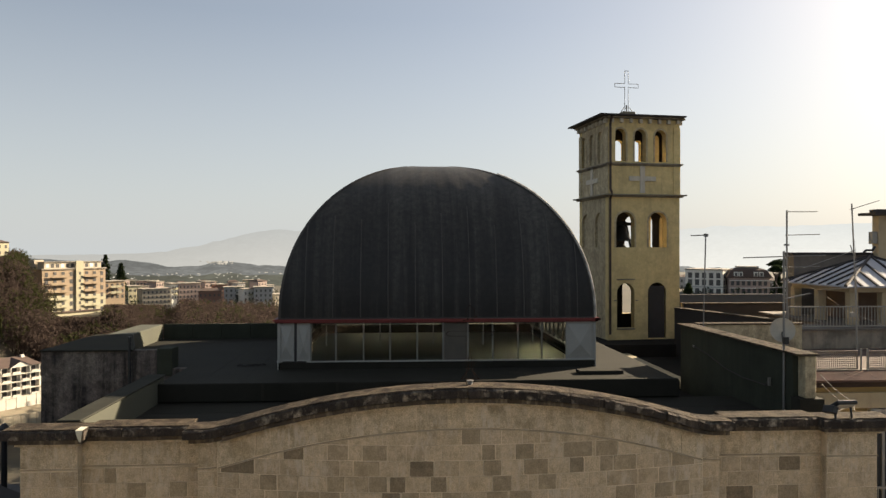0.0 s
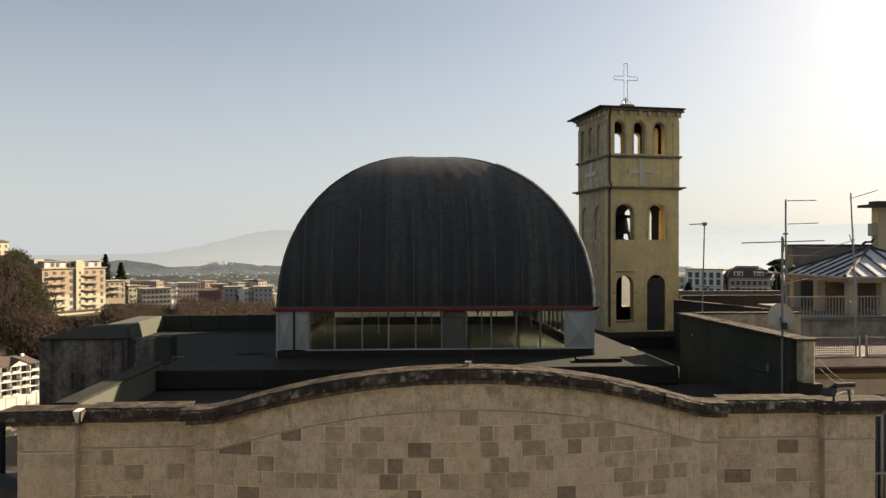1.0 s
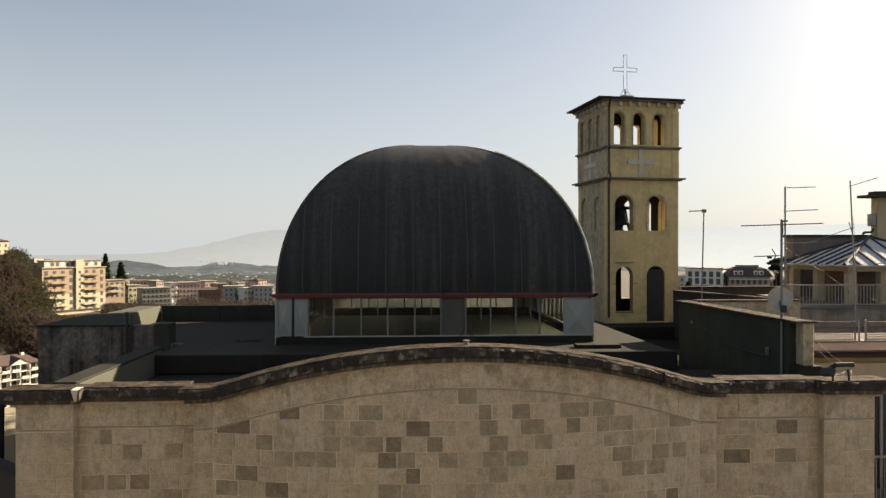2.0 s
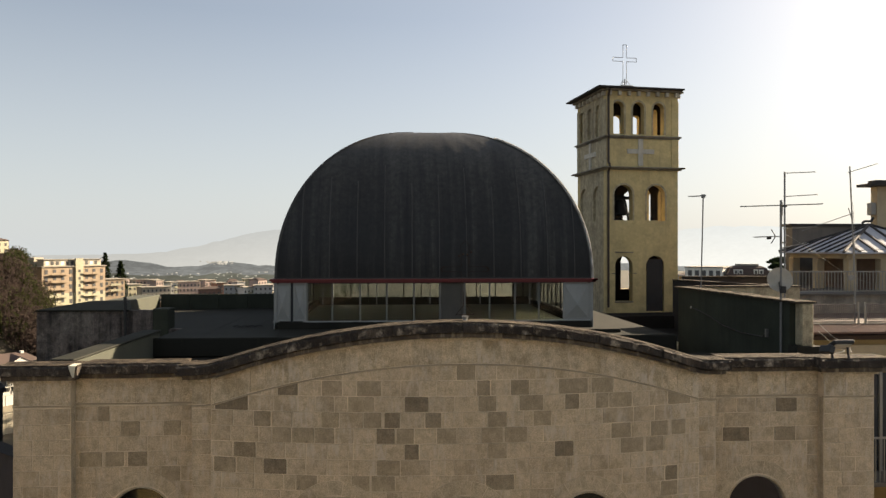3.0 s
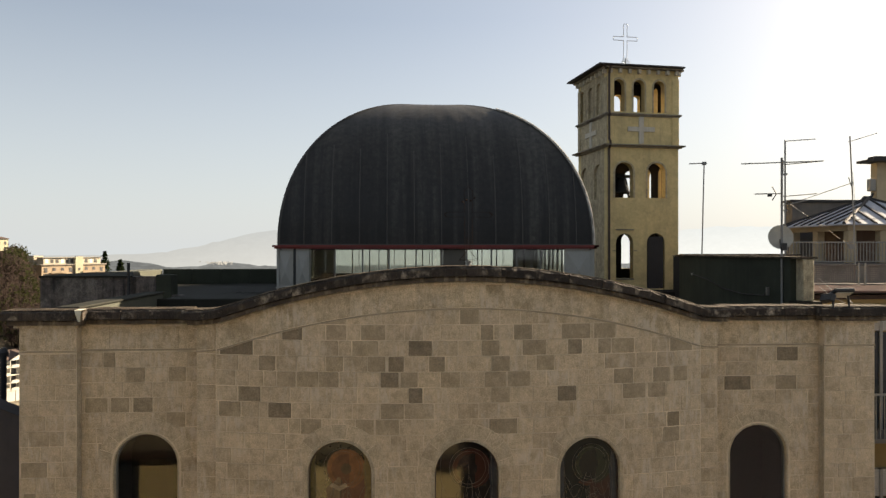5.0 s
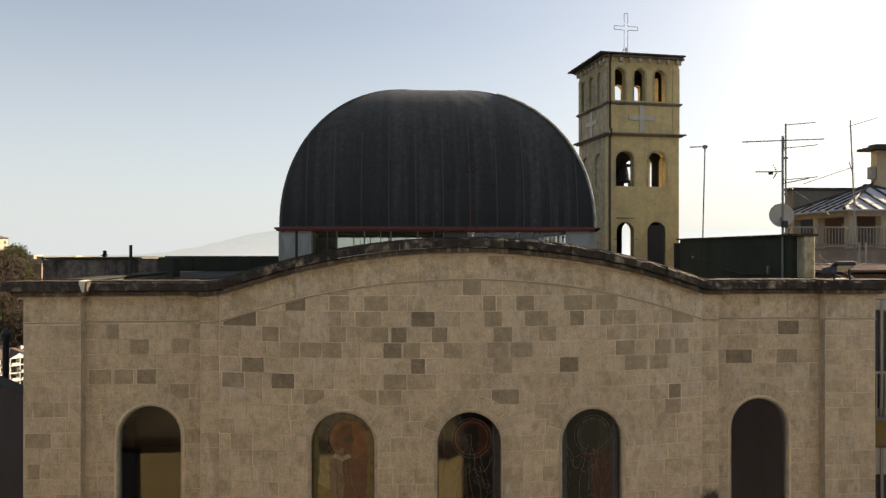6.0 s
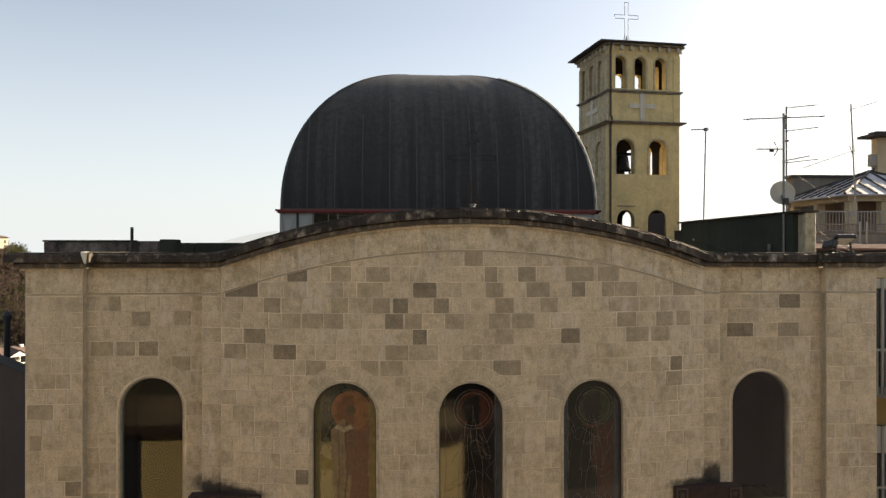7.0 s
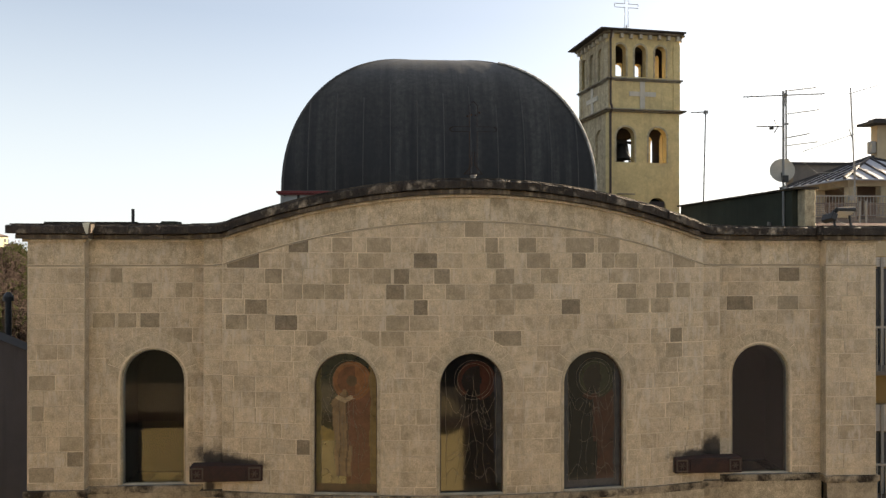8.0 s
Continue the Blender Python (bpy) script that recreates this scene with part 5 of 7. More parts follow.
STREET = material("street_stone", (0.10, 0.09, 0.077), 0.9, vary=0.2)


def smooth(a, b, v):
    t = min(1.0, max(0.0, (v - a) / (b - a)))
    return t * t * (3 - 2 * t)


def spot(a, b):
    """World x, y of a place a metres to the right and b metres ahead of the first eye."""
    p = RIGHT * a + AHEAD * b
    return p.x, p.y


def land(a, b):
    """Height of the ground there."""
    d = math.hypot(a, b)
    town = smooth(20, 46, d) if b < 90 else 1.0
    bearing = a / max(b, 1.0) if b > 0 else 0.0
    left = smooth(0.02, -0.22, bearing) if b > 0 else 0.0
    h = -4.5 - 22.0 * left
    if b > 0:
        slope = smooth(-0.36, -0.46, bearing)
        h += slope * (smooth(225, 320, d) * (15 + 30 * smooth(-0.53, -0.64, bearing)) - 5 * smooth(100, 200, d) * smooth(260, 225, d))
    h -= 5 * smooth(500, 1200, d) + 0.034 * max(0.0, d - 700)
    h += smooth(600, 1800, d) * 16 * noise.noise(Vector((a * 0.0016, b * 0.0016, 3.0)))
    h += smooth(60, 200, d) * 1.5 * noise.noise(Vector((a * 0.02, b * 0.02, 7.0)))
    return town * h


bm = bmesh.new()
radii = [0.0] + [12 * 1.11 ** k for k in range(58)]
angles = [-180 + 6 * k for k in range(21)] + [-54 + 1.2 * k for k in range(91)] + [57 + 6 * k for k in range(21)]
grid = []
for r in radii:
    grid.append([bm.verts.new((*spot(r * math.sin(radians(t)), r * math.cos(radians(t))), land(r * math.sin(radians(t)), r * math.cos(radians(t))))) for t in angles])
for p, q in zip(grid, grid[1:]):
    for i in range(len(angles)):
        j = (i + 1) % len(angles)
        try:
            bm.faces.new((p[i], p[j], q[j], q[i]))
        except ValueError:
            pass
bmesh.ops.remove_doubles(bm, verts=bm.verts, dist=0.001)
ground = tagged(part("ground", bm, GRASS, smooth=True), "green brown hillside and valley floor to the horizon", "ground", kind="structure")
street = tagged(one_box("street", (-34, 30, -40, 12.9, 0.02, 0.06), STREET), "grey paved street in front of the church", "street", kind="structure")


def ridge(name, dist, table, low, high, foot, label, rough=6.0, seed=0.0):
    """A far range of hills as a broad folded sheet; table: bearing in degrees and height above the eye in degrees."""
    bm = bmesh.new()
    top, mid, bot = [], [], []
    n = 220
    a0, a1 = table[0][0], table[-1][0]
    for i in range(n + 1):
        t = a0 + (a1 - a0) * i / n
        e = np.interp(t, [p[0] for p in table], [p[1] for p in table])
        z = 15 + dist * math.tan(radians(e)) + rough * noise.fractal(Vector((t * 0.9, seed, 0)), 1.0, 2.0, 5)
        for row, dd, zz in ((top, dist, z), (mid, dist * 0.93, foot + (z - foot) * 0.55), (bot, dist * 0.85, foot)):
            row.append(bm.verts.new((*spot(dd * math.sin(radians(t)), dd * math.cos(radians(t))), zz)))
    for p, q in ((top, mid), (mid, bot)):
        for i in range(n):
            bm.faces.new((p[i], p[i + 1], q[i + 1], q[i]))
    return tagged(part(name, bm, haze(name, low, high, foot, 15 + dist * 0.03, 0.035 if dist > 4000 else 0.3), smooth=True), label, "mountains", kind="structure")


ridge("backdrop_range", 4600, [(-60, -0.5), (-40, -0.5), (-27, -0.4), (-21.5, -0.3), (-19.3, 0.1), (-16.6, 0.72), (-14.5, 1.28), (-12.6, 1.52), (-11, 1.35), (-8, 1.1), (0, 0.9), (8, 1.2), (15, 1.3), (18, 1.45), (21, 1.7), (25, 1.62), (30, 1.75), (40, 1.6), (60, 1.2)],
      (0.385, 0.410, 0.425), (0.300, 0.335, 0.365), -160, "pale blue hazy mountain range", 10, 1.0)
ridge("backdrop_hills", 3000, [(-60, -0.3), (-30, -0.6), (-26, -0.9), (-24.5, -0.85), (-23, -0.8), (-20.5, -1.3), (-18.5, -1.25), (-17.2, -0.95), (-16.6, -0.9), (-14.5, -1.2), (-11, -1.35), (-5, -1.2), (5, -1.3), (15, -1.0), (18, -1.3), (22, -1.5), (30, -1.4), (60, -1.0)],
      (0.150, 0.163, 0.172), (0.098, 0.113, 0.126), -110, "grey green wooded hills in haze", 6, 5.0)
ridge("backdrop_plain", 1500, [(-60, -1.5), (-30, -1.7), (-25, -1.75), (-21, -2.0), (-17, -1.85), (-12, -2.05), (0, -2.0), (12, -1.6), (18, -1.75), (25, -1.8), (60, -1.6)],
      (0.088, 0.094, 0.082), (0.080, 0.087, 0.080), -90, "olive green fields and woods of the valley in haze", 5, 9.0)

# ---- houses of the town ----
WALLS = [material(n, c, 0.9, vary=0.08, scale=0.4, grain=4, bump=0.0, streak=0.15, streak_colour=tuple(x * 0.7 for x in c)) for n, c in
         (("cream_wall", (0.40, 0.37, 0.26)), ("brick_orange_wall", (0.31, 0.235, 0.16)), ("white_wall", (0.70, 0.67, 0.60)), ("pink_wall", (0.40, 0.31, 0.27)), ("rust_wall", (0.22, 0.13, 0.10)), ("grey_wall", (0.36, 0.36, 0.35)), ("sand_wall", (0.42, 0.37, 0.29)))]
ROOFS = [material("old_tile_roof", (0.08, 0.054, 0.044), 0.9, vary=0.2, scale=0.3, bump=0.0), material("pale_roof_slab", (0.27, 0.24, 0.195), 0.9, vary=0.15, scale=0.3, bump=0.0)]
# pane colour lifted to stand in for the haze in between
FAR_PANE = material("far_window", (0.075, 0.073, 0.07), 0.4, bump=0.0)


def house(name, label, a, b, turn, w, d, storeys, wall, roof, cols, gable=False, balcony=(), top=None, storey=3.0, z=None, group="houses of the town", strip=None, base=0.0, pane=(0.5, 1.5), cream=True):
    """A far building: walls, windows, balconies and roof; turn in degrees brings its front to face the sun side."""
    x, y = spot(a, b)
    z = land(a, b) - 1.0 if z is None else z
    ob = thing(name, label, "building", group, m=pose(x, y, z, 0, 0, turn))
    h = storeys * storey + 1.2
    bm = bmesh.new()
    box(bm, -w / 2, w / 2, 0, d, -8, h)
    part("outer_wall", bm, wall, ob)
    if base:
        bm = bmesh.new()
        box(bm, -w / 2 - 0.02, w / 2 + 0.02, -0.04, d + 0.02, -8, base)
        part("plinth_wall", bm, WALLS[0], ob)
    if strip:
        bm = bmesh.new()
        box(bm, strip[0], strip[1], -0.6, 0.02, 0, h + 3.4)
        bay = part("stair_bay", bm, WALLS[0], ob)
        for q in range(storeys):
            one_box("bay_window", (strip[0] + 1.2, strip[0] + 2.1, -0.68, -0.55, q * storey + 1.9, q * storey + 3.0), FAR_PANE, bay)
    bm = bmesh.new()
    if gable:
        v = [bm.verts.new(p) for p in ((-w / 2 - 0.6, -0.6, h), (w / 2 + 0.6, -0.6, h), (w / 2 + 0.6, d + 0.6, h), (-w / 2 - 0.6, d + 0.6, h), (-w / 4, d / 2, h + 1.3), (w / 4, d / 2, h + 1.3))]
        for f in ((0, 1, 5, 4), (1, 2, 5), (2, 3, 4, 5), (3, 0, 4), (3, 2, 1, 0)):
            bm.faces.new([v[i] for i in f])
    else:
        box(bm, -w / 2 - 0.5, w / 2 + 0.5, -0.5, d + 0.5, h, h + 0.35)
        if top:
            box(bm, top[0] - 0.4, top[1] + 0.4, top[2] - 0.5, top[3] + 0.4, h + top[4], h + top[4] + 0.2)
            pent = bmesh.new()
            box(pent, *top[:4], h + 0.35, h + top[4])
            box(pent, top[0] - 0.5, top[0] + 3.5, 6.5, 10.5, h - 3, h + top[4] + 0.9)
            penthouse = part("penthouse", pent, WALLS[6], ob, "sandy set-back top storey")
            for q in range(11):
                one_box("penthouse_window", (top[0] + 0.7 + q * 2.15, top[0] + 2.0 + q * 2.15, top[2] - 0.05, top[2] + 0.1, h + 0.75, h + 2.3), FAR_PANE if q % 3 else WALLS[2], penthouse)
    part("roof", bm, roof, ob)
    mesh = None
    for s in range(storeys):
        for c in range(cols):
            u = -w / 2 + w * (c + 0.5) / cols
            if strip and strip[0] - 0.7 < u < strip[1] + 0.7:
                continue
            for ang, uu, dd in ((0, u, -0.06), (90, None, None)):
                if ang == 0:
                    if mesh is None:
                        bm = bmesh.new()
                        box(bm, -pane[0], pane[0], -0.05, 0.05, 0, pane[1])
                        first = part("window", bm, FAR_PANE, ob)
                        mesh = first.data
                        first.location = (uu, -0.06, s * storey + 1.4)
                    else:
                        o = new("window", mesh)
                        o.parent, o.location = ob, (uu, -0.06, s * storey + 1.4)
                elif c < max(2, cols // 2):
                    o = new("window", mesh)
                    n = max(2, cols // 2)
                    o.parent, o.rotation_euler = ob, (0, 0, radians(90))
                    o.location = (w / 2 + 0.05, d * (c + 0.5) / n, s * storey + 1.4)
            if c in balcony and s > 0:
                bm = bmesh.new()
                box(bm, u - w / cols * 0.55, u + w / cols * 0.55, -1.3, -0.01, s * storey + 0.95, s * storey + 1.15)
                box(bm, u - w / cols * 0.55, u + w / cols * 0.55, -1.3, -1.2, s * storey + 1.15, s * storey + 2.0)
                part("balcony", bm, wall if s > 2 or not cream else WALLS[0], ob)
    return ob


# apartment block on the slope, in two bodies with a cream stair bay
house("apartment_block", "tall orange brick and cream apartment block with balconies", -150.1, 297.9, 58, 28.0, 6, 6, WALLS[1], ROOFS[1], 8, balcony=(1, 2, 5, 6), top=(-12.6, 12.6, 1.0, 5.2, 2.9), z=-12.4, strip=(0.1, 3.4), storey=3.0, base=8.6, group="", pane=(0.62, 1.75))
house("apartment_annex", "orange brick flats behind the tall block", -168, 322, 58, 14, 10, 5, WALLS[4], ROOFS[0], 4, z=-9.5)
house("block_podium", "cream podium with garages below the apartment block", -149, 294, 58, 24, 5, 1, WALLS[0], ROOFS[0], 7, z=-14.6)
house("hill_villa", "small cream villa on top of the hill", -209.5, 345, 60, 9, 8, 2, WALLS[0], ROOFS[0], 3, gable=True, z=11.0)
house("slope_house", "reddish house among bare trees on the slope", -196, 330, 62, 12, 8, 2, WALLS[4], ROOFS[0], 4, gable=True, z=-4)
house("orange_house", "orange villa with flat terraces below the conifers", -155, 345, 50, 10, 7, 3, WALLS[1], ROOFS[1], 4, balcony=(1, 2), z=-9.6, storey=2.7)
# the row that can be told apart: bearing from and to (in 1292ths, from 784), top and foot below the eye line, wall, roof, distance
ROW = [(227, 252, 66, 110, 0, 1, 405), (252, 303, 71, 108, 6, 1, 400), (303, 318, 62, 92, 2, 1, 425), (316, 356, 61, 90, 3, 1, 430), (352, 391, 74, 110, 4, 0, 395),
       (362, 384, 58, 80, 3, 1, 450), (384, 402, 63, 100, 4, 1, 440), (397, 430, 68, 106, 5, 1, 400), (430, 452, 71, 106, 2, 1, 398), (450, 482, 68, 106, 5, 1, 396), (483, 520, 80, 110, 6, 1, 410)]
for x0, x1, up, down, wall, roof, b in ROW:
    a, w = ((x0 + x1) / 2 - 784) / 1292 * b, (x1 - x0) / 1292 * b
    z0 = 15 - down * b / 1292
    n = max(2, round((down - up) * b / 1292 / 3.0 - 0.3))
    house("town_house", "plastered town house in low sun, several storeys", a, b, 46 if x0 in (227, 303, 362, 430, 483) else 12 if x0 in (352, 397, 450) else 36, w * 0.98, 9, n, WALLS[wall], ROOFS[roof], max(3, round(w / 2.4)), gable=roof == 0, z=z0, storey=((down - up) * b / 1292 - 1.2) / n, pane=(0.42, 1.3), balcony=(1,) if wall == 2 else ())
town_rng = random.Random(8)
for i in range(22):
    b = 470 + (i * 47) % 130
    a = (205 + 13 * i + town_rng.uniform(-4, 4) - 784) / 1292 * b
    w = town_rng.choice((6, 8, 11, 14))
    wall, roof = town_rng.choice((0, 6, 2, 3, 3, 5, 6)), town_rng.choice((0, 1, 1))
    high = 15 - (town_rng.uniform(496, 512) - 441) * b / 1292
    s = max(2, min(4, round((high + 20) / 3)))
    house("town_house", "plastered town house in low sun, several storeys", a, b, town_rng.choice((8, 20, 48, 56)), w, town_rng.uniform(6, 10), s, WALLS[wall], ROOFS[roof], max(3, round(w / 2.3)), gable=roof == 0, z=high - s * 3.0 - 1.2)
# white terraced flats low in the valley, above the retaining wall of the road
FLAT_WALL = material("white_flat_wall", (0.58, 0.55, 0.49), 0.9, vary=0.2, scale=0.4, streak=0.3, streak_colour=(0.3, 0.27, 0.22), bump=0.0)
m = pose(*spot(-101.5, 190), 0, 0, 0, 57)
flats = thing("white_flats", "white terraced apartment house with stepped balconies and brown roof", "building", m=m)
one_box("outer_wall", (-20.0, 0.4, 7.0, 14.0, -28.0, -15.2), FLAT_WALL, flats)
bm = bmesh.new()
v = [bm.verts.new(p) for p in ((-20.6, 6.0, -15.3), (0.9, 6.0, -15.3), (0.9, 14.6, -15.3), (-20.6, 14.6, -15.3), (-18.5, 10.4, -13.2), (-1.5, 10.4, -13.2))]
for f in ((0, 1, 5, 4), (1, 2, 5), (2, 3, 4, 5), (3, 0, 4), (3, 2, 1, 0)):
    bm.faces.new([v[k] for k in f])
part("roof", bm, ROOFS[0], flats)
for c in (-5.0, -14.5):                      # front gables
    bm = bmesh.new()
    v = [bm.verts.new(p) for y in (5.7, 7.2) for p in ((c - 2.7, y, -15.4), (c + 2.7, y, -15.4), (c, y, -13.9))]
    for f in ((0, 1, 2), (5, 4, 3), (0, 3, 4, 1)):
        bm.faces.new([v[k] for k in f])
    gable = part("gable", bm, FLAT_WALL, flats)
    bm = bmesh.new()
    for e in (-1, 1):
        w = [bm.verts.new(p) for p in ((c + e * 3.0, 5.5, -15.5), (c, 5.5, -13.85), (c, 10.0, -13.3), (c + e * 3.0, 10.0, -15.0))]
        bm.faces.new(w if e < 0 else w[::-1])
    bmesh.ops.solidify(bm, geom=bm.faces, thickness=0.18)
    part("gable_roof", bm, ROOFS[0], gable)
for q in range(5):
    z = -17.15 - 1.95 * q
    end = 0.6 + (0.0, 0.9, 1.9, 2.9, 4.0)[q]
    slab_ = one_box("balcony", (-20.0, end, 5.5, 7.0, z - 0.16, z), FLAT_WALL, flats)
    for k in range(8):
        x = -19.7 + 2.5 * k
        if (k + q) % 3:
            one_box("parapet_panel", (x, x + 1.9, 5.5, 5.62, z, z + 0.62), FLAT_WALL, slab_)
        one_box("fin_wall", (x + 2.1, x + 2.28, 5.7, 7.0, z, z + 1.79), FLAT_WALL, slab_)
        if x < -1.5:
            one_box("window", (x + 0.35, x + 1.75, 6.93, 7.05, z + 0.02, z + 1.5), FAR_PANE, flats)
for q in range(3):                            # stepped terraces at the end of the row
    one_box("terrace_block", (0.42, 1.3 + 1.1 * q, 7.2, 12.0 - q, -28.0, -18.9 - 1.95 * q), FLAT_WALL, flats)
one_box("chimney", (-9.2, -8.2, 10.0, 11.0, -14.5, -12.6), FLAT_WALL, flats)
one_box("chimney", (-2.6, -1.8, 9.6, 10.4, -14.5, -12.9), FLAT_WALL, flats)
garden = thing("garden_wall", "row of white garden wall panels below the flats", "wall", kind="structure")
for k in range(14):
    bm = bmesh.new()
    box(bm, -30.5 + 2.6 * k, -28.1 + 2.6 * k, 4.0, 4.3, -28.5, -23.4 + 0.2 * (k % 2) + 0.05 * k, m)
    part("wall_panel", bm, FLAT_WALL, garden)
retaining = thing("retaining_wall", "long pale concrete retaining wall of the valley road", "wall", kind="structure")
bm = bmesh.new()
box(bm, -71, 9, 0, 0.6, -43, -26.6, m)
part("wall_face", bm, material("stained_concrete_wall", (0.40, 0.35, 0.26), 0.95, vary=0.25, scale=0.5, streak=0.85, streak_colour=(0.12, 0.10, 0.075), streak_at=(1.2, 1.2, 0.1), bump=0.0), retaining)
bm = bmesh.new()
v = [m @ Vector(p) for p in ((-71, 0.61, -26.7), (9, 0.61, -26.7), (9, 3.9, -25.5), (-71, 3.9, -25.5), (9, 16, -25.4), (-71, 16, -25.4), (9, 16, -43), (-71, 16, -43), (-71, 0.61, -43), (9, 0.61, -43))]
v = [bm.verts.new(p) for p in v]
for f in ((0, 1, 2, 3), (3, 2, 4, 5), (5, 4, 6, 7), (8, 9, 1, 0), (1, 9, 6, 4, 2), (0, 3, 5, 7, 8), (7, 6, 9, 8)):
    bm.faces.new([v[i] for i in f])
part("road_bank", bm, material("road_verge", (0.20, 0.17, 0.12), 0.95, vary=0.3, scale=0.3, bump=0.0), retaining)
# buildings east, behind the parapets
palazzo = thing("white_palazzo", "long white public building with tall windows between pilasters", "building", m=pose(*spot(116.5, 326), -5.4, 0, 0, -40))
one_box("outer_wall", (-8.2, 8.2, 0, 15, -6, 11.0), WALLS[2], palazzo)
one_box("cornice", (-8.6, 8.6, -0.4, 15.4, 11.0, 11.5), ROOFS[1], palazzo)
one_box("plinth_wall", (-8.3, 8.3, -0.12, 15.1, 3.3, 3.7), WALLS[5], palazzo)
for k in range(6):
    one_box("pilaster", (-8.2 + 3.1 * k, -7.5 + 3.1 * k, -0.35, 0.0, 3.7, 10.4), WALLS[2], palazzo)
for k in range(5):
    for z0, z1 in ((0.4, 2.8), (4.2, 6.8), (7.4, 9.8)):
        one_box("window", (-7.0 + 3.1 * k, -5.1 + 3.1 * k, -0.05, 0.1, z0, z1), FAR_PANE, palazzo)
for k in range(4):
    for z0, z1 in ((0.6, 2.6), (4.4, 6.4), (7.6, 9.6)):
        one_box("window", (8.1, 8.25, 1.6 + 3.5 * k, 3.2 + 3.5 * k, z0, z1), FAR_PANE, palazzo)
mansard = thing("mansard_house", "brown house with white dormers and dark mansard roof", "building", m=pose(*spot(133.5, 318), -4.8, 0, 0, -16))
one_box("outer_wall", (-8.4, 8.4, 0, 12, -6, 7.2), WALLS[3], mansard)
bm = bmesh.new()
rings = [[bm.verts.new((x * w, 6 + y * (w - 2.4), z)) for x, y in ((-1, -1), (1, -1), (1, 1), (-1, 1))] for w, z in ((9.3, 7.2), (9.3, 7.5), (7.2, 10.6), (5.2, 11.4))]
for p, q in zip(rings, rings[1:]):
    for k in range(4):
        bm.faces.new((p[k], p[(k + 1) % 4], q[(k + 1) % 4], q[k]))
bm.faces.new(rings[-1])
bm.faces.new(rings[0][::-1])
part("mansard_roof", bm, ROOFS[0], mansard)
one_box("roof_terrace", (-4.4, 4.4, 3, 9, 11.4, 12.2), ROOFS[1], mansard)
for x in (-5.6, -3.6, 2.6, 4.8):
    dormer = one_box("dormer", (x - 0.85, x + 0.85, -0.6, 2.5, 7.6, 9.8), WALLS[2], mansard, "white dormer")
    one_box("dormer_pane", (x - 0.5, x + 0.5, -0.68, -0.55, 8.1, 9.4), FAR_PANE, dormer)
for s_ in (0.6, 3.9):
    one_box("balcony", (-8.2, 8.2, -1.3, -0.01, s_ + 2.0, s_ + 2.25), WALLS[2], mansard)
    for k in range(7):
        one_box("window", (-7.6 + 2.25 * k, -6.3 + 2.25 * k, -0.06, 0.1, s_, s_ + 1.9), FAR_PANE, mansard)
for a, b, w, st in ((150, 330, 14, 2), (128, 372, 16, 2), (158, 280, 14, 1)):
    house("low_house", "low plastered house beside the square", a, b, -18, w, 9, st, WALLS[(0, 3, 5)[st]], ROOFS[0], 4, gable=True, z=-6.5)
tagged(one_box("roof_wall_far", (24.0, 44.0, 62.0, 62.4, 2.0, 11.05), material("dull_grey_render", (0.075, 0.072, 0.07), 0.95, vary=0.2)), "plain grey rendered wall beside the square", "wall", kind="structure")
car_rng = random.Random(5)
CAR_PAINT = [material("car_paint_" + n, c, 0.3, vary=0.05, bump=0.0, spec=0.5) for n, c in (("white", (0.6, 0.6, 0.6)), ("grey", (0.2, 0.21, 0.22)), ("dark", (0.04, 0.045, 0.06)))]
for k in range(6):
    car = thing("parked_car", "small parked car beside the square", "car", "parked cars", m=pose(*spot(104 + 4.6 * k, 286 + car_rng.uniform(-2, 2)), -4.5, 0, 0, car_rng.uniform(-12, 12)))
    bm = bmesh.new()
    prof = [(-2.0, 0.3), (-2.0, 0.85), (-1.3, 0.95), (-0.7, 1.42), (0.9, 1.42), (1.6, 0.98), (2.0, 0.8), (2.0, 0.3)]
    f, g = [bm.verts.new((x, -0.8, z)) for x, z in prof], [bm.verts.new((x, 0.8, z)) for x, z in prof]
    bm.faces.new(f)
    bm.faces.new(g[::-1])
    for i in range(8):
        bm.faces.new((f[i], g[i], g[(i + 1) % 8], f[(i + 1) % 8]))
    part("body", bm, CAR_PAINT[k % 3], car, bevel=0.06)
    one_box("side_window", (-0.75, 1.0, -0.83, -0.79, 0.98, 1.34), FAR_PANE, car)
    for x in (-1.25, 1.25):
        bm = bmesh.new()
        tube(bm, (x, -0.84, 0.32), (x, -0.6, 0.32), 0.32, 12)
        part("wheel", bm, ROOF_DARK, car)
square = tagged(one_box("square", (70, 150, 255, 300, -9.0, -4.5), STREET), "grey paved square with parked cars", "square", kind="structure")

# ---- trees ----
BARK = material("bark", (0.07, 0.055, 0.045), 0.95, vary=0.3, scale=1.0, bump=0.0)
TWIGS = material("bare_twigs", (0.078, 0.058, 0.050), 0.95, vary=0.35, scale=0.12, grain=1.5, bump=0.0, per_island=0.1)
SCRUB = material("green_scrub", (0.05, 0.055, 0.024), 0.9, vary=0.4, scale=0.1, grain=1.0, bump=0.0, per_island=0.2)
NEEDLE = material("dark_needles", (0.022, 0.032, 0.016), 0.9, vary=0.4, scale=0.3, grain=2.0, bump=0.0, per_island=0.2)


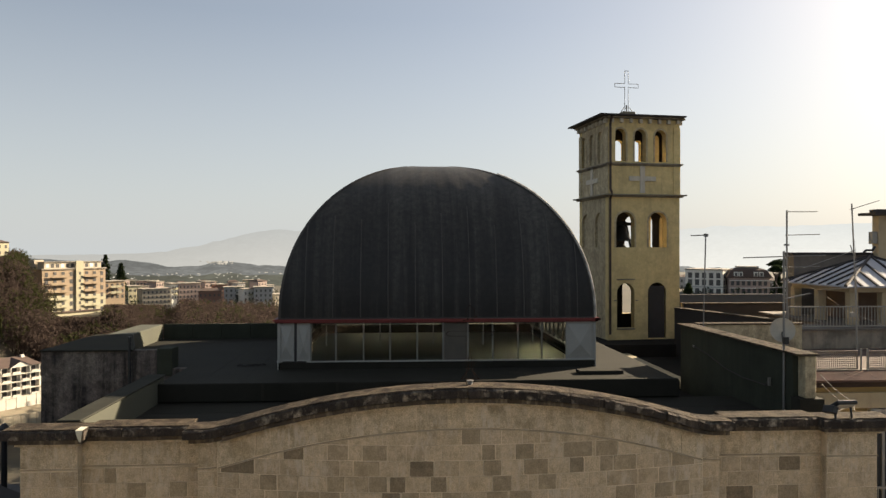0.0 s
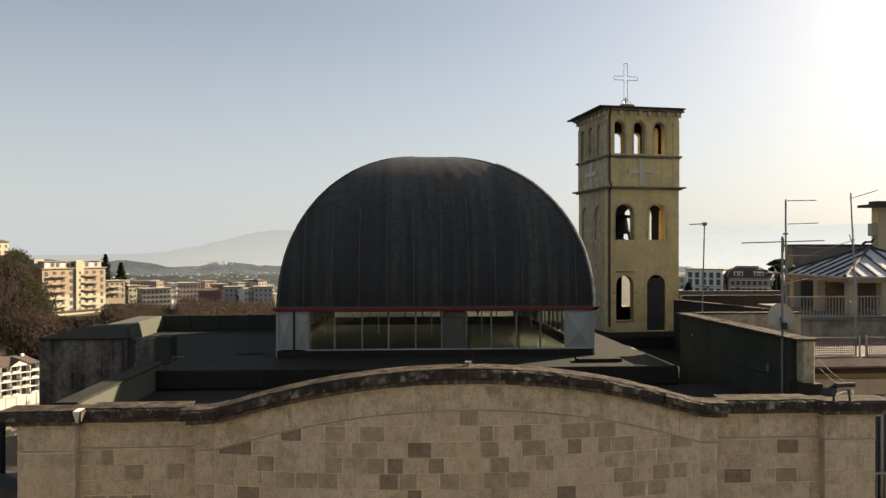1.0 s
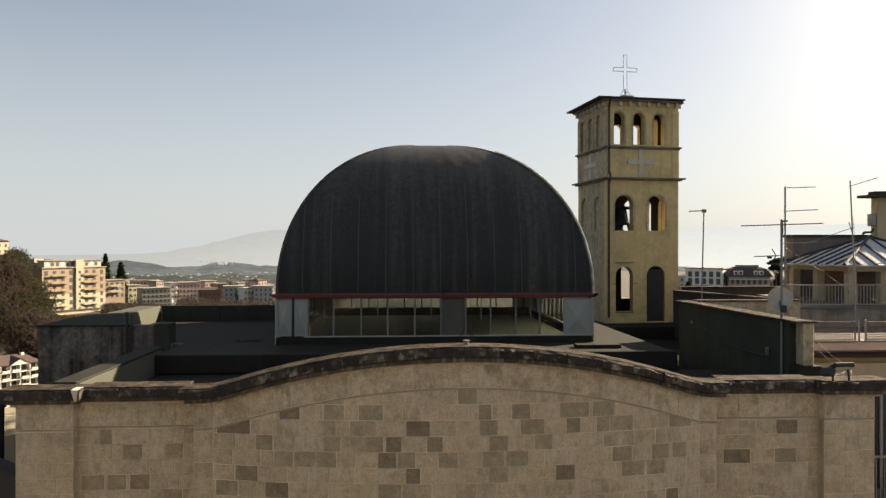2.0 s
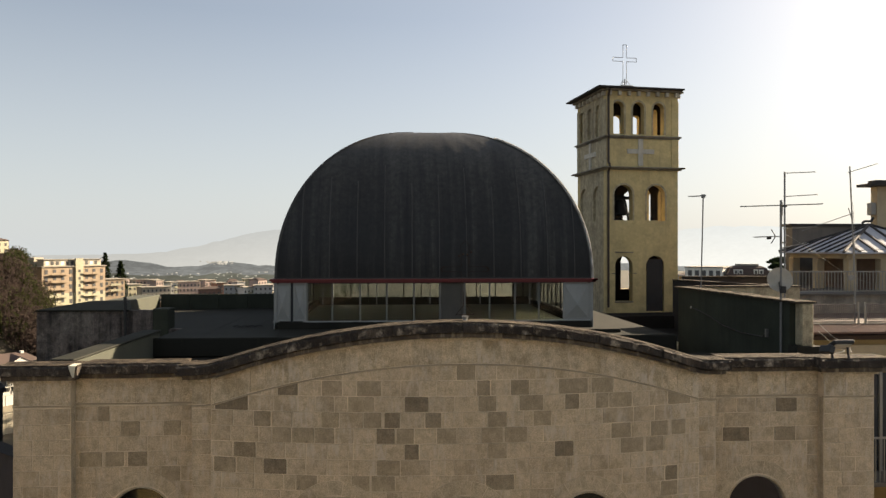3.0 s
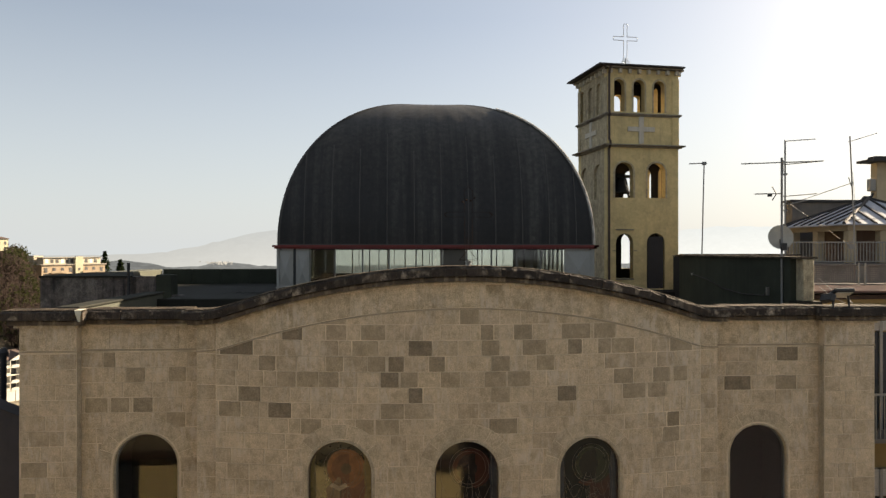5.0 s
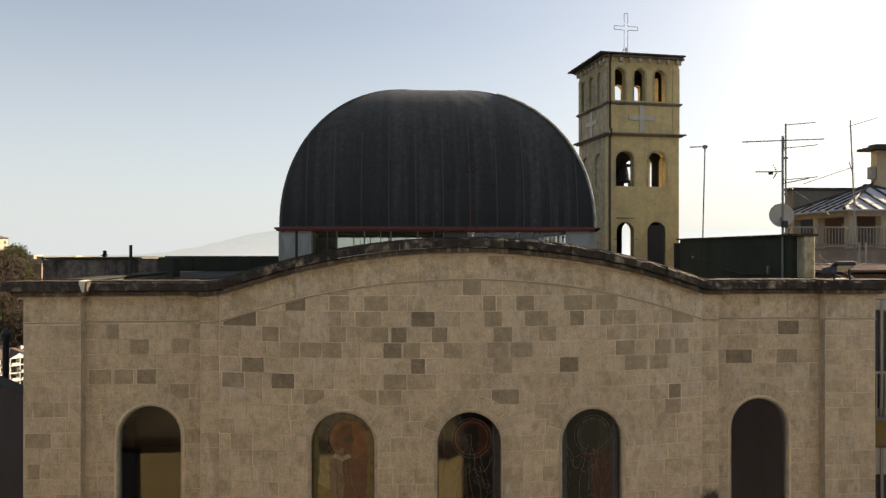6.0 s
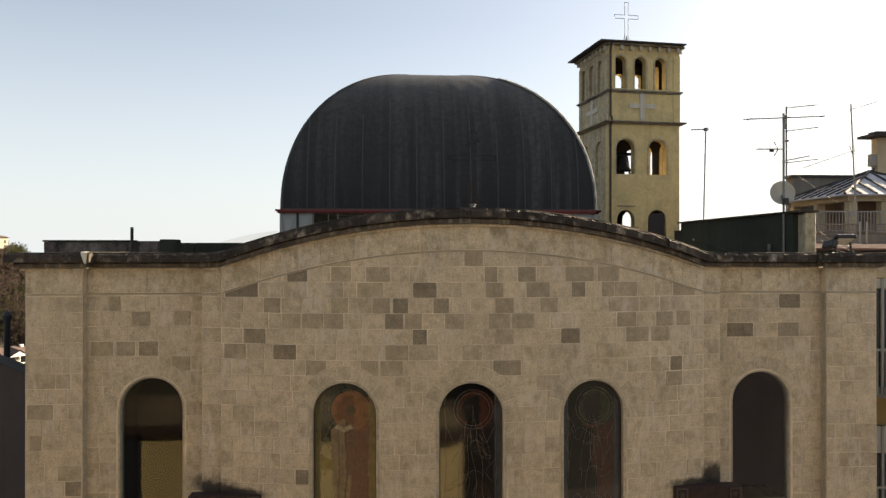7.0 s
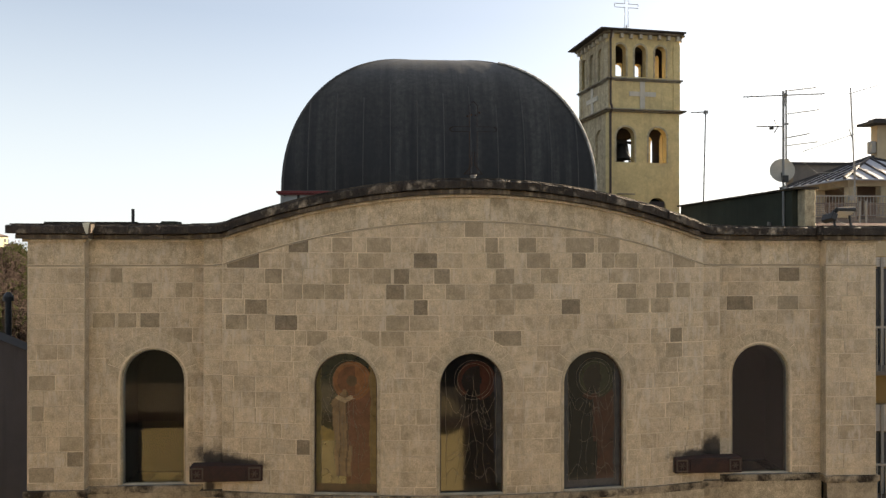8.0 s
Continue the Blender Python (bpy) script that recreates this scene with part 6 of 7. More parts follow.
for foliage in (TWIGS, SCRUB, NEEDLE):     # thin blades pass part of the light on
    t = foliage.node_tree
    thin, blend = t.nodes.new("ShaderNodeBsdfTranslucent"), t.nodes.new("ShaderNodeMixShader")
    blend.inputs[0].default_value = 0.5
    base = t.nodes["Principled BSDF"]
    base.inputs["Specular IOR Level"].default_value = 0.0
    t.links.new(base.inputs["Base Color"].links[0].from_socket, thin.inputs["Color"])
    t.links.new(base.outputs[0], blend.inputs[1])
    t.links.new(thin.outputs[0], blend.inputs[2])
    t.links.new(blend.outputs[0], t.nodes["Material Output"].inputs["Surface"])


def tuft(out, c, size, rng, flat=1.0, n=3):
    """A few small leaf or twig blades about c."""
    for _ in range(n):
        p = c + Vector((rng.gauss(0, 0.6), rng.gauss(0, 0.6), rng.gauss(0, 0.6 * flat))) * size
        u = Vector((rng.gauss(0, 1), rng.gauss(0, 1), rng.gauss(0, 1))).normalized() * size
        v = u.cross(Vector((rng.gauss(0, 1), rng.gauss(0, 1), rng.gauss(0, 1)))).normalized() * size * 0.45
        out.append((p - u - v * 0.3, p + u - v, p + u * 0.4 + v))


def woods(name, label, mat, places, kind="stuff"):
    verts, faces = [], []
    rng = random.Random(len(places))
    for (x, y, z, h, r) in places:
        tris = []
        lean = Vector((rng.uniform(-0.1, 0.1), rng.uniform(-0.1, 0.1), 1)) * h
        base = Vector((x, y, z))
        for k in range(3):
            a = rng.uniform(0, math.tau)
            w = Vector((math.cos(a), math.sin(a), 0)) * h * 0.03
            tris.append((base - w, base + w, base + lean * 0.85))
        for k in range(5):
            s = base + lean * rng.uniform(0.25, 0.6)
            e = s + Vector((rng.gauss(0, 1) * r * 0.6, rng.gauss(0, 1) * r * 0.6, rng.uniform(0.15, 0.4) * h))
            w = Vector((0.07, 0.05, 0))
            tris.append((s - w, s + w, e))
        for k in range(28):
            a, rr = rng.uniform(0, math.tau), r * math.sqrt(rng.random())
            zz = rng.uniform(0.25, 1.0)
            c = base + Vector((math.cos(a) * rr * (1.15 - 0.6 * zz * zz), math.sin(a) * rr * (1.15 - 0.6 * zz * zz), h * zz))
            tuft(tris, c, 0.06 * r + 0.10, rng, 1.5, 9)
        for t in tris:
            i = len(verts)
            verts += [tuple(p) for p in t]
            faces.append((i, i + 1, i + 2))
    me = bpy.data.meshes.new(name)
    me.from_pydata(verts, [], faces)
    me.materials.append(mat)
    return tagged(new(name, me), label, "trees", kind=kind)


rng = random.Random(4)
bare, green = [], []
while len(bare) < 3600:
    b = rng.uniform(100, 420)
    bearing = (rng.uniform(-160, 505) - 784) / 1292
    a = bearing * b
    if not -0.85 < bearing < 0.0:
        continue
    if -0.58 < bearing < -0.462 and 278 < b < 345 or -0.72 < bearing < -0.42 and b < 222:
        continue
    if bearing > -0.34 and b > 350:
        continue
    z = land(a, b)
    h = rng.uniform(10, 21) if bearing > -0.36 and b > 180 else rng.uniform(5, 14) if bearing < -0.54 else rng.uniform(5, 10)
    sight = 784 + 1292 * bearing                # how high the woods may stand against the houses behind them
    limit = 448 if sight < 70 else 560 if sight < 180 else 539 if sight < 300 else 541 - 14 * rng.random()
    if b < 345 and sight < 90:
        limit = 438 + 10 * rng.random() if 22 < sight < 56 else 452 if sight < 22 else 500
    h = min(h, 15 - z - (limit - 441) * b / 1292)
    if h < 2.2:
        continue
    (bare if rng.random() < (0.5 if sight < 90 and b > 250 else 0.82) else green).append((*spot(a, b), z - 0.3, h, min(h * 0.4, 4.2)))
woods("bare_woods", "brown leafless winter woods on the valley slopes", TWIGS, bare)
woods("evergreen_scrub", "olive green shrubs and evergreens among the woods", SCRUB, green)
town_green = []
for _ in range(160):
    a, b = rng.uniform(-190, -60), rng.uniform(360, 640)
    town_green.append((*spot(a, b), land(a, b) - 0.5, rng.uniform(5, 9), rng.uniform(2.5, 4)))
for _ in range(60):
    b = rng.uniform(300, 400)
    a = b * rng.uniform(0.31, 0.50)
    h = min(rng.uniform(4, 8), 15 + 6.0 - (rng.uniform(506, 522) - 441) * b / 1292)
    if h > 1.5:
        town_green.append((*spot(a, b), -6.0, h, h * 0.5))
woods("town_trees", "dark green trees between the houses", NEEDLE, town_green)


def conifer(name, label, a, b, z, h, r, umbrella=False):
    x, y = spot(a, b)
    ob = thing(name, label, "tree", m=pose(x, y, z))
    bm = bmesh.new()
    tube(bm, (0, 0, -1), (0, 0, h * 0.9), 0.45, 8, 0.12)
    if umbrella:
        for k in range(9):
            t = k * math.tau / 9
            tube(bm, (0, 0, h * 0.55), (math.cos(t) * r * 0.7, math.sin(t) * r * 0.7, h * 0.86), 0.16, 5, 0.05)
    part("trunk", bm, BARK, ob)
    rr = random.Random(h)
    tris = []
    for k in range(700):
        t, q = rr.uniform(0, math.tau), rr.random()
        if umbrella:
            rad = r * math.sqrt(rr.random())
            c = Vector((math.cos(t) * rad, math.sin(t) * rad, h * (0.84 + 0.16 * q * (1 - (rad / r) ** 2))))
        else:
            rad = r * (1 - q) ** 0.8 * rr.uniform(0.4, 1.0) * (1 + 0.25 * math.sin(q * 30))
            c = Vector((math.cos(t) * rad, math.sin(t) * rad, h * (0.15 + 0.88 * q)))
        tuft(tris, c, 0.5, rr, 0.6, 3)
    me = bpy.data.meshes.new("crown")
    vs = [tuple(p) for t in tris for p in t]
    me.from_pydata(vs, [], [(3 * i, 3 * i + 1, 3 * i + 2) for i in range(len(tris))])
    me.materials.append(NEEDLE)
    o = new("crown", me)
    o.parent = ob
    return ob


conifer("conifer", "tall dark conifer with a ragged crown", -165, 357, -8, 19.5, 4.4)
conifer("conifer", "dark conifer beside the apartment block", -157.5, 357, -8, 15.5, 4.0)
conifer("conifer", "slim dark cypress between the houses", -112, 400, -24, 17, 2.4)
conifer("umbrella_pine", "umbrella pine with a flat dark crown", 138.5, 300, -4, 14.8, 4.6, True)
conifer("umbrella_pine", "umbrella pine with a ragged high crown", 131.5, 288, -4, 12.6, 2.6, True)
conifer("conifer", "broad dark evergreen below the pines", 134, 292, -6, 10, 3.6)
conifer("conifer", "round dark evergreen before the white building", 97.5, 290, -6, 7, 2.2)

# ---- specks of far villages ----
rng = random.Random(21)
verts, faces = [], []
for k in range(150):
    if k < 60:
        t, dd, e = rng.gauss(-17.0, 0.55), 2750, -1.05 + rng.uniform(-0.12, 0.1)
    else:
        t, dd = rng.uniform(-26, -12), rng.uniform(1300, 1460)
        e = -1.8 - 0.9 * rng.random() ** 1.5
    x, y = spot(dd * 0.9 * math.sin(radians(t)), dd * 0.9 * math.cos(radians(t)))
    z = 15 + dd * 0.9 * math.tan(radians(e))
    w, h = rng.uniform(0.7, 2.0) * dd / 1700, rng.uniform(0.7, 1.5) * dd / 1700
    i = len(verts)
    verts += [(x - w, y, z), (x + w, y + 1, z), (x + w, y + 1, z + h), (x - w, y, z + h), (x - w, y + w, z + h * 1.3), (x + w, y + w, z + h * 1.3)]
    faces += [(i, i + 1, i + 2, i + 3), (i + 3, i + 2, i + 5, i + 4)]
me = bpy.data.meshes.new("far_village")
me.from_pydata(verts, [], faces)
# these houses emit a painted haze colour, like the hills behind them
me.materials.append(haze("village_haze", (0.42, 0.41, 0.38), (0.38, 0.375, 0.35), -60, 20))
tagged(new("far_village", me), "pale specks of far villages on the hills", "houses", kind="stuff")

# ---- windows of the facade ----
STAIN = {n: material("stained_" + n, c, 0.05 if max(c) < 0.06 else 0.32, vary=0.5, scale=7.0, grain=30, bump=0.0, spec=0.75 if max(c) < 0.06 else 0.3)
         for n, c in (("orange", (0.20, 0.085, 0.035)), ("cream", (0.20, 0.13, 0.07)), ("pale", (0.36, 0.27, 0.17)), ("green", (0.030, 0.030, 0.018)), ("olive", (0.085, 0.072, 0.028)), ("ochre", (0.17, 0.115, 0.045)),
                      ("red", (0.13, 0.055, 0.032)), ("brown", (0.085, 0.053, 0.03)), ("smoke", (0.022, 0.017, 0.014)), ("yellow", (0.20, 0.14, 0.045)), ("dark", (0.009, 0.008, 0.008)), ("rust", (0.13, 0.055, 0.028)), ("wine", (0.055, 0.022, 0.015)), ("slate", (0.045, 0.045, 0.05)))}
PANE_IN = 0.085      # depth of the glass behind the wall face
DIM_GLASS = glass("smoked_glass", (0.35, 0.36, 0.33), 0.01)
WINDOW_RIM = material("pale_window_rim", (0.46, 0.375, 0.265), 0.85, vary=0.25, mottle=0.15)
SCHEMES = {1: dict(back="green", halo="orange", core="brown", glow="rust", robe="cream", side="red", edge="olive", rim="ochre", low="yellow", lap="brown", band="pale", foot="brown"),
           2: dict(back="dark", halo="wine", core="smoke", glow="smoke", robe="dark", side="smoke", edge="dark", rim="slate", low="dark", lap="smoke", band="smoke", foot="dark"),
           3: dict(back="dark", halo="green", core="smoke", glow="smoke", robe="dark", side="wine", edge="slate", rim="slate", low="dark", lap="smoke", band="wine", foot="slate")}


def arch_line(cx, r, spring, sill, n=16):
    return [(cx - r, sill)] + [(cx - r * math.cos(math.pi * i / n), spring + r * math.sin(math.pi * i / n)) for i in range(n + 1)] + [(cx + r, sill)]


for w, (x, y) in enumerate(WINDOWS):
    yf = y if y else bow(x)
    turn = 0.0 if y else math.degrees(math.atan(2 * 0.0253 * (x - XC)))
    spring = SIDE_SPRING if y else SPRING
    win = tagged(thing("window_%d" % (w + 1), "tall round-headed church window with leaded coloured glass" if not y else "tall round-headed church window with plain dark glass", "window", "facade windows", "structure",
                       m=pose(x, yf, 0, 0, 0, turn)))
    # moulded rim round the opening
    bm = bmesh.new()
    ring = []
    for r, d in ((RADIUS - 0.012, PANE_IN - 0.01), (RADIUS - 0.012, 0.0), (RADIUS - 0.006, -0.008), (RADIUS + 0.012, -0.010), (RADIUS + 0.018, 0.0), (RADIUS + 0.05, 0.001)):
        ring.append([bm.verts.new((u, d, z)) for u, z in arch_line(0, r, spring, SILL)])
    for a, b in zip(ring, ring[1:]):
        for i in range(len(a) - 1):
            bm.faces.new((a[i], a[i + 1], b[i + 1], b[i]))
    part("window_rim", bm, WINDOW_RIM, win)
    bm = bmesh.new()
    box(bm, -RADIUS - 0.05, RADIUS + 0.05, -0.012, PANE_IN, SILL - 0.014, SILL - 0.001)
    part("window_sill", bm, GREY_METAL if y else STONE_PLAIN, win)
    # metal frame
    bm = bmesh.new()
    ring = []
    for r, d in ((RADIUS - 0.013, PANE_IN), (RADIUS - 0.036, PANE_IN), (RADIUS - 0.036, PANE_IN + 0.05)):
        ring.append([bm.verts.new((u, d, z)) for u, z in arch_line(0, r, spring, SILL)])
    for a, b in zip(ring, ring[1:]):
        for i in range(len(a) - 1):
            bm.faces.new((a[i], a[i + 1], b[i + 1], b[i]))
    part("window_frame", bm, PIPE if not y else GREY_METAL, win)
    # near-black lining added so the reveal behind the glass looks unlit
    bm = bmesh.new()
    ring = [[bm.verts.new((u, d, z)) for u, z in arch_line(0, RADIUS - 0.035, spring, SILL)] for d in (PANE_IN + 0.051, 0.55)]
    for i in range(len(ring[0]) - 1):
        bm.faces.new((ring[0][i], ring[0][i + 1], ring[1][i + 1], ring[1][i]))
    bm.faces.new((ring[0][0], ring[0][-1], ring[1][-1], ring[1][0]))
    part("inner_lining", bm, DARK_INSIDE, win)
    # glass
    R = RADIUS - 0.03
    if y:
        bm = bmesh.new()
        line = arch_line(0, R, spring, SILL)
        bm.faces.new([bm.verts.new((u, PANE_IN + 0.02, z)) for u, z in line])
        bmesh.ops.solidify(bm, geom=bm.faces, thickness=0.008)
        part("pane", bm, DIM_GLASS, win)
    else:
        sc = SCHEMES[w]
        nx, nz = 70, 190

        def tint(u, z):
            """Colour of the plain leaded shapes: a ring above a tall tapering column, on a ground with side strips."""
            hz = spring + 0.06
            wob = 0.025 * math.sin(z * 5.3 + w) + 0.012 * math.sin(z * 13 + u * 9)
            d = math.hypot(u - 0.10, z - hz)
            half = 0.17 + 0.05 * math.sin(2.2 * (hz - z)) + wob
            mid = SILL + 0.95
            if z < SILL + 0.16:
                return sc["foot"]
            if u > R - 0.13 + wob * 0.4:
                return sc["rim"]
            if u < -R + 0.10 + wob * 0.4:
                return sc["edge"]
            if SILL + 0.30 < z < hz - 0.16 and abs(u + 0.03) < half * smooth(hz - 0.10, hz - 0.40, z):
                if abs(z - (hz - 0.36) - 0.5 * abs(u + 0.03)) < 0.045:
                    return sc["band"]
                fold = u + 0.03 + 0.5 * wob
                return sc["lap"] if 0.03 < fold < 0.06 or -0.10 < fold < -0.08 else sc["robe"] if fold < 0.03 or z < mid - 0.1 and fold < 0.13 else sc["side"]
            if d < 0.10:
                return sc["core"]
            if d < 0.36:
                return sc["halo"] if d > 0.27 or u > 0.16 else sc["glow"]
            if u < -0.16 and mid < z < mid + 0.22 + 0.06 * math.sin(9 * u):
                return sc["low"]
            if u > 0.08 and z < hz - 0.2:
                return sc["side"]
            return sc["back"] if u < 0.0 or z > hz else sc["glow"]
        bms = {}
        for i in range(nx):
            for j in range(nz):
                u0, u1 = -R + 2 * R * i / nx, -R + 2 * R * (i + 1) / nx
                z0, z1 = SILL + (spring + R - SILL) * j / nz, SILL + (spring + R - SILL) * (j + 1) / nz
                lim = lambda u: spring + math.sqrt(max(0.0, R * R - u * u))
                if z0 >= max(lim(u0), lim(u1)):
                    continue
                c = tint((u0 + u1) / 2, (z0 + z1) / 2)
                b = bms.setdefault(c, bmesh.new())
                quad(b, (u0, PANE_IN + 0.02, min(z0, lim(u0))), (u1, PANE_IN + 0.02, min(z0, lim(u1))), (u1, PANE_IN + 0.02, min(z1, lim(u1))), (u0, PANE_IN + 0.02, min(z1, lim(u0))))
        for c, b in bms.items():
            bmesh.ops.remove_doubles(b, verts=b.verts, dist=0.002)
            part("stained_pane", b, STAIN[c], win, c + " leaded glass")
        # lead lines
        bm = bmesh.new()
        hz = spring + 0.08

        def lead(pts, r=0.0026):
            pts = [(u, PANE_IN + 0.014, z) for u, z in pts if SILL + 0.01 < z < arch_z((0, R, SILL, spring), u) - 0.01 and abs(u) < R - 0.01]
            if len(pts) > 1:
                wire(bm, pts, r, 4)
        for rad in (0.36, 0.30):
            lead([(0.05 + rad * math.cos(t * math.tau / 30), hz + rad * math.sin(t * math.tau / 30)) for t in range(31)])
        for s in (-1, 1):
            lead([(s * (R - 0.10) + 0.012 * math.sin(i), SILL + 0.12 * i) for i in range(22)])
            lead([(s * (0.03 + 0.24 * (i / 15) ** 0.5 + 0.025 * math.sin(i * 0.8 + w)), hz - 0.17 - 0.115 * i) for i in range(16)])
            lead([(s * (0.02 + 0.10 * (i / 12) + 0.03 * math.sin(i * 0.7 + s + w)), hz - 0.45 - 0.115 * i) for i in range(13)])
            lead([(s * (0.16 + 0.035 * i), hz - 0.45 - 0.16 * math.sin(i * 0.5)) for i in range(9)])
            lead([(s * (0.10 + 0.05 * i), SILL + 0.35 + 0.10 * math.cos(i * 0.9 + w)) for i in range(9)])
        lrng = random.Random(40 + w)
        for q in range(9):
            x0, z0 = lrng.uniform(-0.45, 0.42), lrng.uniform(SILL + 0.3, hz - 0.5)
            bend, run = lrng.uniform(-0.12, 0.12), lrng.uniform(0.35, 0.8)
            lead([(x0 + bend * math.sin(i * 0.5 + q), z0 + run * i / 8) for i in range(9)], 0.0020)
        for q in range(6):
            x0, z0 = lrng.uniform(-0.5, 0.2), lrng.uniform(SILL + 0.25, spring - 0.1)
            lead([(x0 + 0.05 * i, z0 + 0.05 * math.sin(i * 0.9 + q)) for i in range(7)], 0.0020)
        lead([(-0.2 + 0.05 * i, hz - 0.62 - 0.06 * math.sin(i * 0.8)) for i in range(9)])
        lead([(-0.24 + 0.06 * i, hz - 1.15 + 0.05 * math.sin(i * 1.1 + w)) for i in range(9)])
        part("lead_cames", bm, LEAD, win)
# ---- near-black sheet behind the glass in place of the unlit nave ----
nave = thing("nave_interior", "near-black wall in place of the unlit church interior", "interior", kind="structure")
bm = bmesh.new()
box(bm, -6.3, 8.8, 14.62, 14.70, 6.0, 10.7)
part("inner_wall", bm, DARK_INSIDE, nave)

# ---- rusty metal brackets at the foot of the narrow pilasters ----
RUST = material("rusted_iron", (0.045, 0.022, 0.016), 0.85, vary=0.4, scale=6.0, grain=50, dirt=0.5, dirt_colour=(0.02, 0.015, 0.013), dirt_scale=5.0)
ORNAMENT = material("worn_iron_ornament", (0.085, 0.06, 0.045), 0.8, vary=0.4, scale=8.0)
for x0, x1, y in ((-3.86, -2.55, 13.50), (5.15, 6.46, 13.48)):
    box_thing = thing("iron_trough", "long rusty iron trough with square end ornaments below soot stains", "trough", "iron troughs", m=pose((x0 + x1) / 2, y, 7.02))
    L = x1 - x0
    bm = bmesh.new()
    box(bm, -L / 2, L / 2, -0.10, 0.16, 0.0, 0.29)
    part("trough_body", bm, RUST, box_thing, bevel=0.012)
    for s in (-1, 1):
        bm = bmesh.new()
        cx = s * (L / 2 - 0.14)
        for a0, a1, b0, b1 in ((-0.11, 0.11, 0.03, 0.055), (-0.11, 0.11, 0.235, 0.26), (-0.11, -0.085, 0.055, 0.235), (0.085, 0.11, 0.055, 0.235)):
            box(bm, cx + a0, cx + a1, -0.118, -0.10, b0, b1)
        for k in range(6):
            t = k * math.tau / 6
            tube(bm, (cx, -0.112, 0.145), (cx + 0.06 * math.cos(t), -0.112, 0.145 + 0.06 * math.sin(t)), 0.012, 5)
        part("end_ornament", bm, ORNAMENT, box_thing)
    bm = bmesh.new()
    box(bm, -L / 2 + 0.3, L / 2 - 0.3, -0.112, -0.10, 0.05, 0.24)
    part("front_plate", bm, RUST, box_thing)

flap = thing("flashing_patch", "torn white flashing patch over a cornice joint", "flashing")
bm = bmesh.new()
prev = None
for y, z in ((13.75, 11.745), (13.62, 11.742), (13.50, 11.735), (13.485, 11.68), (13.48, 11.60), (13.485, 11.53)):
    q = [bm.verts.new((x, y, z)) for x in (-5.80 + (11.74 - z) * 0.35, -5.67 - (11.74 - z) * 0.1)]
    if prev:
        bm.faces.new((prev[0], prev[1], q[1], q[0]))
    prev = q
bmesh.ops.solidify(bm, geom=bm.faces, thickness=0.006)
part("sheet", bm, material("white_flashing", (0.62, 0.58, 0.45), 0.7), flap)

# ---- stones of the facade ----
COURSE, FIRST = 0.2835, 10.91
# stones of another tone: from x, to x, course, tone (1 brown, 2 dark)
MARKED_WEST = [(-2.08, -1.70, -2, 2), (-0.65, -0.20, -2, 1), (-3.25, -2.61, -1, 2), (-0.81, -0.33, -1, 1), (0.20, 0.64, -1, 2), (-2.52, -2.19, 0, 1), (-1.29, -0.96, 0, 1), (-0.53, -0.20, 0, 1),
               (-0.16, 0.13, 0, 2), (0.57, 0.87, 0, 1), (-2.18, -1.82, 1, 1), (-1.81, -1.41, 1, 1), (-1.40, -1.04, 1, 1), (-0.30, 0.04, 1, 2), (0.06, 0.38, 1, 1), (-2.90, -2.47, 2, 1),
               (0.20, 0.47, 2, 2), (-3.27, -2.84, 3, 1), (-2.34, -1.90, 3, 2), (-0.30, 0.13, 3, 1), (-1.74, -1.35, 4, 1), (-0.74, -0.41, 4, 1), (-0.39, 0.04, 4, 1), (-1.93, -1.67, 11, 2)]
MARKED_EAST = [(1.13, 1.48, -3, 1), (1.50, 1.75, -2, 1), (2.11, 2.46, -2, 1), (3.00, 3.56, -2, 1), (3.62, 4.05, -2, 1), (1.53, 1.86, -1, 1), (2.27, 2.72, -1, 1), (3.12, 3.40, -1, 1),
               (3.70, 3.96, -1, 1), (3.97, 4.42, -1, 1), (5.14, 5.62, -1, 1), (1.70, 2.05, 0, 1), (2.53, 2.87, 0, 1), (0.78, 1.14, 1, 1), (1.58, 1.98, 1, 1), (2.00, 2.42, 1, 1),
               (4.00, 4.40, 1, 1), (4.79, 5.15, 1, 1), (5.21, 5.52, 1, 1), (1.70, 2.05, 2, 1), (2.92, 3.29, 2, 2), (4.18, 4.65, 2, 1), (4.68, 5.06, 2, 1), (1.66, 2.18, 4, 1)]
MARKED_BAYS = [(7.50, 7.94, 0, 2), (6.43, 6.98, 2, 2), (7.47, 7.91, 2, 1), (-5.48, -5.26, 0, 1), (-5.07, -4.71, 1, 1), (-4.29, -3.96, 1, 1), (-5.82, -5.40, 3, 1), (-5.35, -5.00, 3, 1),
               (-4.94, -4.57, 3, 1), (-4.33, -3.97, 4, 1), (-6.33, -5.89, 11, 1), (-6.19, -5.89, 12, 1), (-6.88, -6.42, 13, 1), (-6.83, -6.60, 9, 1), (-6.88, -6.40, 7, 1), (5.08, 5.35, 4, 1), (4.99, 5.35, 5, 1)]
MARKED = MARKED_WEST + MARKED_EAST + MARKED_BAYS


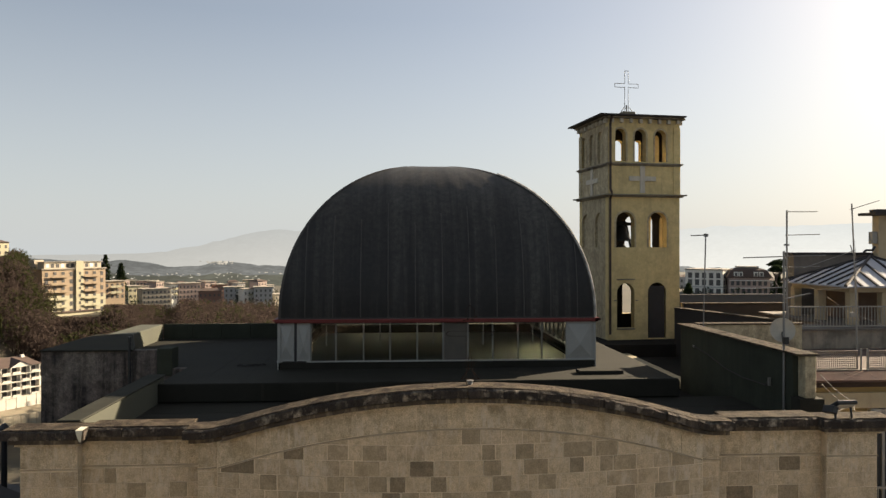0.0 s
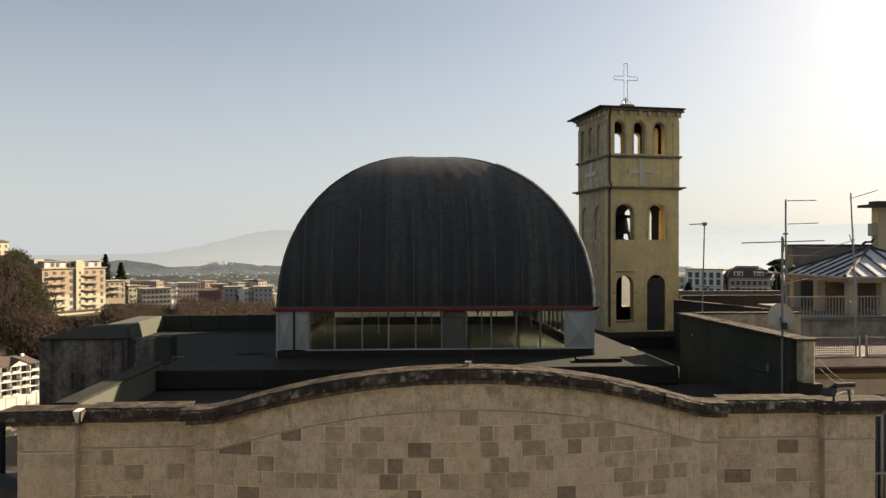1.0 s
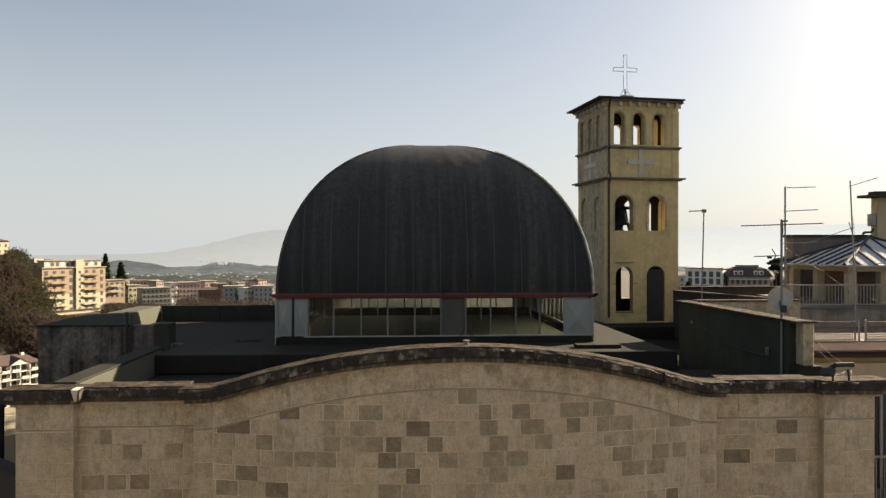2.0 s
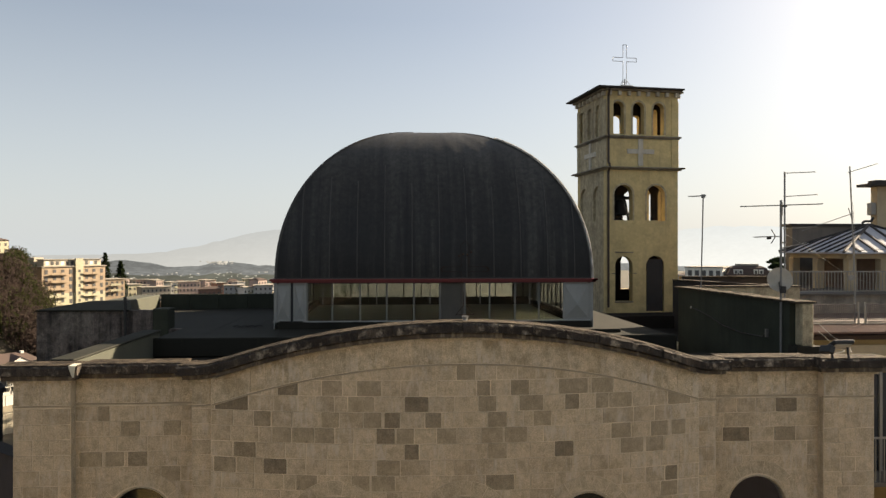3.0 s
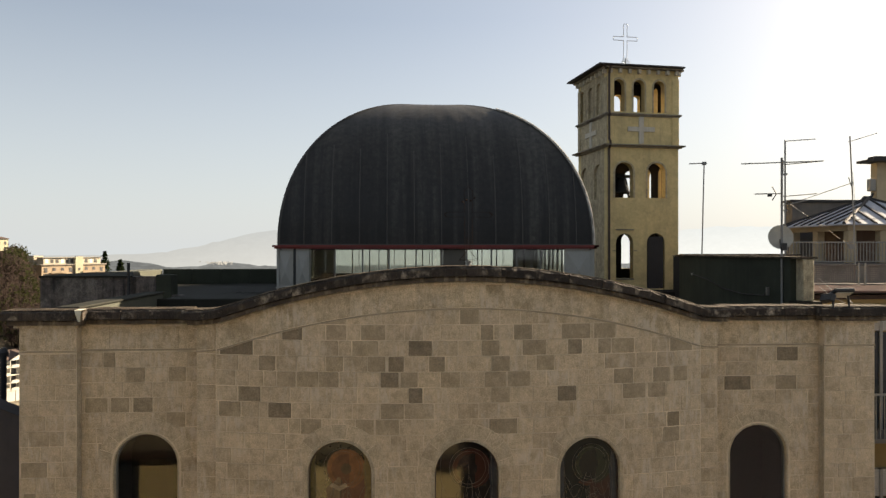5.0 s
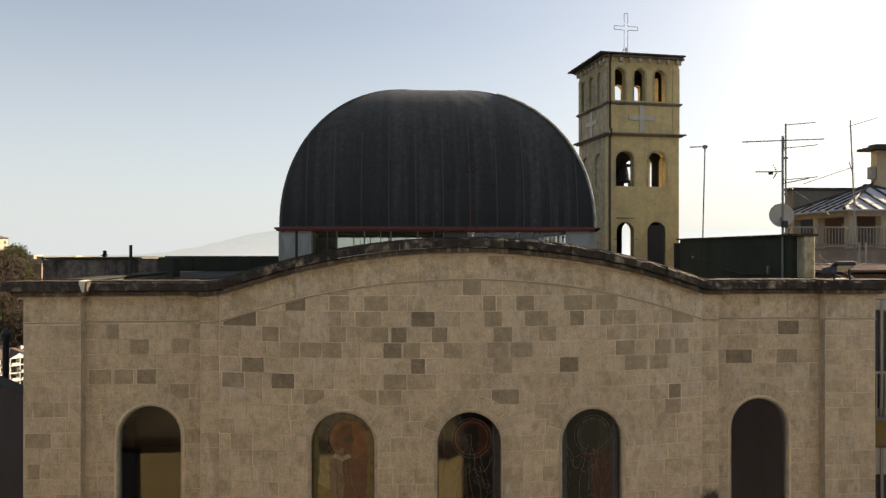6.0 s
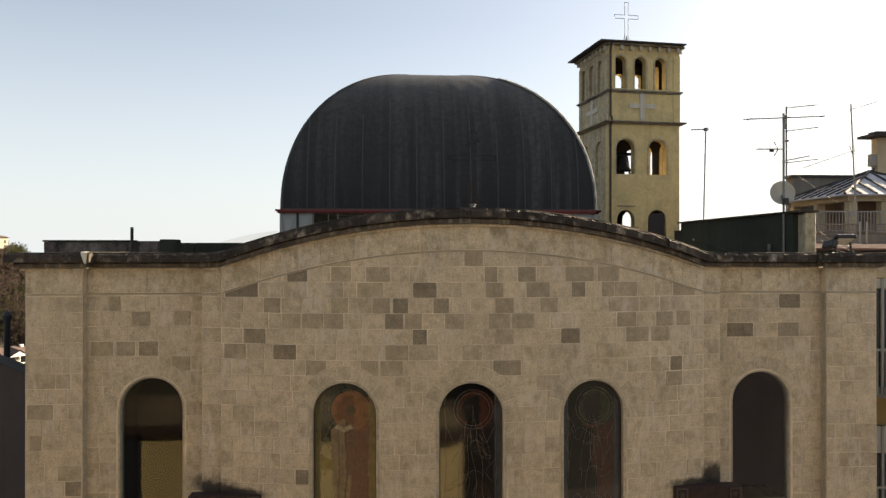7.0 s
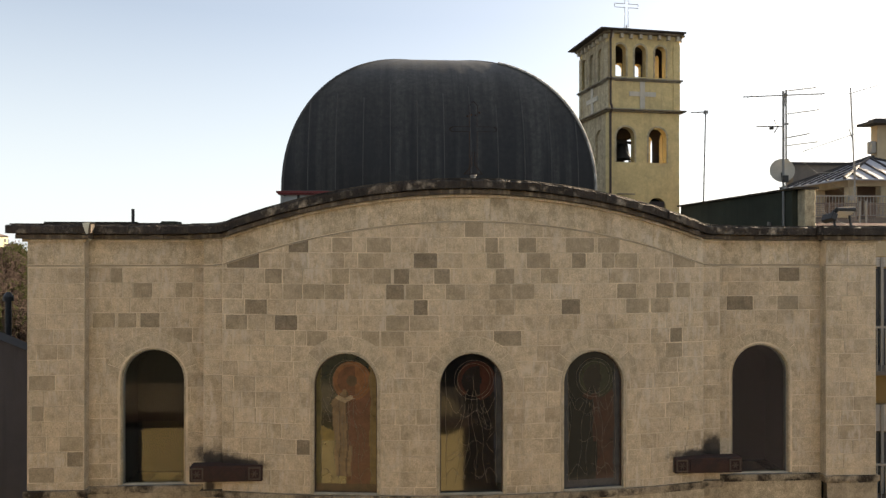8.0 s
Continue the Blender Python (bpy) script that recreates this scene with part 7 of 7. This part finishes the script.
def stone_mesh(name, us, lo, hi, proud=0.005, mat=None):
    """A facing stone from its outline: stations us with lower and upper edge."""
    verts, faces = [], []
    n = len(us)
    for i in range(n):
        verts += [(us[i], -proud, lo[i]), (us[i], -proud, hi[i]), (us[i], 0.0, lo[i]), (us[i], 0.0, hi[i])]
    for i in range(n - 1):
        a, b = 4 * i, 4 * i + 4
        faces += [(a, b, b + 1, a + 1), (a, a + 2, b + 2, b), (a + 1, b + 1, b + 3, a + 3)]
    faces += [(0, 1, 3, 2), (4 * n - 4, 4 * n - 2, 4 * n - 1, 4 * n - 3)]
    me = bpy.data.meshes.new(name)
    me.from_pydata(verts, [], faces)
    me.materials.append(mat or STONE)
    return me


def worn_block(width, height, mat, seed):
    """A squared stone with chipped corners and uneven edges, standing on z = 0 and centred on x = 0."""
    r = random.Random(seed)
    w, g = width / 2, 0.008
    c = [r.choice((0.003, 0.005, 0.008, 0.016)) for _ in range(4)]
    j = lambda: r.uniform(-0.0045, 0.0045)
    line = [(-w + c[0], g), (-w * 0.3, g + j()), (w * 0.35, g + j()), (w - c[1], g), (w, g + c[1]), (w + j(), height * 0.5), (w, height - g - c[2]), (w - c[2], height - g),
            (w * 0.3, height - g + j()), (-w * 0.35, height - g + j()), (-w + c[3], height - g), (-w, height - g - c[3]), (-w + j(), height * 0.5), (-w, g + c[0])]
    n = len(line)
    verts = [(x * 0.994, -0.007, 0.002 + z * 0.99) for x, z in line] + [(x, -0.003, z) for x, z in line] + [(x, 0.001, z) for x, z in line]
    faces = [tuple(range(n))]
    for b in (0, n):
        faces += [(b + i, b + n + i, b + n + (i + 1) % n, b + (i + 1) % n) for i in range(n)]
    me = bpy.data.meshes.new("stone_block")
    me.from_pydata(verts, [], faces)
    me.materials.append(mat)
    return me


SHARED = {}
rng = random.Random(11)
for pi, (name, a, b) in enumerate(SEGMENTS):
    mid = (a + b) / 2
    bowed = abs(mid - XC) < 1
    wins = [(x, SIDE_SPRING if y else SPRING) for x, y in WINDOWS if a < x < b]
    for k in range(-3, 15):
        z1 = FIRST - COURSE * k
        z0 = max(z1 - COURSE, LEDGE + 0.004)
        if z0 >= z1 - 0.03:
            continue
        if z0 > STRING + rise(XC) * bowed - 0.02:
            continue
        u = a
        first = True
        while u < b - 0.01:
            w = rng.choice((0.26, 0.30, 0.34, 0.38, 0.38, 0.42, 0.46, 0.54, 0.62))
            if first:
                w *= rng.choice((0.6, 0.8, 1.0))
                first = False
            w = round(w, 2)
            e = u + w
            if e > b - 0.18:
                e = b
            ahead = [(m0, m1) for m0, m1, mk, tone in MARKED if mk == k and a <= m0 and m1 <= b + 0.02 and m0 > u - 0.012]
            if ahead:
                m0, m1 = min(ahead)
                e = m1 if m0 - u < 0.012 else m0 if m0 < e + 0.16 else e
            # keep clear of the windows
            pieces = [(u, e)]
            for wx, ws in wins:
                R0, R1 = RADIUS + 0.05, RADIUS + 0.30
                if z1 <= ws + 0.16:
                    nxt = []
                    for p, q in pieces:
                        if q <= wx - R0 or p >= wx + R0:
                            nxt.append((p, q))
                        else:
                            if p < wx - R0 - 0.04:
                                nxt.append((p, wx - R0))
                            if q > wx + R0 + 0.04:
                                nxt.append((wx + R0, q))
                    pieces = nxt
            for p, q in pieces:
                p, q = p + 0.008, q - 0.008
                if q - p < 0.03:
                    continue
                n = 9
                us = [p + (q - p) * i / n for i in range(n + 1)]
                lo, hi = [], []
                cut = False
                for v in us:
                    l, h = z0 + 0.008, z1 - 0.008
                    top = STRING - 0.008 + (rise(v) if bowed else rise(v))
                    if h > top:
                        h, cut = top, True
                    for wx, ws in wins:
                        R1 = RADIUS + 0.30
                        if z1 > ws + 0.16 and abs(v - wx) < R1:
                            c = ws + math.sqrt(R1 * R1 - (v - wx) ** 2) + 0.006
                            if c > l:
                                l, cut = c, True
                    lo.append(l)
                    hi.append(max(h, l))
                if max(h - l for l, h in zip(lo, hi)) < 0.02:
                    continue
                um, zm = (p + q) / 2, z0
                proud = 0.005
                tone = next((m for m0, m1, mk, m in MARKED if mk == k and m0 - 0.01 <= p and q <= m1 + 0.01 and a < (m0 + m1) / 2 < b), 0)
                mat = (STONE, STONE_MID, STONE_DARK)[tone]
                if cut or abs(z1 - z0 - COURSE) > 0.01:
                    keep = [i for i in range(n + 1) if hi[i] - lo[i] > 0.002 or (i and hi[i - 1] - lo[i - 1] > 0.002) or (i < n and hi[i + 1] - lo[i + 1] > 0.002)]
                    me = stone_mesh("stone_block", [us[i] - um for i in keep], [lo[i] - zm for i in keep], [hi[i] - zm for i in keep], proud, mat)
                else:
                    key = (round(q - p, 2), tone, rng.randrange(4))
                    if key not in SHARED:
                        SHARED[key] = worn_block(key[0], COURSE, mat, int(key[0] * 1000) + 7 * tone + 131 * key[2])
                    me = SHARED[key]
                o = new("stone_block", me)
                o.parent = panels[pi]
                yf = bow(um) if bowed else front(mid)
                o.matrix_basis = pose(um, yf + (0.0 if not bowed else 0.001) + rng.uniform(-0.0015, 0.0015), zm, 0, 0, math.degrees(math.atan(2 * 0.0253 * (um - XC))) if bowed else 0)
            u = e
    # ring of wedge stones round each arch
    for wx, ws in wins:
        for k in range(9):
            t0, t1 = math.pi * k / 9 + 0.008, math.pi * (k + 1) / 9 - 0.008
            bm = bmesh.new()
            r0, r1 = RADIUS + 0.05, RADIUS + 0.296
            arc = [t0 + (t1 - t0) * i / 4 for i in range(5)]
            yy = lambda u: (bow(u) if bowed else front(mid))
            rows = []
            for r in (r0, r1):
                rows.append([[bm.verts.new((wx - r * math.cos(t), yy(wx - r * math.cos(t)) + d, ws + r * math.sin(t))) for t in arc] for d in (-0.005, 0.0)])
            for i in range(4):
                bm.faces.new((rows[0][0][i], rows[0][0][i + 1], rows[1][0][i + 1], rows[1][0][i]))
                bm.faces.new((rows[0][0][i], rows[0][0][i + 1], rows[0][1][i + 1], rows[0][1][i]))
                bm.faces.new((rows[1][0][i], rows[1][0][i + 1], rows[1][1][i + 1], rows[1][1][i]))
            for i in (0, 4):
                bm.faces.new((rows[0][0][i], rows[1][0][i], rows[1][1][i], rows[0][1][i]))
            part("voussoir", bm, STONE_RING, panels[pi])
